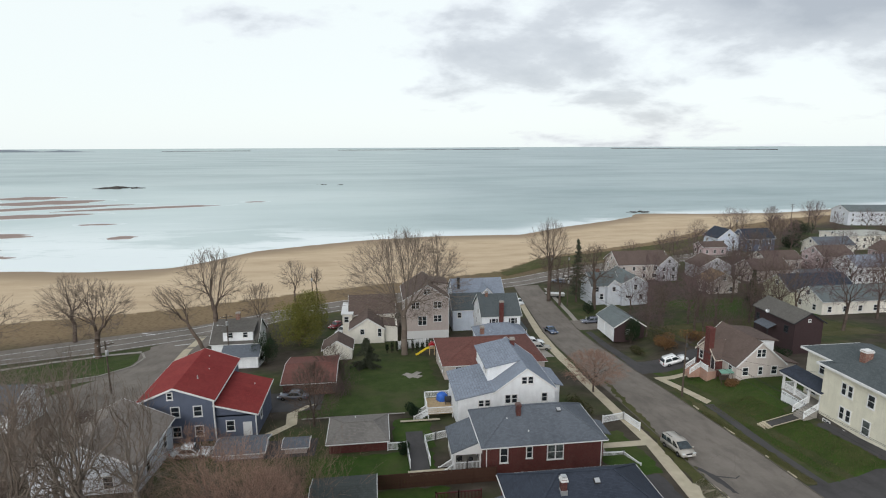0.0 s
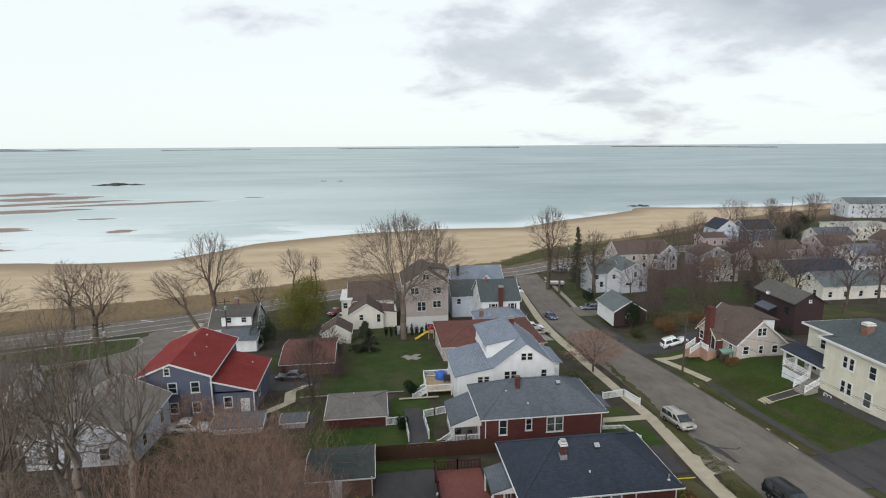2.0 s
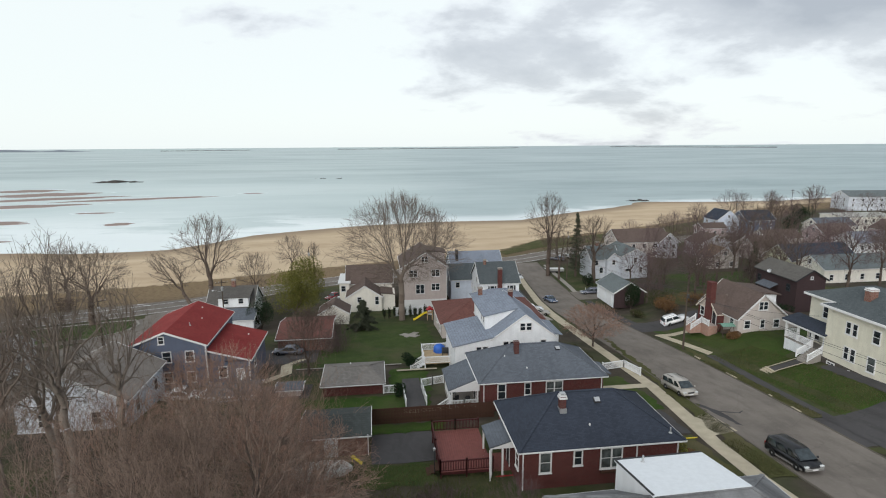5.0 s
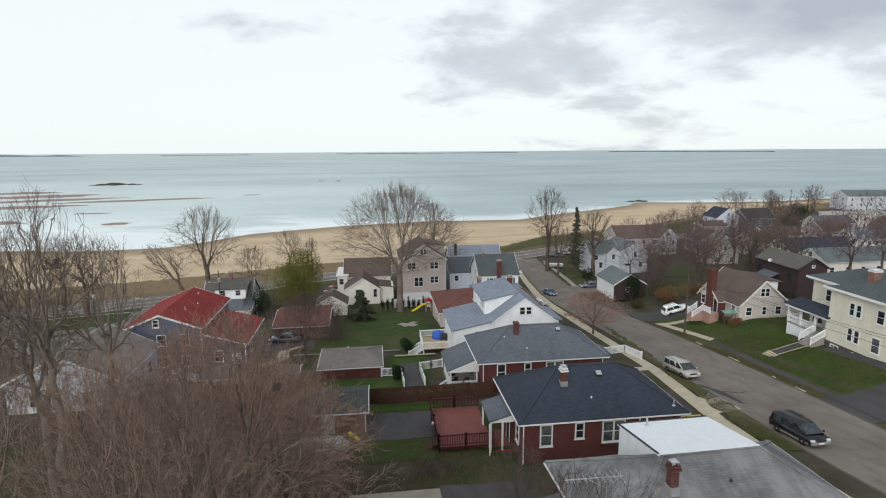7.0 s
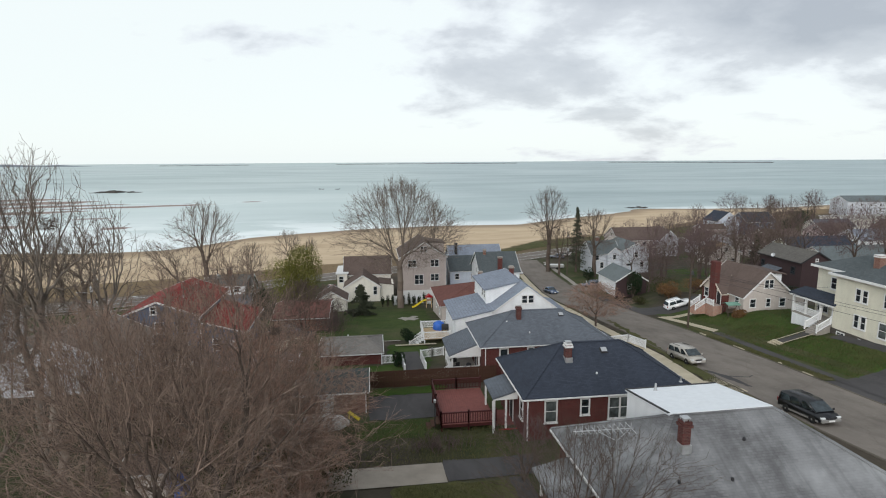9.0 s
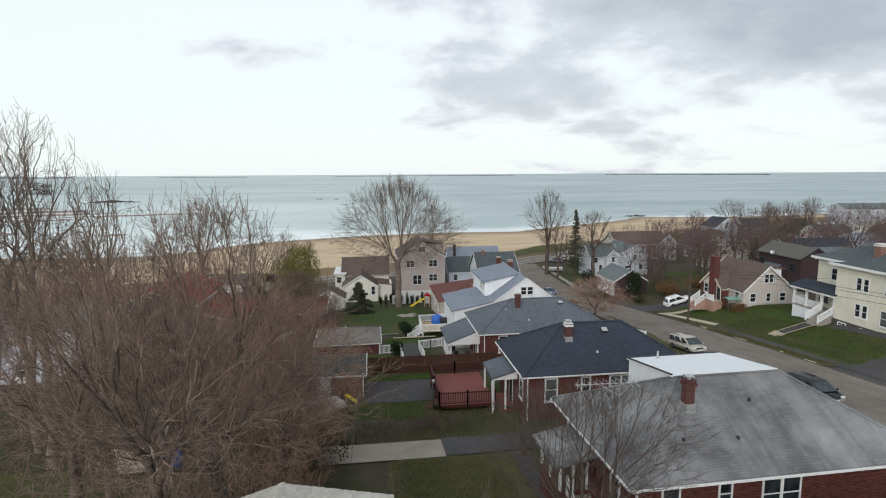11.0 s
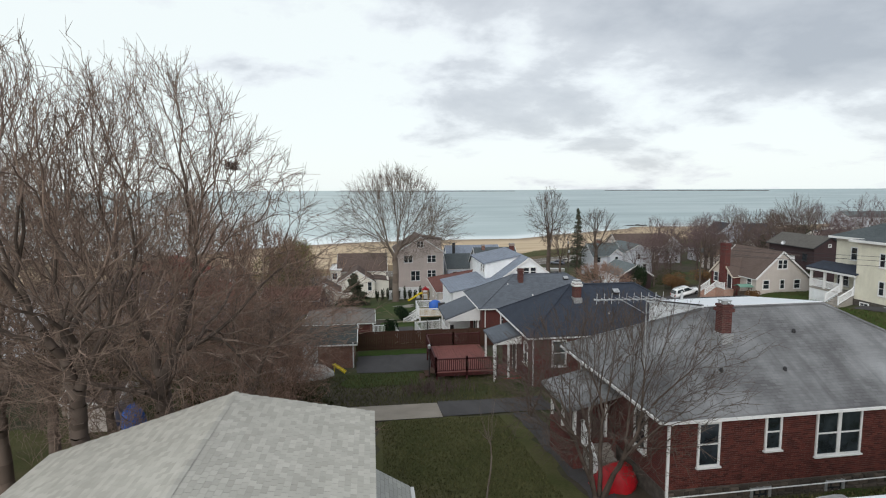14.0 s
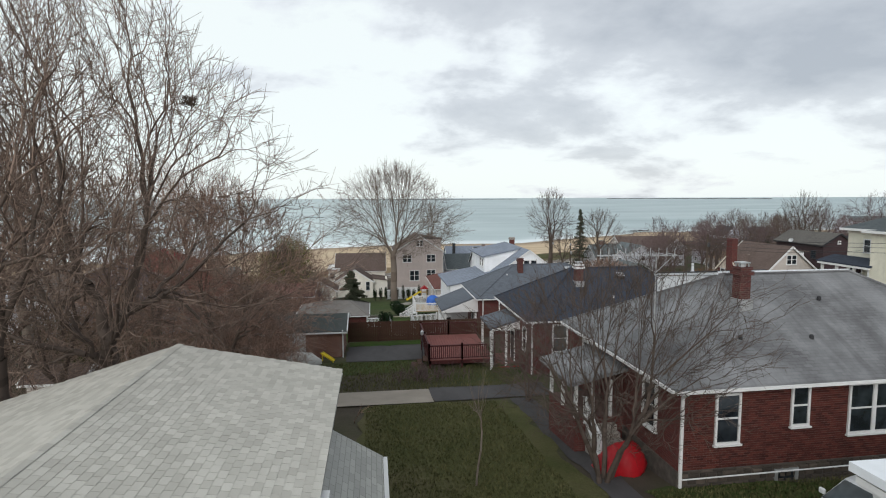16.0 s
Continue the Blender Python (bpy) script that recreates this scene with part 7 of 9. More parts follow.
    part("number_plate", Shape().box(-0.26, f + 0.055, 0.38, 0.26, f + 0.075, 0.50), WHITE, b)
    for k in (-1, 1):
        part("headlight", soft(Shape().box(k * w * 0.38 - 0.2, f - 0.24, belt * 0.60, k * w * 0.38 + 0.16, f + 0.02, belt * 0.78).mesh("headlight", LAMP_CLEAR), 0.04), None, b, "clear headlight")
        part("tail_light", Shape().box(k * w * 0.43 - 0.08, r - 0.03, belt * 0.72, k * w * 0.43 + 0.06, r + 0.06, belt * 1.05), LAMP_RED, b, "red tail light")
        part("mirror", soft(Shape().box(k * (w * 0.5 + 0.09) - 0.09, yb1 - 0.38, belt + 0.02, k * (w * 0.5 + 0.09) + 0.09, yb1 - 0.28, belt + 0.18).mesh("mirror", paint), 0.03), None, b)
        if kind in ("van", "suv", "wagon"):
            part("roof_rail", Shape().bar((k * w * 0.33, r + 0.8, h + 0.045), (k * w * 0.33, -0.2, h + 0.045), 0.045), METAL_DARK, c)
        for yy in (f * 0.60, r * 0.58):
            wh = part("wheel", Shape().lathe([(0.2, -0.11), (0.31, -0.11), (0.335, -0.06), (0.335, 0.06), (0.31, 0.11), (0.2, 0.11)], 18), RUBBER, t, m=pose(k * (w * 0.5 - 0.1), yy, 0.335, 0, 90, 0))
            rim = Shape().lathe([(0.2, -0.02), (0.2, 0.075), (0.17, 0.06), (0.06, 0.085), (0.0, 0.09)], 12)
            part("rim", rim, METAL_PALE, wh, m=pose(0, 0, 0.03 * k, 0 if k > 0 else 180, 0, 0))
    return t


CAR_GLASS = m_glass("car_glass", (0.03, 0.04, 0.045), 0.05)
LAMP_CLEAR = m_paint("headlight_plastic", (0.60, 0.62, 0.62), 0.12)
LAMP_RED = m_paint("tail_light_plastic", (0.30, 0.02, 0.02), 0.2)
P_SILVER = m_paint("champagne_silver_paint", (0.40, 0.375, 0.34), 0.35, 0.3)
P_BLACK = m_paint("black_paint", (0.006, 0.007, 0.010), 0.3, 0.0)
P_WHITE = m_paint("white_paint", (0.80, 0.81, 0.82), 0.25)
P_BLUE = m_paint("blue_paint", (0.085, 0.12, 0.20), 0.25)
P_GREY = m_paint("blue_grey_paint", (0.15, 0.16, 0.20), 0.25)
P_RED = m_paint("dark_red_paint", (0.26, 0.02, 0.03), 0.25)
P_LOWER = m_paint("pale_lower_paint", (0.22, 0.215, 0.205), 0.4, 0.2)
car("champagne silver minivan parked at the kerb", "van", P_SILVER, 34.7, 55.4, 184)
car("black minivan with pale lower panels parked at the kerb", "van", P_BLACK, 35.0, 38.3, 183, P_LOWER)
car("white suv parked on the asphalt driveway", "suv", P_WHITE, 52.5, 87.0, 266)
car("dark blue sedan parked on the street", "sedan", P_BLUE, 40.2, 119.0, 186)
car("blue-grey estate car parked by the garage", "wagon", P_GREY, 52.6, 125.6, 84)
car("silver car parked on the pad beside the low house", "sedan", P_SILVER, 32.9, 104.6, 266)
car("pale car parked close behind the silver car", "sedan", P_WHITE, 33.1, 109.6, 268)
car("white car parked beside the street houses", "sedan", P_WHITE, 39.6, 146.5, 188)
car("white car parked beside the red-roofed house", "sedan", P_WHITE, -22.6, 63.2, 268)
car("red and white car by the cream house", "sedan", P_RED, -10.4, 131.5, 150)
car("white car by the cream house", "sedan", P_WHITE, -8.4, 126.8, 150)
car("dark car behind the red-roofed house", "sedan", P_GREY, -13.4, 81.6, 80)
car("white car parked between the two brick houses", "sedan", P_WHITE, 14.4, 17.1, 96, z=0.25)
car("dark car near the far houses", "wagon", P_GREY, 58.5, 168.0, 60)
car("pale car near the far houses", "sedan", P_SILVER, 62.0, 171.5, 60)


# ---- street furniture ----
def utility_pole(x, y, h=11.0, arms=1, lamp=True, rot=0, z=None, plain=False):
    t = thing("utility_pole", "weathered brown wooden utility pole with cross-arm", "pole", pose(x, y, land(x, y) if z is None else z, 0, 0, rot), "utility poles")
    part("pole", Shape().bar((0, 0, -0.5), (0, 0, h), 0.32, sides=9, w2=0.2), WOOD_POLE, t)
    for i in range(arms):
        part("cross_arm", Shape().box(-1.2, -0.06, h - 0.75 - 0.9 * i, 1.2, 0.06, h - 0.62 - 0.9 * i), WOOD_POLE, t)
        for k in (-1.1, -0.5, 0.5, 1.1):
            part("insulator", Shape().lathe([(0.03, 0), (0.06, 0.05), (0.05, 0.14), (0.02, 0.17)], 7), METAL_PALE, t, m=pose(k, 0, h - 0.62 - 0.9 * i))
    part("transformer", Shape().lathe([(0.15, 0), (0.17, 0.05), (0.17, 0.5), (0.1, 0.56), (0.0, 0.57)], 10), METAL_DARK, t, m=pose(0.0, -0.3, h - 1.6)) if plain else part("transformer", Shape().lathe([(0.2, 0), (0.24, 0.05), (0.24, 0.75), (0.18, 0.85), (0.0, 0.87)], 10), METAL_PALE, t, m=pose(0.0, -0.36, h - 2.3))
    if lamp:
        part("lamp_arm", Shape().bar((0, 0, h - 2.6), (-1.6, 0, h - 2.1), 0.06, sides=6), METAL_PALE, t)
        part("lamp_head", Shape().lathe([(0.04, 0.1), (0.16, 0.04), (0.2, -0.06), (0.12, -0.14), (0, -0.16)], 9), METAL_PALE, t, m=pose(-1.75, 0, h - 2.1))
    return t


utility_pole(45.3, 72.4, 9.6, 0, False, plain=True)
utility_pole(52.2, 141.5, 9.0, lamp=False)
utility_pole(-18.2, 152.6, 9.5, 0, False)
utility_pole(-43.5, 89.4, 9.0, 1, True, 40)
utility_pole(-30.8, 112.0, 9.0, 1, True, 20)
utility_pole(57.5, 172.0, 9.0, 1, False, 10)
utility_pole(65.0, 176.5, 8.0, 0, False)
utility_pole(165.0, 232.0, 11.0, 2, False)
utility_pole(232.0, 280.0, 11.0, 2, False)


def cable(name, a, b, sag, label):
    cu = bpy.data.curves.new(name, "CURVE")
    cu.dimensions, cu.bevel_depth, cu.bevel_resolution = "3D", 0.018, 0
    sp = cu.splines.new("POLY")
    n = 16
    sp.points.add(n)
    a, b = Vector(a), Vector(b)
    for i in range(n + 1):
        p = a.lerp(b, i / n)
        sp.points[i].co = (p.x, p.y, p.z - sag * 4 * (i / n) * (1 - i / n), 1)
    cu.materials.append(DARK_TRIM)
    tagged(new(name, cu), label, "cable", "overhead cables")


for k, dz in ((0, 3.6), (0.5, 3.2), (-0.5, 2.8)):
    cable("overhead_cable", (45.3 + k, 72.4, dz), (51.9 + k, 141.5, dz - 7.6), 1.0, "black overhead cable between the street's poles")
    cable("overhead_cable", (45.3 + k, 72.4, dz), (43.4 + k, -20.0, dz + 9.0), 1.2, "black overhead cable between the street's poles")
cable("service_cable", (45.3, 72.4, 2.6), (56.3, 60.5, 3.0), 0.5, "black service cable to the yellow house")
cable("service_cable", (45.3, 72.4, 2.6), (54.6, 76.0, -0.4), 0.3, "black service cable to the cottage")


# ---- fences ----
def board_fence(x0, y0, x1, y1, h, material, label, step=0.16, top=True, z_off=0.0):
    t = thing("fence", label, "fence", pose(x0, y0, 0))
    L = math.hypot(x1 - x0, y1 - y0)
    n = int(L / step)
    ang = math.degrees(math.atan2(y1 - y0, x1 - x0))
    me = soft(Shape().box(0.003, -0.014, 0.04, step - 0.003, 0.014, h).mesh("fence_board", material), 0.006)
    for i in range(n):
        x, y = (x1 - x0) * i / n, (y1 - y0) * i / n
        part("fence_board", me, None, t, m=pose(x, y, land(x0 + x, y0 + y) + z_off, 0, 0, ang))
    posts = max(2, int(L / 2.4) + 1)
    pm = Shape().box(-0.06, -0.1, -0.3, 0.06, 0.0 + 0.02, h + 0.08).mesh("fence_post", material)
    for i in range(posts):
        k = i / (posts - 1)
        x, y = (x1 - x0) * k, (y1 - y0) * k
        part("fence_post", pm, None, t, m=pose(x, y, land(x0 + x, y0 + y) + z_off, 0, 0, ang))
    if top:
        for i in range(posts - 1):
            p = [((x1 - x0) * k / (posts - 1), (y1 - y0) * k / (posts - 1)) for k in (i, i + 1)]
            za, zb = (land(x0 + q[0], y0 + q[1]) + z_off for q in p)
            for up in (h - 0.1, 0.4):
                part("fence_rail", Shape().bar((*p[0], za + up), (*p[1], zb + up), 0.05, 0.08), material, t)
    return t


board_fence(-0.8, 51.9, 12.0, 51.9, 1.75, WOOD_BROWN, "dark brown board fence behind the deck")
board_fence(3.9, 110.2, 10.5, 111.6, 1.9, WHITE_VINYL, "white vinyl panel fence in front of the tan house", 0.4)
board_fence(10.9, 110.2, 18.4, 104.0, 1.6, WHITE_VINYL, "white vinyl picket fence above the rust-coloured roof", 0.3)


def white_rail_run(points, label):
    t = thing("fence", label, "fence", pose(points[0][0], points[0][1], 0))
    ox, oy = points[0]
    for (ax, ay), (bx, by) in zip(points, points[1:]):
        L = math.hypot(bx - ax, by - ay)
        n = max(1, round(L / 2.0))
        for i in range(n):
            p = (ax + (bx - ax) * i / n, ay + (by - ay) * i / n)
            q = (ax + (bx - ax) * (i + 1) / n, ay + (by - ay) * (i + 1) / n)
            railing(t, (p[0] - ox, p[1] - oy, land(*p)), (q[0] - ox, q[1] - oy, land(*q)), 1.0)


white_rail_run([(0.7, 61.0), (3.0, 61.0)], "white railing beside the brick garage")
white_rail_run([(3.0, 61.0), (3.1, 56.0)], "white railing down the garden path")
white_rail_run([(5.3, 62.6), (5.4, 56.4)], "white railing of the garden path")
white_rail_run([(5.3, 62.6), (8.2, 63.6)], "white railing beside the back porch")
rect("pavement_garden_path", 3.1, 55.0, 5.3, 66, ASPHALT_DARK, "dark asphalt garden path between white railings", 0.06)
rect("pavement_garden_step", 2.8, 54.2, 7.6, 55.4, CONCRETE, "pale concrete strip at the foot of the path", 0.09)
rect("pavement_garden_edge", 2.6, 69.0, 8.0, 69.6, CONCRETE, "pale stone edging below the deck", 0.2)
rect("pavement_lawn_edge", -11, 72.2, 3.4, 72.6, CONCRETE_GREY, "pale timber edging along the lawn", 0.16)


# ---- odds and ends ----
def sports_base():
    s = Shape().box(-0.6, -1.9, 0.02, 0.6, 1.9, 0.10).box(-1.9, -0.6, 0.02, 1.9, 0.6, 0.09)
    solo("garden_platform", s, CONCRETE_GREY, "low weathered wooden frame lying on the lawn", "platform", pose(5.6, 90.0, land(5.6, 90) + 0.04, -7, 0, 45))


sports_base()


def stray_things():
    # yellow slide of a playset by the hedge
    t = thing("play_slide", "yellow plastic play slide beside the hedge", "slide", pose(8.9, 104.8, land(8.9, 104.8)))
    s = Shape()
    prof = [(-1.6, 0.15), (-1.2, 0.25), (0.6, 1.4), (1.2, 1.55)]
    for (a, za), (b, zb) in zip(prof, prof[1:]):
        s.bar((a, 0, za), (b, 0, zb), 0.5, 0.06)
        for k in (-0.28, 0.28):
            s.bar((a, k, za + 0.1), (b, k, zb + 0.1), 0.06, 0.2)
    part("chute", s, YELLOW, t)
    part("frame", Shape().bar((1.2, -0.3, 0), (1.2, -0.3, 2.3), 0.1).bar((1.2, 0.3, 0), (1.2, 0.3, 2.3), 0.1).box(1.1, -0.5, 1.5, 2.3, 0.5, 1.6).bar((2.2, -0.3, 0), (2.2, -0.3, 2.3), 0.1).bar((2.2, 0.3, 0), (2.2, 0.3, 2.3), 0.1), WOOD_PALE, t)
    part("canopy", Shape().prism([(1.0, 2.2), (1.75, 2.8), (2.5, 2.2)], "y", -0.6, 0.6), TARP_RED, t)
    # yellow chute by the brown garage
    s = Shape().bar((-0.9, 0, 0.95), (0.9, 0, 0.25), 0.4, 0.08).bar((-0.9, 0.2, 1.02), (0.9, 0.2, 0.32), 0.06, 0.2).bar((-0.9, -0.2, 1.02), (0.9, -0.2, 0.32), 0.06, 0.2)
    s.bar((-0.8, 0, 0.9), (-0.8, 0, 0), 0.1).bar((0.8, 0, 0.3), (0.8, 0, 0), 0.1)
    solo("yellow_chute", s, YELLOW, "yellow plastic chute leaning by the brown garage", "slide", pose(-1.9, 44.0, land(-1.9, 44), 0, 0, -35) @ Matrix.Diagonal((0.6, 0.6, 0.6, 1)))
    # boat under a grey cover
    s, v, n = Shape(), [], 14
    rows = [(-2.6, 0.3), (-2.3, 0.85), (-1.0, 1.15), (0.8, 1.15), (2.0, 0.85), (2.7, 0.25)]
    for xx, r in rows:
        for i in range(n):
            a = math.pi * i / (n - 1)
            v.append((xx, r * math.cos(a), 0.15 + 0.85 * min(1, r) * math.sin(a) * (1 + 0.05 * math.sin(5 * a + xx))))
    f = [(j * n + i, j * n + i + 1, (j + 1) * n + i + 1, (j + 1) * n + i) for j in range(len(rows) - 1) for i in range(n - 1)]
    solo("covered_boat", s.add(v, f), TARP_GREY, "small boat under a pale grey tarpaulin", "boat", pose(-4.9, 42.6, land(-4.9, 42.6), 0, 0, 6), smooth=True)
    # blue cover beside the garden shed
    s, v, n = Shape(), [], 16
    for r, z in ((1.0, 0.0), (0.95, 0.5), (0.75, 1.0), (0.35, 1.3), (0.0, 1.35)):
        for i in range(n):
            a = 2 * math.pi * i / n
            k = 1 + 0.16 * math.sin(3 * a + 2 * z) + 0.1 * math.sin(7 * a)
            v.append((0.55 * r * k * math.cos(a), 0.7 * r * k * math.sin(a), z * (1 + 0.06 * math.sin(5 * a))))
    f = [(j * n + i, j * n + (i + 1) % n, (j + 1) * n + (i + 1) % n, (j + 1) * n + i) for j in range(4) for i in range(n)]
    solo("covered_firewood", s.add(v, f), TARP_BLUE, "heap under a blue tarpaulin beside the wooden shed", "tarpaulin", pose(-12.2, 33.4, land(-12.2, 33.4) - 0.02), smooth=True)
    # red cover by the porch
    s, v = Shape(), []
    n = 28
    for r, z in ((1.0, 0.0), (0.98, 0.45), (0.8, 0.85), (0.42, 1.12), (0.0, 1.2)):
        for i in range(n):
            a = 2 * math.pi * i / n
            k = 1 + (0.20 * math.sin(4 * a) + 0.13 * math.sin(7 * a + 3 * z)) * (1 - z / 1.5)
            v.append((1.1 * r * k * math.cos(a) + 0.3 * z, 0.7 * r * k * math.sin(a), (z + 0.05 * math.sin(3 * a)) * 0.95))
    f = [(j * n + i, j * n + (i + 1) % n, (j + 1) * n + (i + 1) % n, (j + 1) * n + i) for j in range(4) for i in range(n)]
    solo("covered_barbecue", s.add(v, f), TARP_RED, "bulky thing under a bright red tarpaulin beside the brick porch", "tarpaulin", pose(9.6, 22.0, land(9.6, 22.0) - 0.02, 0, 0, 20) @ Matrix.Diagonal((0.85, 0.9, 0.85, 1)), smooth=True)
    # corner of the brick house beside the camera's end
    h = house("brick house corner with white cornice and flat white roof", 9.4, 13.0, 0.6)
    part("wall", Shape().box(0.55, -9.0, -0.8, 9.5, -0.55, 3.75), BRICK, h)
    part("flat_roof", Shape().box(0.0, -9.4, 4.02, 10.0, 0.0, 4.18), MEMBRANE, h, "white flat roof")
    part("cornice", soft(Shape().box(0.05, -9.4, 3.8, 9.9, -0.05, 4.02).box(0.22, -9.3, 3.62, 9.8, -0.22, 3.8).mesh("cornice", WHITE), 0.05, 2), None, h)
    part("corner_pilaster", Shape().box(0.5, -1.05, 2.9, 1.0, -0.5, 3.62), WHITE, h)
    d = Shape().bar((0.3, -0.3, 3.8), (0.3, -0.3, 3.5), 0.11, sides=8).bar((0.3, -0.3, 3.52), (0.62, -0.42, 3.1), 0.11, sides=8).bar((0.62, -0.42, 3.14), (0.62, -0.42, -0.5), 0.11, sides=8)
    part("downspout", d, WHITE, h)
    part("seam", Shape().bar((0.8, -9.2, 4.2), (0.8, -0.1, 4.2), 0.05, 0.03), DARK_TRIM, h)
    # small green-roofed stand by the cottage steps
    t = thing("garden_swing", "wooden garden swing with a faded green canopy", "swing", pose(53.4, 74.3, land(53.4, 74.3)))
    part("canopy", Shape().slab([[(-1.1, -0.7, 1.75), (1.1, -0.7, 1.75), (1.1, 0.1, 2.05), (-1.1, 0.1, 2.05)], [(-1.1, 0.1, 2.05), (1.1, 0.1, 2.05), (1.1, 0.8, 1.75), (-1.1, 0.8, 1.75)]], 0.06), GREEN_AWNING, t)
    for x in (-1.0, 1.0):
        part("leg", Shape().bar((x, -0.8, 0), (x, 0.05, 1.95), 0.08).bar((x, 0.9, 0), (x, 0.05, 1.95), 0.08), WOOD_POLE, t)
    part("seat", Shape().box(-0.8, -0.25, 0.45, 0.8, 0.25, 0.52).box(-0.8, 0.22, 0.52, 0.8, 0.28, 1.0), WOOD_POLE, t)
    # steps up to the yellow house lawn
    t = thing("garden_steps", "short pale concrete garden steps with low kerbs", "steps", pose(48.6, 59.6, land(48.6, 59.6)))
    for i in range(3):
        part("step", Shape().box(0.32 * i, -0.8, -0.3, 0.32 * (i + 1), 0.8, 0.14 * (i + 1)), CONCRETE, t)
    # lawn path with kerbs
    sheet("pavement_yellow_path", [(49.5, 58.9), (53.4, 58.5)], [(49.5, 60.3), (53.4, 60.0)], ASPHALT_DARK, "dark asphalt path to the porch steps", 0.12, across=2)
    for y0, y1 in ((58.7, 58.3), (60.3, 60.0)):
        sheet("trim_path_kerb", [(49.5, y0), (53.4, y1)], [(49.5, y0 + 0.2), (53.4, y1 + 0.2)], CONCRETE, "low pale kerb along the path", 0.2, across=1, category="kerb")
    # street signs and bollards
    for x, y in ((52.1, 127.5),):
        t = thing("street_marker", "short white marker post", "post", pose(x, y, land(x, y)))
        part("post", Shape().bar((0, 0, 0), (0, 0, 1.1), 0.1, sides=8), WHITE, t)
        part("cap", Shape().lathe([(0.07, 0), (0.06, 0.06), (0.0, 0.09)], 8), WHITE, t, m=pose(0, 0, 1.1))
    t = thing("boat_on_trailer", "small white boat on a trailer in the yard", "boat", pose(52.5, 152.0, land(52.5, 152), 0, 0, 80))
    part("hull", Shape().prism([(-0.4, 0.4), (0.4, 0.4), (1.0, 1.2), (-1.0, 1.2)], "y", -2.4, 2.0).add([(-1.0, 2.0, 1.2), (1.0, 2.0, 1.2), (0, 3.4, 1.3), (0.4, 2.0, 0.4), (-0.4, 2.0, 0.4)], [(0, 1, 2), (1, 3, 2), (3, 4, 2), (4, 0, 2)]), WHITE, t)
    part("trailer", Shape().box(-0.7, -2.0, 0.25, 0.7, 2.0, 0.35), METAL_DARK, t)
    for k in (-0.9, 0.9):
        part("wheel", Shape().lathe([(0.28, -0.1), (0.28, 0.1)], 12), RUBBER, t, m=pose(k, -0.4, 0.28, 0, 90, 0))
    # lamp standard by the deck
    t = thing("garden_lamp", "thin dark garden lamp post by the deck", "lamp", pose(4.6, 41.0, land(4.6, 41)))
    part("post", Shape().bar((0, 0, 0), (0, 0, 2.2), 0.07, sides=6), DARK_TRIM, t)
    part("lantern", Shape().lathe([(0.05, 0), (0.11, 0.05), (0.12, 0.22), (0.04, 0.32), (0, 0.35)], 6), METAL_PALE, t, m=pose(0, 0, 2.2))
    # yellow hose on the lawn
    s = Shape().bar((0, 0, 0.06), (3.2, 0.35, 0.06), 0.14, 0.08)
    solo("yellow_bar", s, YELLOW, "yellow plastic bar lying on the front lawn", "bar", pose(27.2, 43.9, land(28, 44) + 0.05, 0, 0, -6) @ Matrix.Diagonal((0.8, 0.7, 0.8, 1)))


stray_things()


def street_rail():
    t = thing("fence", "white vinyl picket railing beside the front lawn", "fence", pose(0, 0, 0))
    pts = [(29.4, 64.6), (32.7, 65.4), (33.1, 61.6)]
    for a, b in zip(pts, pts[1:]):
        railing(t, (*a, land(*a) + 0.05), (*b, land(*b) + 0.05), 1.0)
    rect("pavement_front_path", 26.0, 57.4, 33.4, 58.8, CONCRETE, "pale concrete path from the stoop to the pavement", 0.075)


street_rail()

# ---- trees and shrubs ----
def tubes(name, segs, sides, material):
    """Tapered tubes from an array of rows (x0 y0 z0 x1 y1 z1 r0 r1)."""
    s = np.asarray(segs, dtype=np.float64)
    a, b, r0, r1 = s[:, 0:3], s[:, 3:6], s[:, 6], s[:, 7]
    d = b - a
    d /= np.maximum(np.linalg.norm(d, axis=1, keepdims=True), 1e-6)
    ref = np.where(np.abs(d[:, 2:3]) < 0.9, np.array([[0.0, 0.0, 1.0]]), np.array([[1.0, 0.0, 0.0]]))
    u = np.cross(d, ref)
    u /= np.maximum(np.linalg.norm(u, axis=1, keepdims=True), 1e-6)
    w = np.cross(d, u)
    n = len(s)
    verts = np.empty((n, 2 * sides, 3))
    for i in range(sides):
        t = 2 * math.pi * i / sides
        o = u * math.cos(t) + w * math.sin(t)
        verts[:, i] = a + o * r0[:, None]
        verts[:, sides + i] = b + o * r1[:, None]
    base = (np.arange(n) * 2 * sides)[:, None]
    quads = np.concatenate([base + np.array([[i, (i + 1) % sides, sides + (i + 1) % sides, sides + i]]) for i in range(sides)], axis=0)
    me = bpy.data.meshes.new(name)
    me.vertices.add(n * 2 * sides)
    me.vertices.foreach_set("co", verts.reshape(-1))
    me.loops.add(quads.size)
    me.polygons.add(len(quads))
    me.loops.foreach_set("vertex_index", quads.reshape(-1).astype(np.int32))
    me.polygons.foreach_set("loop_start", np.arange(0, quads.size, 4, dtype=np.int32))
    me.update(calc_edges=True)
    me.materials.append(material)
    me.polygons.foreach_set("use_smooth", [True] * len(quads))
    return me


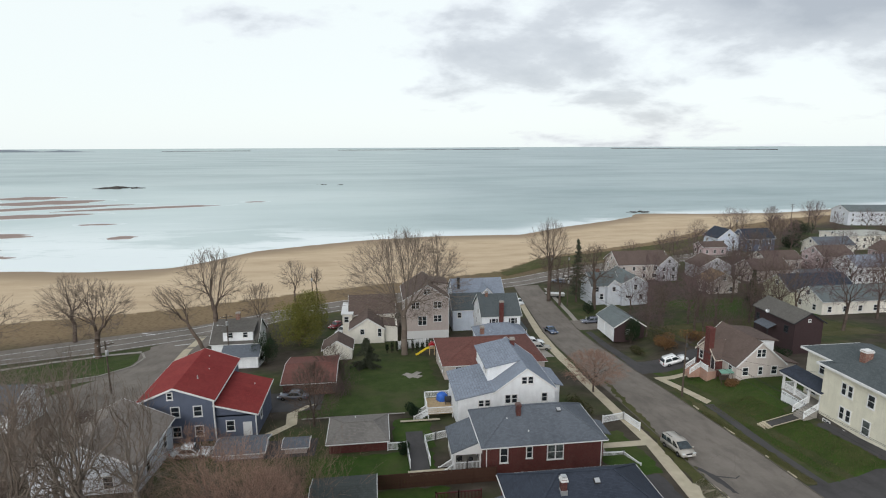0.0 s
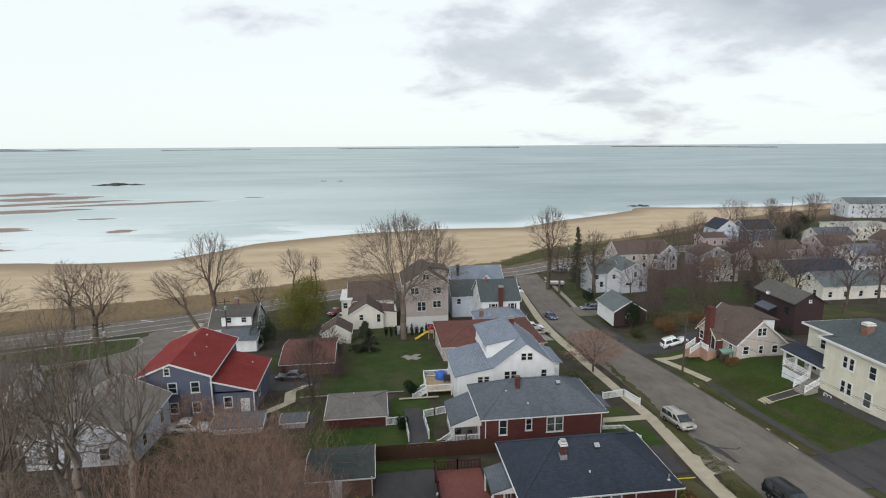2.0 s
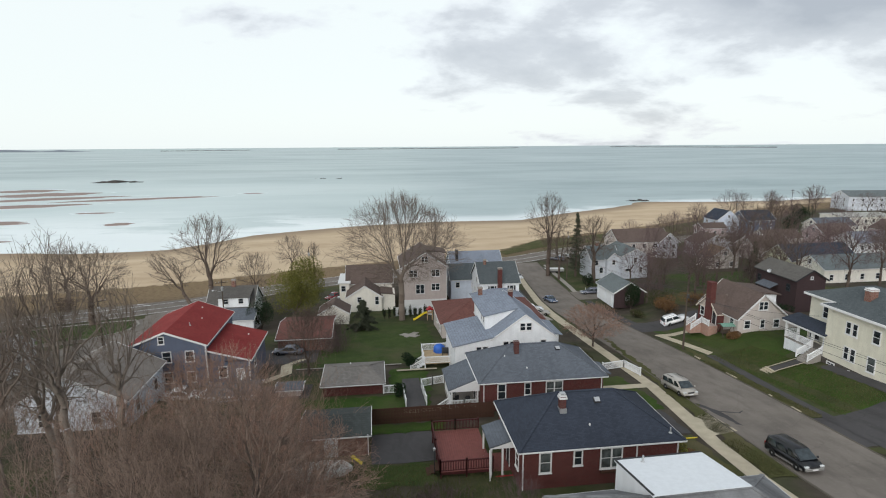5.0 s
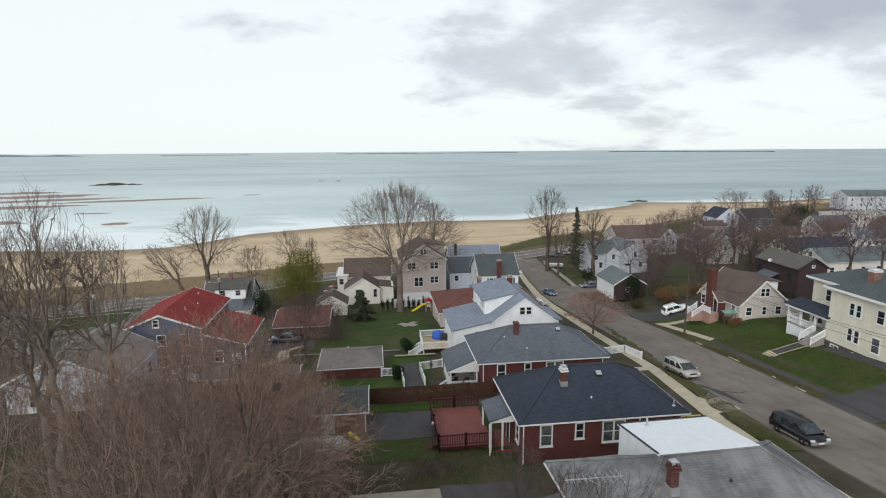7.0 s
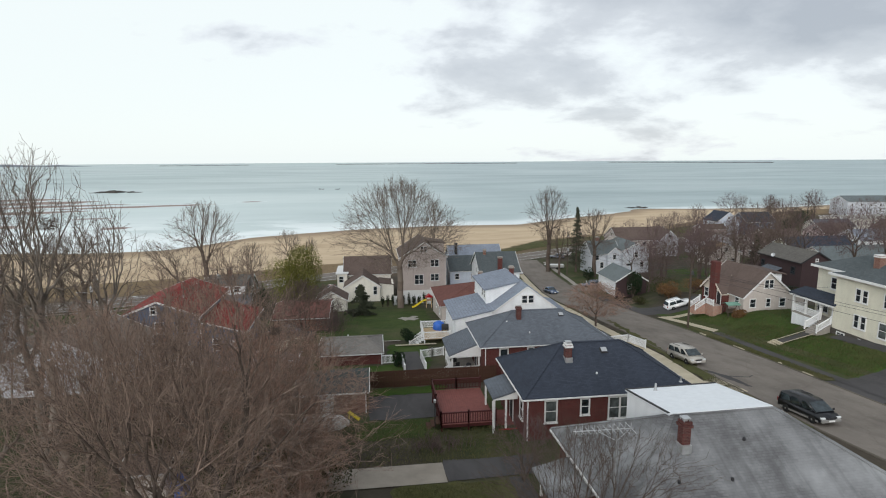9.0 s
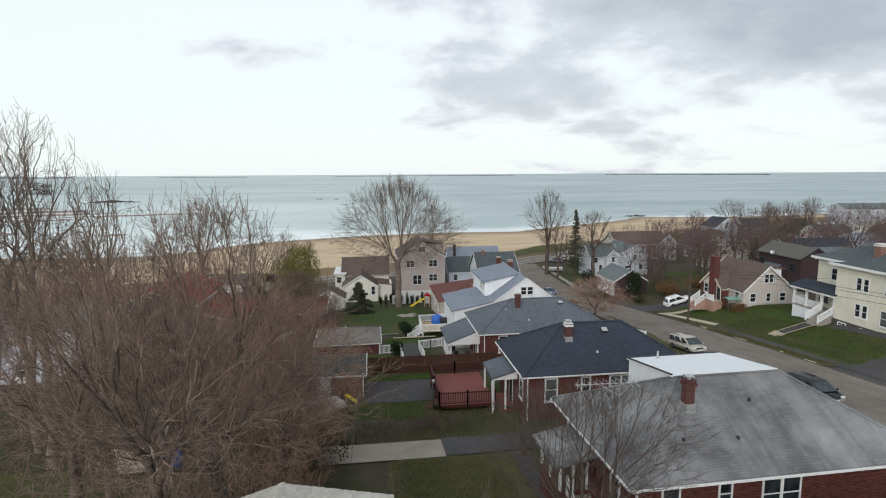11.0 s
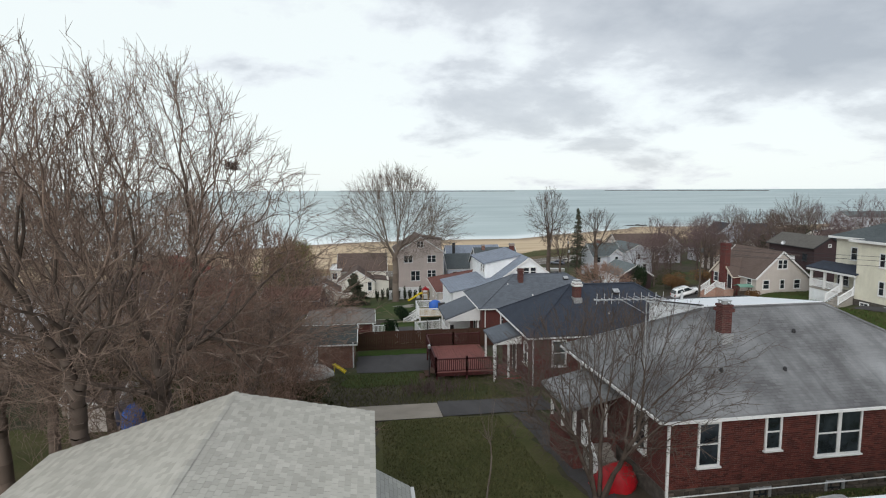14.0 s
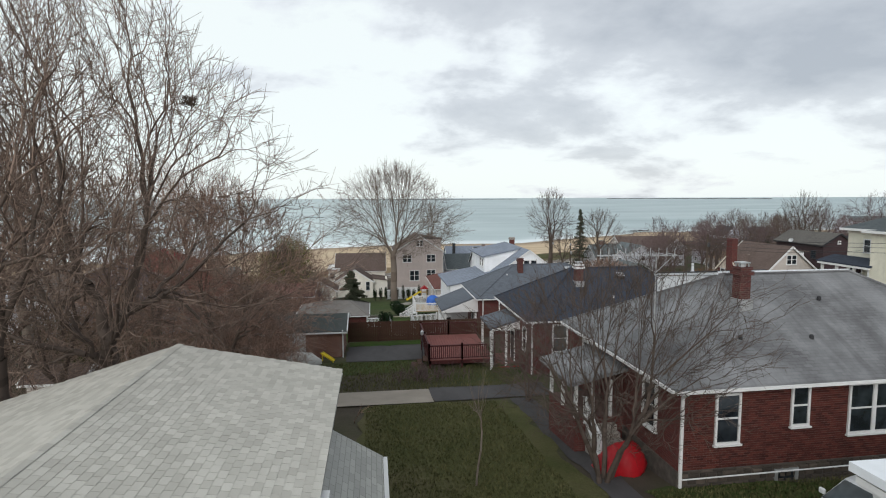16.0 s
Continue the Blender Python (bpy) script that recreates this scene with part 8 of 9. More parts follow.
def leaf_cloud(name, points, size, material, seed, flat=0.6):
    """Many small leaves or sprays set at points."""
    rnd = np.random.RandomState(seed)
    p = np.asarray(points)
    n = len(p)
    a = rnd.normal(size=(n, 3))
    a /= np.linalg.norm(a, axis=1, keepdims=True)
    b = np.cross(a, rnd.normal(size=(n, 3)))
    b /= np.linalg.norm(b, axis=1, keepdims=True)
    k = (size * rnd.uniform(0.5, 1.3, size=n))[:, None]
    v = np.stack([p - a * k, p + b * k * 0.45, p + a * k, p - b * k * 0.45], axis=1)
    me = bpy.data.meshes.new(name)
    me.vertices.add(4 * n)
    me.vertices.foreach_set("co", v.reshape(-1))
    me.loops.add(4 * n)
    me.polygons.add(n)
    me.loops.foreach_set("vertex_index", np.arange(4 * n, dtype=np.int32))
    me.polygons.foreach_set("loop_start", np.arange(0, 4 * n, 4, dtype=np.int32))
    me.update(calc_edges=True)
    me.materials.append(material)
    return me


def conifer(label, x, y, seed, height, width, n=7000, z=None, name="conifer", gappy=0.35, leaf=None):
    t = thing(name, label, "tree", pose(x, y, land(x, y) if z is None else z))
    part("trunk", Shape().bar((0, 0, -0.3), (0, 0, height * 0.97), width * 0.1, sides=7, w2=0.03), BARK_DARK, t)
    rnd = np.random.RandomState(seed)
    pts, segs = [], []
    tiers = int(height / 0.45)
    for i in range(tiers):
        zc = height * (0.10 + 0.9 * i / tiers)
        r = width / 2 * (1 - i / tiers) ** 0.8 * rnd.uniform(0.65, 1.1)
        for j in range(7):
            if rnd.rand() < gappy:
                continue
            a = rnd.uniform(0, 6.28)
            l = r * rnd.uniform(0.7, 1.15)
            tip = (l * math.cos(a), l * math.sin(a), zc - 0.12 * l + rnd.uniform(-0.1, 0.25))
            segs.append((0, 0, zc, *tip, 0.03, 0.008))
            m = max(4, int(n / (tiers * 5) ))
            for k in rnd.uniform(0.15, 1.0, m):
                pts.append((tip[0] * k + rnd.normal(0, 0.12 * (1.2 - k) + 0.06), tip[1] * k + rnd.normal(0, 0.12 * (1.2 - k) + 0.06), zc + (tip[2] - zc) * k + rnd.normal(0, 0.10)))
    part("branchwork", tubes("branchwork", segs, 3, BARK_DARK), None, t)
    part("crown", leaf_cloud("crown", pts, 0.16, leaf or LEAF_DARK, seed), None, t)
    return t


def bush(label, x, y, seed, rx, ry, h, n, material, twigs=None, name="bush", size=0.11, lift=0.0, category="bush", z=None):
    t = thing(name, label, category, pose(x, y, (land(x, y) if z is None else z) + lift))
    rnd = np.random.RandomState(seed)
    segs = []
    lobes = [(rnd.uniform(-0.55, 0.55) * rx, rnd.uniform(-0.55, 0.55) * ry, rnd.uniform(0.35, 0.8) * h, rnd.uniform(0.35, 0.6)) for _ in range(9)]
    pts = []
    for cx, cy, cz, k in lobes:
        m = n // 9
        q = rnd.normal(size=(m, 3))
        q /= np.linalg.norm(q, axis=1, keepdims=True)
        q *= (rnd.uniform(0.45, 1.0, size=(m, 1)) ** 0.5)
        q = q * np.array([rx * k, ry * k, h * k * 0.75]) + np.array([cx, cy, cz])
        pts.append(q)
        segs.append((0, 0, 0, cx, cy, cz, 0.05, 0.015))
        for i in range(14):
            e = q[rnd.randint(m)]
            segs.append((cx * 0.4, cy * 0.4, cz * 0.4, *e, 0.02, 0.006))
    pts = np.concatenate(pts)
    pts = pts[pts[:, 2] > 0.02]
    part("branchwork", tubes("branchwork", segs, 3, twigs or BARK_DARK), None, t)
    if material:
        part("crown", leaf_cloud("crown", pts, size, material, seed), None, t)
    return t


def scrub(label, x, y, seed, rx, ry, h, n, twigs, name="shrub", z=None, spread=0.5):
    """A thicket of thin bare stems."""
    t = thing(name, label, "shrub", pose(x, y, land(x, y) if z is None else z))
    rnd = random.Random(seed)
    segs = []
    for _ in range(n):
        bx, by = rnd.gauss(0, rx * 0.38), rnd.gauss(0, ry * 0.38)
        p = (bx, by, land(x + bx, y + by) - (land(x, y) if z is None else z) - 0.1)
        l = h * rnd.uniform(0.5, 1.05)
        d = Vector((rnd.gauss(0, spread), rnd.gauss(0, spread), 1.4)).normalized()
        r = rnd.uniform(0.012, 0.03)
        k = 4
        for i in range(k):
            q = (p[0] + d.x * l / k, p[1] + d.y * l / k, p[2] + d.z * l / k)
            segs.append((*p, *q, r, r * 0.75))
            if i:
                for _ in range(3):
                    e = (d + Vector((rnd.gauss(0, 0.55), rnd.gauss(0, 0.55), rnd.gauss(0.1, 0.4)))).normalized()
                    m = l * rnd.uniform(0.16, 0.34)
                    g = (q[0] + e.x * m, q[1] + e.y * m, q[2] + e.z * m)
                    segs.append((*q, *g, r * 0.5, 0.005))
                    e2 = (e + Vector((rnd.gauss(0, 0.5), rnd.gauss(0, 0.5), rnd.gauss(0.1, 0.3)))).normalized()
                    segs.append((*((q[j] + g[j]) / 2 for j in range(3)), *(g[j] + e2[j] * m * 0.6 for j in range(3)), r * 0.35, 0.004))
            p, r = q, r * 0.75
            d = (d + Vector((rnd.gauss(0, 0.16), rnd.gauss(0, 0.16), 0))).normalized()
    part("stem_tangle", tubes("stem_tangle", segs, 3, twigs), None, t)
    return t


def ramify(seed, height, spread, radius, bole, low, tips, twig, wob=0.1, lean=(0, 0), stems=1, widest=0.45, spray=3, shoot=0.5, rise=0.25, fan=0.55, slim=0.6):
    """Limbs of a bare tree: shoot tips are strewn in a domed crown, and the limbs fork again and again towards them."""
    rnd = np.random.RandomState(seed)
    lobes = rnd.uniform(0, 6.28, 4)
    u = rnd.uniform(0.0, 1.0, tips) ** 0.85
    ang = rnd.uniform(0, 6.28, tips)
    prof = np.where(u < widest, np.sin(np.pi / 2 * np.minimum(1.0, 0.12 + 0.88 * u / widest)) ** 0.8, np.sqrt(np.maximum(0.0, 1 - ((u - widest) / (1.0 - widest)) ** 2)))
    ragged = 1 + 0.16 * np.sin(2 * ang + lobes[0] + 3 * u) + 0.12 * np.sin(5 * ang + lobes[1] - 7 * u) + 0.07 * np.sin(9 * ang + lobes[2] + 11 * u)
    rr = spread * prof * ragged * rnd.uniform(0.0, 1.0, tips) ** 0.42
    zz = height * (low + (1.0 - low) * u * (1 + 0.05 * np.sin(3 * ang + lobes[3])))
    ends = np.stack([rr * np.cos(ang) + lean[0] * zz, rr * np.sin(ang) + lean[1] * zz, zz], 1)
    thick, fine, tip_at, tip_from, tip_d = [], [], [], [], []

    def run(p, q, d, r0, r1, n, w, out):
        """A bent limb from p to q that leaves p in the direction d."""
        span = np.linalg.norm(q - p)
        c = p + d * span * 0.3
        last, dirn = p, d
        for i in range(1, n + 1):
            t = i / n
            g = (1 - t) ** 2 * p + 2 * t * (1 - t) * c + t * t * q
            if i < n:
                g = g + rnd.normal(size=3) * w * span * 0.35
            a, b = r0 + (r1 - r0) * (i - 1) / n, r0 + (r1 - r0) * t
            out.append((*last, *g, a, b))
            dirn, last = g - last, g
        k = np.linalg.norm(dirn)
        return dirn / k if k > 1e-6 else d

    groups = [np.arange(tips)]
    if stems > 1:
        order = np.argsort(np.arctan2(ends[:, 1], ends[:, 0]))
        groups = np.array_split(order, stems)
    for g in groups:
        base = np.array([0.0, 0.0, -0.4])
        share = (len(g) / tips) ** slim
        if stems > 1:
            m = ends[g].mean(0)
            base[:2] += m[:2] * 0.06 + rnd.uniform(-0.1, 0.1, 2)
            top = np.array([m[0] * 0.22, m[1] * 0.22, bole * height])
        else:
            top = np.array([lean[0] * bole * height + rnd.normal() * 0.1, lean[1] * bole * height + rnd.normal() * 0.1, bole * height])
        d = run(base, top, np.array([0.0, 0.0, 1.0]), radius * share * 1.25, radius * share, 5, wob * 0.25, thick)
        stack = [(top, d, g, radius * share)]
        while stack:
            p, d, idx, r = stack.pop()
            n = len(idx)
            if n <= 2:
                for i in idx:
                    e = ends[i]
                    far = float(np.linalg.norm(e - p))
                    dd = run(p, e, d, max(r * 0.7, twig), twig * 0.6, 2 if far < 1.2 else 4, wob, fine)
                    tip_at.append(e)
                    tip_from.append(p)
                    tip_d.append(dd)
                continue
            c = ends[idx].mean(0)
            gap = c - p
            far = float(np.linalg.norm(gap)) + 1e-6
            want = gap / far + d * 0.35 + np.array([0, 0, rise]) * min(1.0, n / 40.0) + rnd.normal(size=3) * wob
            want /= np.linalg.norm(want)
            q = p + want * far * rnd.uniform(0.26, 0.46) * (fan if n > tips * 0.05 else 1.0)
            r2 = max(radius * (n / tips) ** slim, twig)
            d2 = run(p, q, d, min(r, max(r2 * 1.15, twig)), r2, 2 if n < 60 else 3, wob, thick if n > tips * 0.025 else fine)
            rel = ends[idx] - q
            rel = rel / (np.linalg.norm(rel, axis=1, keepdims=True) + 1e-6)
            rel = rel - np.outer(rel @ d2, d2)
            if n > 6:
                v = np.linalg.eigh(rel.T @ rel)[1][:, 2] + rnd.normal(size=3) * 0.35
            else:
                v = rnd.normal(size=3)
            order = np.argsort(rel @ v)
            cut = int(np.clip(round(n * rnd.uniform(0.27, 0.73)), 1, n - 1))
            stack.append((q, d2, idx[order[:cut]], r2))
            stack.append((q, d2, idx[order[cut:]], r2))
    # fine shoots along each last limb
    e, dd, root = np.array(tip_at), np.array(tip_d), np.array(tip_from)
    n = len(e)
    rows = []
    for k in range(spray):
        w = dd + rnd.normal(size=(n, 3)) * 0.6 + np.array([0, 0, 0.16])
        w /= np.linalg.norm(w, axis=1, keepdims=True)
        ln = (shoot * rnd.uniform(0.35, 1.2, n))[:, None]
        s = e + (root - e) * rnd.uniform(0.0, 0.75, (n, 1))
        rows.append(np.concatenate([s, s + w * ln, np.full((n, 1), twig * 0.75), np.full((n, 1), twig * 0.4)], 1))
    return np.array(thick), np.concatenate([np.array(fine)] + rows)


def crown_tree(label, x, y, seed, height, spread, radius, bark, twigs, bole=0.2, low=0.25, tips=500, twig=0.02, name="bare_tree", z=None, **kw):
    t = thing(name, label, "tree", pose(x, y, land(x, y) if z is None else z))
    tr, cr = ramify(seed, height, spread, radius, bole, low, tips, twig, **kw)
    part("trunk", tubes("trunk", tr, 6, bark), None, t)
    part("crown", tubes("crown", cr, 3, twigs), None, t)
    return t


# the big shade tree behind the long lawn
crown_tree("large spreading bare shade tree behind the lawn", 5.1, 106.2, 11, 25.0, 12.6, 0.6, BARK, BARK, bole=0.30, low=0.30, tips=2300, twig=0.021, name="shade_tree", wob=0.045, widest=0.4, spray=2, shoot=1.4, rise=0.1, fan=0.3)
crown_tree("bare tree beside the large shade tree", 17.0, 148.0, 12, 20.0, 7.0, 0.38, BARK, BARK, bole=0.25, low=0.25, tips=420, twig=0.026, wob=0.07, shoot=1.2)
# along the beach road
B = dict(twig=0.028, spray=2, shoot=1.0)
crown_tree("bare spreading tree beside the beach road", -34.5, 117.5, 21, 22.0, 7.4, 0.5, BARK_MID, BARK, bole=0.3, low=0.42, tips=520, wob=0.09, **B)
crown_tree("bare leaning tree beside the beach road", -38.0, 118.8, 22, 14.5, 4.6, 0.34, BARK_MID, BARK, bole=0.3, low=0.45, tips=190, wob=0.12, lean=(-0.5, 0), **B)
crown_tree("bare crooked tree on the grass by the beach road", -57.4, 114.8, 23, 16.6, 9.4, 0.52, BARK_MID, BARK, bole=0.2, low=0.3, tips=560, wob=0.16, **B)
crown_tree("bare round-headed tree on the grass by the beach road", -76.0, 110.5, 24, 15.4, 8.2, 0.42, BARK_MID, BARK, bole=0.18, low=0.26, tips=520, wob=0.09, **B)
crown_tree("bare tree across the beach road", -68.8, 128.4, 25, 15.5, 6.6, 0.4, BARK_MID, BARK, bole=0.24, low=0.3, tips=380, wob=0.13, **B)
crown_tree("bare round-headed tree on the grass by the beach road", -90.0, 112.0, 29, 15.0, 8.0, 0.4, BARK_MID, BARK, bole=0.2, low=0.28, tips=420, wob=0.1, **B)
crown_tree("small bare tree at the edge of the sand", -23.8, 157.9, 26, 12.0, 5.6, 0.28, BARK_MID, BARK, bole=0.18, low=0.3, tips=240, wob=0.14, **B)
crown_tree("slim bare tree at the edge of the sand", -17.4, 157.0, 28, 10.0, 2.2, 0.2, BARK_MID, BARK, bole=0.3, low=0.5, tips=90, wob=0.12, **B)
crown_tree("small bare tree behind the cottage", -27.5, 127.0, 27, 12.5, 5.2, 0.2, BARK_MID, BARK, bole=0.2, low=0.3, tips=260, wob=0.12, **B)
# by the lower street
crown_tree("tall bare tree beside the lower street", 48.9, 148.0, 31, 24.0, 7.0, 0.5, BARK_DARK, BARK_MID, bole=0.3, low=0.34, tips=460, wob=0.11, twig=0.028, shoot=1.0)
crown_tree("bare tree beside the lower street", 50.5, 143.0, 32, 14.0, 4.6, 0.3, BARK_DARK, BARK_MID, bole=0.25, low=0.3, tips=240, wob=0.1, twig=0.026, shoot=0.9)
crown_tree("bare tree in front of the white house", 58.0, 137.0, 33, 18.0, 6.4, 0.46, BARK_DARK, BARK_MID, bole=0.3, low=0.36, tips=360, wob=0.09, twig=0.028, shoot=1.0)
conifer("tall gappy grey-green spruce beside the white house", 56.4, 146.0, 34, 18.5, 7.0, 11000, gappy=0.34, leaf=LEAF_DULL)
# ornamental tree by the pavement
crown_tree("small reddish bare ornamental tree by the pavement", 33.0, 76.5, 41, 6.6, 4.8, 0.14, BARK_DARK, TWIG_RED, bole=0.16, low=0.25, tips=1200, twig=0.017, wob=0.09, shoot=0.5, name="ornamental_tree")
# evergreens and shrubs of the back gardens
conifer("broad dull grey-green evergreen tree on the long lawn", -2.4, 97.6, 51, 5.7, 6.2, 16000, gappy=0.06, name="evergreen_tree", leaf=LEAF_DULL)
scrub("dull brown bare shrubs beside the long lawn", -7.5, 93.0, 511, 3.0, 3.0, 3.6, 120, TWIG_PURPLE)
scrub("dull brown bare shrubs behind the garage", -6.5, 82.0, 512, 3.0, 2.4, 3.2, 110, TWIG_PURPLE)
bush("yellow-green weeping willow just coming into leaf", -17.4, 117.5, 52, 6.4, 6.4, 12.5, 24000, LEAF_YELLOW, TWIG, name="willow_tree", size=0.15, category="tree")
bush("dark evergreen bush beside the red-roofed house", -21.8, 104.0, 53, 2.8, 2.6, 6.0, 5000, LEAF_DARK, name="evergreen_bush")
bush("rounded green bush beside the deck steps", 4.6, 71.2, 54, 1.2, 1.2, 1.8, 2200, LEAF_DARK)
bush("dark green bush on the garden path", 2.6, 59.4, 55, 0.7, 0.7, 1.7, 1400, LEAF_DARK)
bush("evergreen in front of the brown garage gable", 52.6, 104.2, 56, 1.9, 1.6, 5.6, 5000, LEAF_DARK, name="evergreen_bush")
bush("green hedge behind the cottage", 65.8, 80.0, 57, 3.4, 2.2, 2.6, 4000, LEAF_DARK, name="hedge")
bush("rusty bush beside the driveway", 55.2, 95.0, 58, 3.2, 2.2, 3.0, 4200, LEAF_RUST, TWIG_RED)
bush("thin olive shrubs between the driveway and the garage", 56.8, 99.0, 581, 3.4, 2.6, 3.2, 2600, LEAF_OLIVE, TWIG_PURPLE, name="shrub")
bush("thin rusty shrubs beside the lower driveway", 60.5, 95.5, 582, 3.0, 2.4, 2.8, 2400, LEAF_RUST, TWIG_PURPLE, name="shrub")
bush("low olive shrubs at the edge of the lower street", 50.6, 97.0, 583, 1.6, 2.6, 1.4, 1800, LEAF_OLIVE, TWIG, name="shrub")
bush("yellowish bush by the brick bungalow corner", 24.9, 39.4, 59, 0.8, 1.4, 2.4, 1500, LEAF_YELLOW, TWIG)
bush("low rusty ground cover beside the bungalow corner", 26.6, 40.6, 601, 1.6, 1.4, 0.5, 1500, LEAF_RUST, TWIG_RED)
bush("olive bush by the pavement", 27.6, 69.0, 60, 2.0, 2.2, 2.2, 2500, LEAF_OLIVE, TWIG)
bush("red-brown bush at the front of the cottage", 53.0, 72.6, 61, 1.3, 0.9, 1.2, 1800, LEAF_RUST, TWIG_RED)
bush("dark green bush beside the street", 55.0, 133.5, 62, 1.6, 1.6, 3.0, 2600, LEAF_DARK)
for i in range(9):
    bush("slim dark arborvitae in the hedge row", 1.6 + i * 1.05, 108.2 - 0.05 * i, 70 + i, 0.42, 0.42, 2.0 + 0.3 * (i % 3), 700, LEAF_DARK, name="arborvitae", size=0.09)
for i in range(6):
    bush("slim dark arborvitae along the white fence", 11.6 + i * 1.1, 108.6 - 0.9 * i, 80 + i, 0.42, 0.42, 1.9, 650, LEAF_DARK, name="arborvitae", size=0.09)

# the wooded lots in the middle and far distance
RND = random.Random(77)
PROTO = []
for i in range(6):
    PROTO.append(crown_tree("bare grey-brown tree among the houses", 0, 0, 100 + i, 12.0, 4.3 + 0.35 * i, 0.21, BARK_DARK, (TWIG_PURPLE, BARK_MID, TWIG_PURPLE)[i % 3], z=0,
                            bole=0.22, low=0.3, tips=230, twig=0.021, spray=3, shoot=0.8, wob=0.09))
SPOTS = [(76, 118, 12), (84, 128, 13), (82, 108, 11), (70, 112, 11), (90, 118, 12), (96, 134, 13), (88, 140, 13), (102, 142, 12), (110, 150, 13), (118, 150, 13), (94, 158, 12), (100, 172, 12),
         (112, 180, 12), (128, 170, 13), (134, 188, 12), (124, 196, 12), (146, 186, 13), (148, 200, 12), (164, 196, 12), (170, 214, 12), (180, 222, 12), (188, 236, 12), (174, 240, 13), (158, 226, 12),
         (196, 250, 12), (206, 262, 12), (216, 246, 12), (228, 258, 12), (236, 272, 12), (240, 240, 12), (210, 226, 13), (190, 186, 12), (172, 180, 12), (146, 160, 12), (138, 148, 13), (128, 130, 13),
         (126, 118, 13), (112, 106, 14), (94, 96, 14), (100, 90, 12), (66, 100, 10), (64, 118, 11), (72, 126, 11), (78, 98, 10), (118, 128, 12), (140, 132, 14), (152, 142, 13), (162, 150, 12),
         (176, 160, 13), (186, 152, 12), (200, 176, 12), (214, 196, 12), (224, 214, 12), (246, 226, 12), (62, 158, 10), (108, 194, 11), (92, 186, 10), (120, 206, 11), (140, 222, 11), (110, 136, 13),
         (57, 106, 9), (63, 112, 11), (66, 103, 11), (69, 122, 12), (74, 108, 12), (80, 122, 13), (72, 134, 12), (80, 97, 12), (90, 104, 13), (64, 128, 9)]
for i, (x, y, hh) in enumerate(SPOTS):
    k = hh / 11.0 * RND.uniform(0.85, 1.15)
    src = PROTO[i % 6]
    if i < 6:
        src.matrix_basis = pose(x, y, land(x, y), 0, 0, RND.uniform(0, 360)) @ Matrix.Diagonal((k, k, k, 1))
    else:
        src2 = copy_thing(src, pose(x, y, land(x, y), 0, 0, RND.uniform(0, 360)))
        src2.scale = (k, k, k * RND.uniform(0.9, 1.1))
        tagged(src2, group="bare trees among the houses")
for x, y, s, w in ((86, 112, 6, 5), (98, 126, 6, 5), (116, 142, 7, 5), (130, 152, 7, 5), (150, 170, 7, 6), (168, 188, 7, 6), (74, 104, 6, 5), (120, 176, 6, 5), (190, 214, 6, 6), (60, 110, 5, 4), (106, 154, 6, 5), (140, 196, 6, 6)):
    scrub("thicket of bare brown stems between the gardens", x, y, int(x * 7 + y), s, w, 4.2, 120, TWIG_PURPLE, name="thicket")
bush("dark evergreen clump among the far houses", 172, 206, 91, 5, 4, 7, 5000, LEAF_DARK, name="evergreen_bush", size=0.2)
bush("dark evergreen clump beside the far road", 205, 240, 92, 6, 5, 7, 5000, LEAF_DARK, name="evergreen_bush", size=0.2)
conifer("dark evergreen tree among the bare trees", 99.0, 130.0, 93, 9.5, 5.0, 6000, gappy=0.2)

# the thicket of large bare trees closest to the camera
N = dict(name="near_tree", twig=0.0095, shoot=0.6)
crown_tree("large dense bare tree with many rising limbs close by", -6.3, 22.4, 201, 15.4, 6.2, 0.28, BARK_DARK, TWIG, bole=0.2, low=0.18, slim=0.54, tips=1400, spray=5, wob=0.13, widest=0.42, rise=0.0, fan=0.45, **N)
crown_tree("large dense bare tree with many rising limbs leaning over the roof", -7.4, 19.9, 202, 14.6, 4.8, 0.22, BARK_DARK, TWIG, bole=0.3, low=0.42, slim=0.54, tips=620, spray=5, wob=0.13, widest=0.45, lean=(0, -0.2), rise=0.0, fan=0.4, **N)
crown_tree("bare tree with fine reddish twigs beside the slab", -5.4, 30.0, 203, 10.9, 5.4, 0.18, BARK_MID, TWIG_RED, bole=0.12, low=0.1, tips=2000, wob=0.13, spray=4, **N)
crown_tree("forked bare tree in the thicket", -12.6, 24.0, 230, 13.2, 5.4, 0.24, BARK_MID, TWIG, bole=0.2, low=0.22, tips=900, wob=0.08, rise=0.05, spray=4, **N)
TALL = dict(twig=0.013, wob=0.16, name="tall_tree", spray=3, shoot=0.8, slim=0.52, rise=0.05)
crown_tree("tall thin pale bare tree with an open crown", -19.6, 35.0, 204, 21.5, 3.6, 0.25, BARK_PALE, BARK, bole=0.4, low=0.5, tips=210, **TALL)
crown_tree("tall thin pale bare tree with an open crown", -17.2, 36.8, 205, 18.8, 3.6, 0.22, BARK_PALE, BARK, bole=0.4, low=0.5, tips=180, **TALL)
crown_tree("tall bare tree with a grey trunk", -23.4, 33.6, 206, 21.5, 4.8, 0.30, BARK, BARK, bole=0.3, low=0.4, tips=300, **TALL)
crown_tree("tall bare tree with a forked crown", -22.0, 37.5, 219, 19.0, 4.0, 0.23, BARK_PALE, BARK, bole=0.3, low=0.4, tips=240, **TALL)
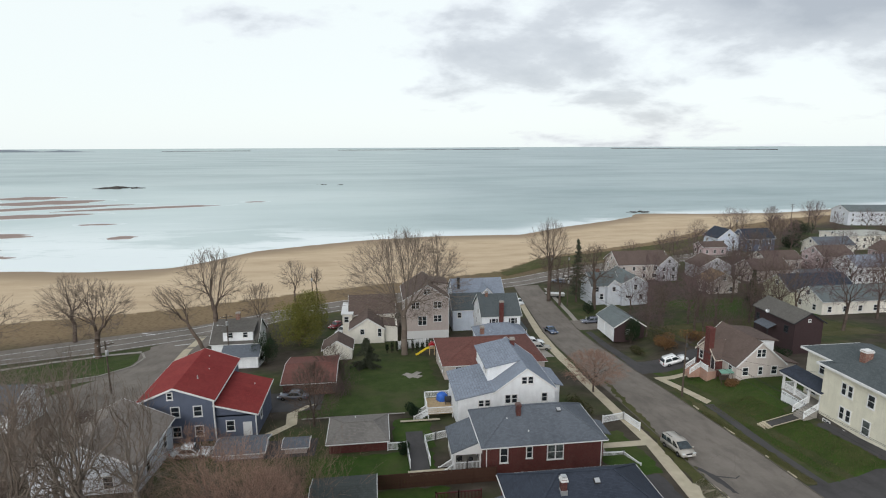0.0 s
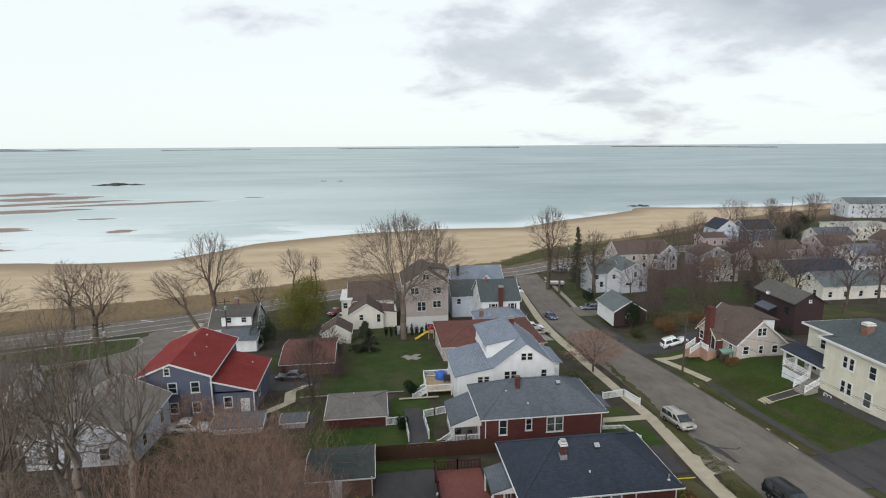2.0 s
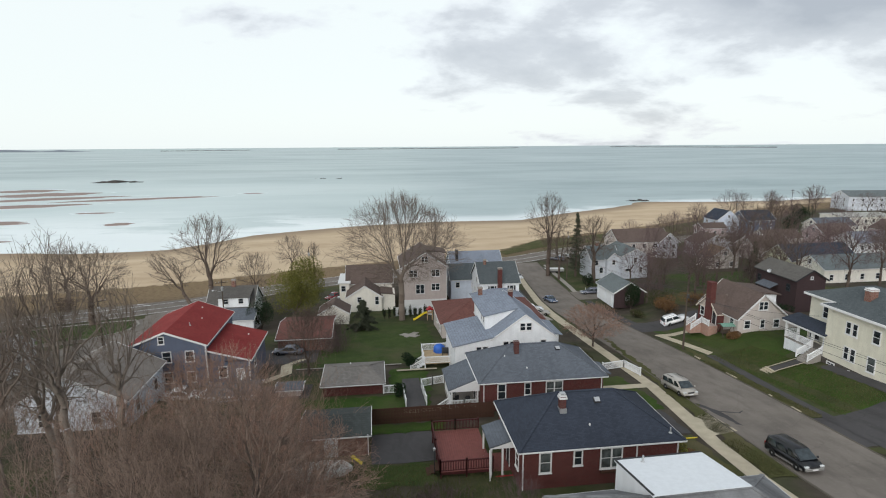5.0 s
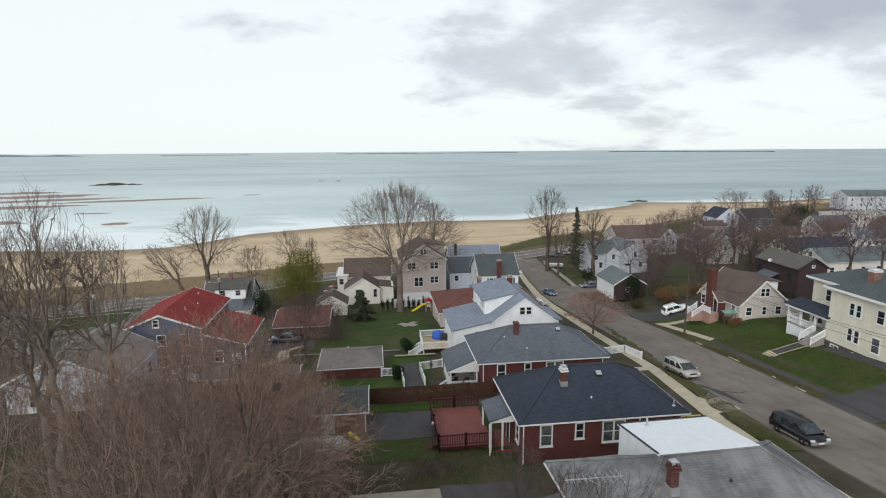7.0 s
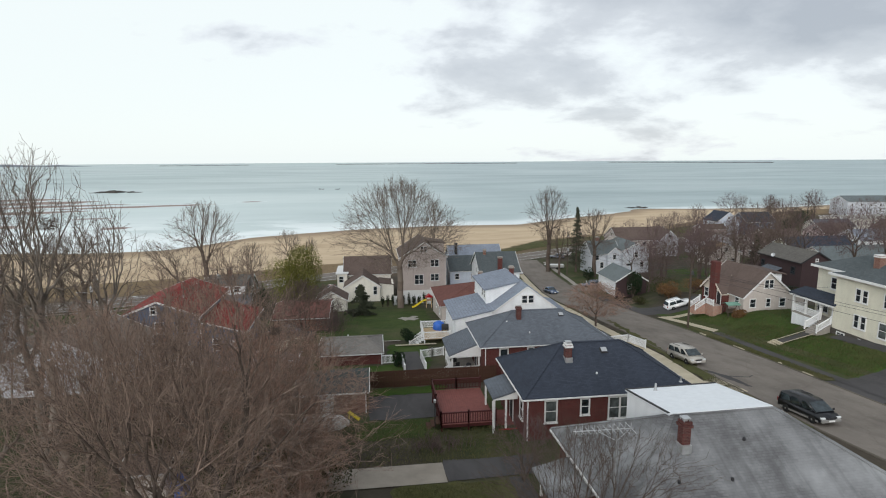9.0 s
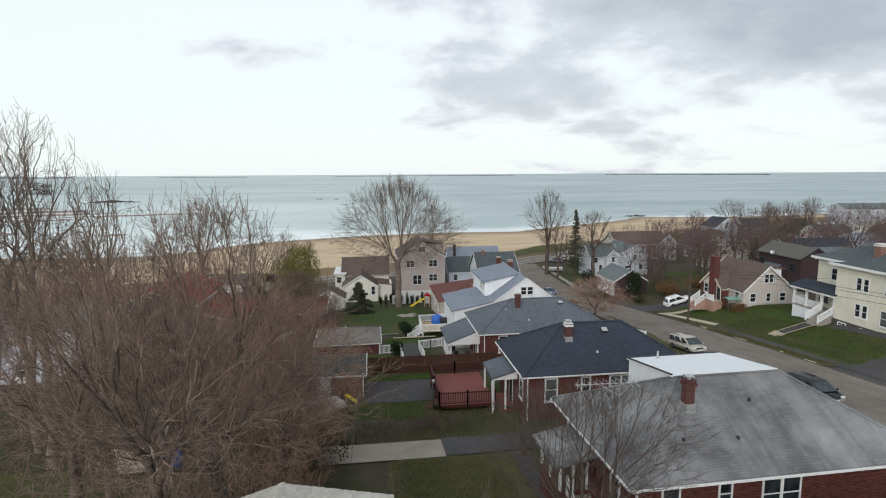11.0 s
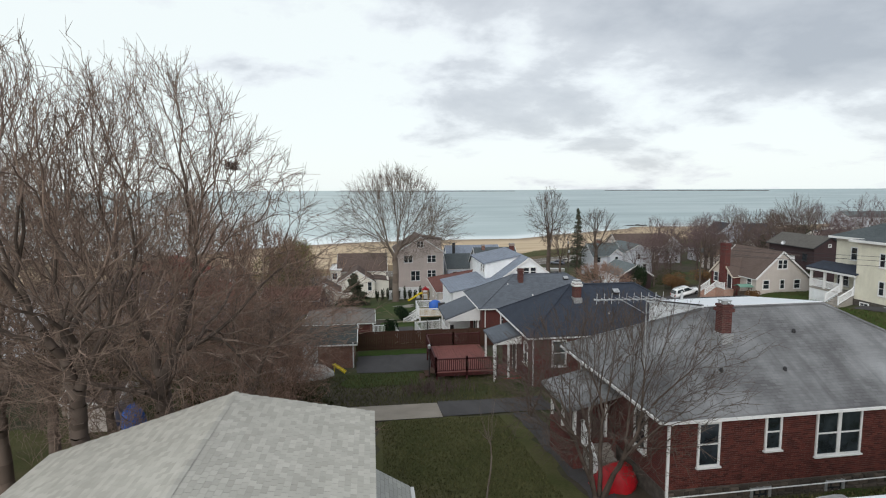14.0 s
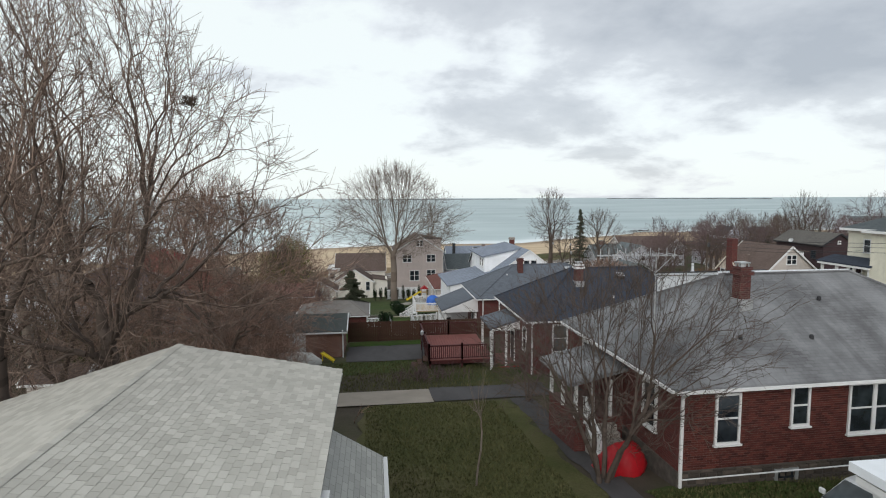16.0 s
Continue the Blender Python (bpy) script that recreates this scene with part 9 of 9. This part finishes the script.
crown_tree("tall bare tree with a forked crown", -26.0, 34.5, 220, 18.0, 4.4, 0.24, BARK_PALE, BARK, bole=0.28, low=0.36, tips=260, **TALL)
crown_tree("grey bare tree in the thicket", -17.5, 25.5, 207, 14.0, 5.4, 0.28, BARK, TWIG, bole=0.2, low=0.24, tips=600, wob=0.1, rise=0.05, spray=4, **N)
crown_tree("reddish bare tree in the thicket", -14.0, 29.5, 208, 12.6, 5.4, 0.22, BARK_MID, TWIG_RED, bole=0.14, low=0.18, tips=700, wob=0.09, **N)
crown_tree("bare grey tree beside the grey-shingled house", -27.0, 46.0, 209, 13.0, 4.6, 0.26, BARK, BARK, bole=0.25, low=0.34, tips=330, twig=0.014, wob=0.13, shoot=0.7, name="tall_tree")
crown_tree("bare grey tree beside the grey-shingled house", -34.0, 49.0, 210, 14.0, 5.0, 0.28, BARK, BARK, bole=0.25, low=0.34, tips=360, twig=0.014, wob=0.13, shoot=0.7, name="tall_tree")
crown_tree("bare grey tree in the thicket", -27.0, 36.0, 211, 12.0, 5.2, 0.24, BARK, TWIG, bole=0.16, low=0.2, tips=500, wob=0.1, **N)
crown_tree("bare grey tree above the side street", -40.0, 60.0, 212, 13.0, 5.0, 0.26, BARK, BARK, bole=0.22, low=0.3, tips=330, twig=0.016, wob=0.12, shoot=0.7, name="near_tree")
crown_tree("bare grey tree above the side street", -46.0, 70.0, 213, 12.0, 5.0, 0.26, BARK, BARK, bole=0.22, low=0.3, tips=330, twig=0.016, wob=0.12, shoot=0.7, name="near_tree")
crown_tree("bare grey tree before the grey-shingled house", -31.0, 44.0, 214, 12.0, 5.0, 0.24, BARK, BARK, bole=0.2, low=0.26, tips=420, twig=0.013, wob=0.12, shoot=0.7, name="near_tree")
crown_tree("reddish bare tree before the red-roofed house", -17.0, 50.0, 215, 9.0, 4.4, 0.18, BARK, TWIG_RED, bole=0.15, low=0.15, tips=900, twig=0.012, name="near_tree")
crown_tree("brown bare tree behind the boat", -10.0, 43.0, 216, 8.0, 4.0, 0.16, BARK, TWIG_RED, bole=0.14, low=0.14, tips=900, twig=0.011, name="near_tree")
scrub("reddish-brown thicket of bare stems behind the sheds", -10.0, 50.0, 221, 6, 6, 5.5, 200, TWIG_RED, name="thicket")
scrub("brown thicket of bare stems", -17.0, 45.0, 222, 7, 6, 5.0, 200, TWIG, name="thicket")
scrub("brown thicket of bare stems", -25.0, 53.0, 223, 7, 5, 4.0, 160, TWIG, name="thicket")
scrub("brown undergrowth beside the concrete slab", -7.0, 38.0, 224, 5, 4, 3.2, 180, TWIG, name="thicket")
scrub("brown bare shrubs below the deck", 4.6, 37.4, 225, 3.6, 1.6, 1.0, 90, TWIG_PURPLE, name="thicket")
crown_tree("thin bare sapling beside the lawn", 4.6, 21.5, 226, 4.4, 0.5, 0.03, BARK, BARK, bole=0.4, low=0.45, tips=16, twig=0.005, name="sapling", spray=1, shoot=0.3)
bush("dark green undergrowth in the thicket", -20.0, 46.0, 227, 5, 4, 3.0, 5000, LEAF_OLIVE, TWIG, name="undergrowth")
bush("dull undergrowth along the garden edge", -14.0, 40.0, 228, 6, 3, 1.6, 4000, LEAF_OLIVE, TWIG, name="undergrowth")
crown_tree("low dense brown bare shrub before the garage", -4.9, 36.4, 243, 6.0, 2.9, 0.1, BARK_DARK, TWIG, bole=0.06, low=0.04, tips=800, twig=0.009, stems=4, name="shrub")
crown_tree("low dense reddish bare shrub beside the slab", -4.2, 32.6, 244, 4.8, 2.4, 0.1, BARK_DARK, TWIG_RED, bole=0.06, low=0.04, tips=700, twig=0.008, stems=4, name="shrub")
crown_tree("low dense brown bare shrub behind the boat", -7.6, 41.0, 245, 6.4, 3.0, 0.1, BARK_DARK, TWIG, bole=0.06, low=0.04, tips=800, twig=0.010, stems=4, name="shrub")
bush("dark ivy-like undergrowth below the bare trees", -6.0, 33.0, 229, 4.5, 2.2, 2.6, 5000, LEAF_OLIVE, TWIG, name="undergrowth")
crown_tree("brown bare tree in the thicket", -10.2, 27.0, 217, 11.5, 5.0, 0.18, BARK_DARK, TWIG, bole=0.14, low=0.14, tips=1400, wob=0.1, **N)
crown_tree("reddish bare tree before the sheds", -10.5, 37.0, 218, 13.0, 6.0, 0.2, BARK_MID, TWIG_RED, bole=0.12, low=0.14, tips=1500, wob=0.08, **N)
scrub("brown undergrowth at the foot of the thicket", -9.0, 27.5, 241, 4, 2.5, 1.8, 110, TWIG, name="thicket")
scrub("brown undergrowth at the foot of the thicket", -5.0, 28.5, 242, 3.5, 3, 2.2, 130, TWIG_RED, name="thicket")
# the small many-stemmed tree in front of the brick bungalow
crown_tree("small many-stemmed bare tree in front of the brick bungalow", 8.7, 21.2, 231, 7.4, 5.0, 0.2, BARK_DARK, BARK_DARK, bole=0.14, low=0.2, tips=1300, twig=0.008, stems=5, lean=(0.1, 0), name="small_tree", wob=0.08, widest=0.6, shoot=0.45, spray=3)
crown_tree("small bare tree beside the porch", 9.2, 31.4, 232, 4.6, 2.6, 0.09, BARK_DARK, TWIG_PURPLE, bole=0.14, low=0.2, tips=420, twig=0.007, stems=3, name="small_tree", wob=0.08, shoot=0.4)
crown_tree("bare bush-like tree on the long lawn", -8.4, 90.0, 233, 6.5, 3.4, 0.14, BARK_DARK, BARK_MID, bole=0.14, low=0.16, tips=500, twig=0.013, name="small_tree")
crown_tree("dark bare tree beside the garage", -9.0, 70.0, 234, 9.0, 3.6, 0.18, BARK_DARK, BARK_MID, bole=0.12, low=0.1, tips=1200, twig=0.014, name="small_tree")


def nest(x, y, z, r):
    rnd = random.Random(5)
    segs = []
    for _ in range(260):
        a, t = rnd.uniform(0, 6.28), rnd.uniform(0, 6.28)
        p = Vector((math.cos(a) * r * rnd.uniform(0.4, 1), math.sin(a) * r * rnd.uniform(0.4, 1), rnd.uniform(-0.8, 0.45) * r))
        q = p + Vector((math.cos(t), math.sin(t), rnd.uniform(-0.6, 0.6))) * r * 0.6
        segs.append((*p, *q, 0.010, 0.005))
    ob = new("bird_nest", tubes("bird_nest", segs, 3, BARK_MID))
    ob.matrix_basis = pose(x, y, z)
    tagged(ob, "dark ball of twigs caught high in a bare tree", "nest")


nest(-18.6, 34.6, 15.6, 0.5)
nest(-3.97, 22.7, 12.2, 0.2)


def grass(name, label, x0, y0, x1, y1, n, seed, h=0.09):
    """Loose blades and dead leaves over a lawn."""
    rnd = np.random.RandomState(seed)
    x, y = rnd.uniform(x0, x1, n), rnd.uniform(y0, y1, n)
    z = np.array([land(a, b) for a, b in zip(x, y)]) + 0.03
    a = rnd.uniform(0, 6.28, n)
    k, w = h * rnd.uniform(0.4, 1.2, n), 0.012 + 0.02 * rnd.rand(n)
    dx, dy = np.cos(a), np.sin(a)
    v = np.stack([np.stack([x - dx * w, y - dy * w, z], 1), np.stack([x + dx * w, y + dy * w, z], 1),
                  np.stack([x + dy * k * 0.7, y - dx * k * 0.7, z + k], 1)], 1)
    me = bpy.data.meshes.new(name)
    me.vertices.add(3 * n)
    me.vertices.foreach_set("co", v.reshape(-1))
    me.loops.add(3 * n)
    me.polygons.add(n)
    me.loops.foreach_set("vertex_index", np.arange(3 * n, dtype=np.int32))
    me.polygons.foreach_set("loop_start", np.arange(0, 3 * n, 3, dtype=np.int32))
    me.update(calc_edges=True)
    me.materials.append(BLADE)
    tagged(new(name, me), label, "grass", kind="stuff")


grass("lawn_grass", "short rough grass blades on the winter lawn", 1.0, 15.0, 7.5, 31.8, 24000, 3)
grass("verge_grass", "rough grass and weeds beside the brick wall", 9.7, 17.0, 24.0, 20.2, 12000, 4)
grass("front_lawn_grass", "uneven grass tufts and dead leaves on the front lawn", 46.7, 46.4, 53.2, 68.2, 14000, 6, 0.16)
grass("cottage_lawn_grass", "uneven grass tufts on the cottage lawn", 48.0, 62.6, 62.0, 79.6, 11000, 7, 0.16)
grass("near_verge_grass", "tufts of grass and dead leaves on the street verge", 31.4, 36.5, 33.2, 43.0, 2600, 8, 0.16)
grass("far_verge_grass", "tufts of grass and dead leaves beside the kerb", 44.0, 46.6, 45.2, 66.0, 5000, 9, 0.16)
grass("yard_grass", "rough weeds and litter in the back yard", -8.0, 35.0, 10.0, 43.0, 16000, 5, 0.14)

# ---- bricks of the near wall and shingles of the near roof ----
def m_piece(name, c1, c2, rough=0.9, stain=0.35):
    m = Mat(name, rough, 0.0, 0.15)
    isl = m.nt.nodes.new("ShaderNodeNewGeometry").outputs["Random Per Island"]
    r = m.math("FRACT", m.math("ADD", m.rand(), m.math("MULTIPLY", isl, 3.7)))
    p = m.pos(True)
    f = m.noise(0.9, 5, vec=p)
    fine = m.noise(26, 3, vec=p)
    col = m.mix(r, c1, c2)
    col = m.mix(m.math("MULTIPLY", m.ramp(f, [(0.4, 0.0), (0.7, 1.0)]), stain), col, vary(c1, 0.62))
    col = m.mix(m.math("MULTIPLY", fine, 0.35), col, vary(c2, 0.7))
    m.base(col)
    m.bump(fine, 0.3, 0.006)
    return m.m


def brick_face():
    """Bricks laid in running bond on the front of the weathered bungalow."""
    h = next(o for o in scene.objects if o.name.startswith("house") and "weathered pale grey" in o.get("label", ""))
    mat = m_piece("red_brick_piece", (0.140, 0.043, 0.033), (0.052, 0.019, 0.017))
    part("mortar_bed", Shape().box(0.0, -0.004, 0.32, 14.1, 0.0, 3.2), MORTAR, h)
    holes = [(1.62, 1.42, 0.72, 1.5), (4.15, 1.84, 0.52, 1.2), (6.85, 1.45, 1.75, 1.55)]
    L, H, J = 0.205, 0.064, 0.011
    box = Shape().box(0, -0.016, 0, L, -0.002, H).mesh("brick", mat)
    rnd, rest, singles = random.Random(4), Shape(), 0
    row = 0
    z = 0.57
    while z + H < 3.2:
        x = -0.5 * (L + J) * (row % 2)
        while x < 14.1:
            a, b = max(x, 0.0), min(x + L, 14.1)
            x += L + J
            spans = [(a, b)]
            for u, sill, w, hh in holes:
                lo, hi = u - w / 2 - 0.078, u + w / 2 + 0.078
                if z + H > sill - 0.13 and z < sill + hh + 0.07:
                    spans = [q for p0, p1 in spans for q in ((p0, min(p1, lo)), (max(p0, hi), p1)) if q[1] - q[0] > 0.02]
            for a, b in spans:
                if b - a < 0.02:
                    continue
                d = rnd.uniform(-0.002, 0.003)
                if 2.2 < a < 3.6 and 0.6 < z < 3.0 and b - a > L - 0.01 and singles < 300:
                    part("brick", box, None, h, m=pose(a, d, z))
                    singles += 1
                else:
                    rest.box(a, -0.016 + d, z, b, -0.002 + d, z + H)
        z += H + J
        row += 1
    tagged(part("brickwork", rest.mesh("brickwork", mat, fix=False), None, h), kind="stuff")


def shingle_roof():
    """Tabs laid course by course on both slopes of the light grey roof."""
    h = next(o for o in scene.objects if o.name.startswith("house") and "light grey shingle" in o.get("label", ""))
    mat = m_piece("light_shingle_piece", (0.40, 0.385, 0.345), (0.535, 0.52, 0.47), stain=0.25)
    rnd = random.Random(9)
    rest, singles = Shape(), 0
    for (ex, ez), (rx, rz), right in (((8.26, 4.435), (4.45, 5.2), True), ((-0.37, 3.735), (4.45, 5.2), False)):
        d = Vector((rx - ex, 0, rz - ez))
        length = d.length
        d.normalize()
        n = Vector((0, 1, 0)).cross(d)
        if n.z < 0:
            n = -n
        step, tab = 0.135, 0.22
        rows = int(length / step)
        turn = Matrix((( d.x, 0, n.x, 0), (0, 1, 0, 0), (d.z, 0, n.z, 0), (0, 0, 0, 1)))
        piece = Shape().add([(0, 0.004, 0), (0, tab - 0.006, 0), (0, tab - 0.006, 0.007), (0, 0.004, 0.007), (step * 1.08, 0.004, 0.003), (step * 1.08, tab - 0.006, 0.003)],
                            [(0, 1, 2, 3), (3, 2, 5, 4), (0, 3, 4), (1, 5, 2)]).mesh("shingle", mat)
        for r in range(rows):
            off = (r % 2) * 0.5 * tab + rnd.uniform(-0.02, 0.02)
            y = -0.4 - tab + off
            base = Vector((ex, 0, ez)) + d * (r * step) + n * 0.004
            while y < 22.4:
                lift = rnd.uniform(0, 0.004)
                y0, y1 = max(y, -0.4), min(y + tab - 0.008, 22.42)
                if y1 - y0 > 0.05:
                    if right and y0 > 17.6 and y1 - y0 > tab - 0.02 and singles < 300 and r > 2:
                        m = Matrix.Translation(base + Vector((0, y0, 0)) + n * lift) @ turn
                        part("shingle", piece, None, h, m=m)
                        singles += 1
                    else:
                        q = base + n * lift
                        t, u = q + n * 0.007, base + d * (step * 1.08) + n * 0.003
                        v = [(q.x, y0, q.z), (q.x, y1, q.z), (t.x, y1, t.z), (t.x, y0, t.z), (u.x, y0, u.z), (u.x, y1, u.z)]
                        rest.add(v, [(0, 1, 2, 3), (3, 2, 5, 4), (0, 3, 4), (1, 5, 2)])
                y += tab
    tagged(part("shingling", rest.mesh("shingling", mat, fix=False), None, h), kind="stuff")
    cap = Shape()
    y = -0.4
    while y < 22.3:
        z = 5.215 + rnd.uniform(0, 0.006)
        cap.add([(4.35, y, z - 0.027), (4.45, y, z + 0.005), (4.55, y, z - 0.018), (4.35, y + 0.30, z - 0.03), (4.45, y + 0.30, z), (4.55, y + 0.30, z - 0.022)], [(0, 1, 4, 3), (1, 2, 5, 4)])
        y += 0.24
    tagged(part("ridge_shingling", cap.mesh("ridge_shingling", mat, fix=False), None, h), kind="stuff")


def rubble(h, x0, x1, y, z0, z1, mat, seed):
    """Rough stones in a foundation wall that faces the camera."""
    base = next(o for o in h.children if o.name.startswith("foundation"))
    rnd = random.Random(seed)
    x = x0
    z = z0
    while z < z1 - 0.06:
        hh = min(rnd.uniform(0.16, 0.24), z1 - z)
        x = x0
        while x < x1 - 0.1:
            w = min(rnd.uniform(0.2, 0.46), x1 - x)
            s = Shape()
            v = []
            for yy, k in ((0.0, 0.0), (-0.05, 0.035)):
                for a, b in ((x + 0.015 + k, z + 0.012 + k), (x + w - 0.015 - k, z + 0.012 + k), (x + w - 0.015 - k, z + hh - 0.012 - k), (x + 0.015 + k, z + hh - 0.012 - k)):
                    v.append((a + rnd.uniform(-0.015, 0.015), y + yy + rnd.uniform(-0.012, 0.012) * (k > 0), b + rnd.uniform(-0.015, 0.015)))
            s.add(v, [(0, 1, 5, 4), (1, 2, 6, 5), (2, 3, 7, 6), (3, 0, 4, 7), (4, 5, 6, 7)])
            part("stone", s, mat, base)
            x += w
        z += hh


RUBBLE = m_piece("rubble_stone_piece", (0.12, 0.098, 0.08), (0.045, 0.039, 0.034))
brick_face()
shingle_roof()
for o in list(scene.objects):
    if "weathered pale grey" in o.get("label", "") and o.name.startswith("house"):
        rubble(o, 0.0, 12.0, -0.03, -0.25, 0.55, RUBBLE, 3)
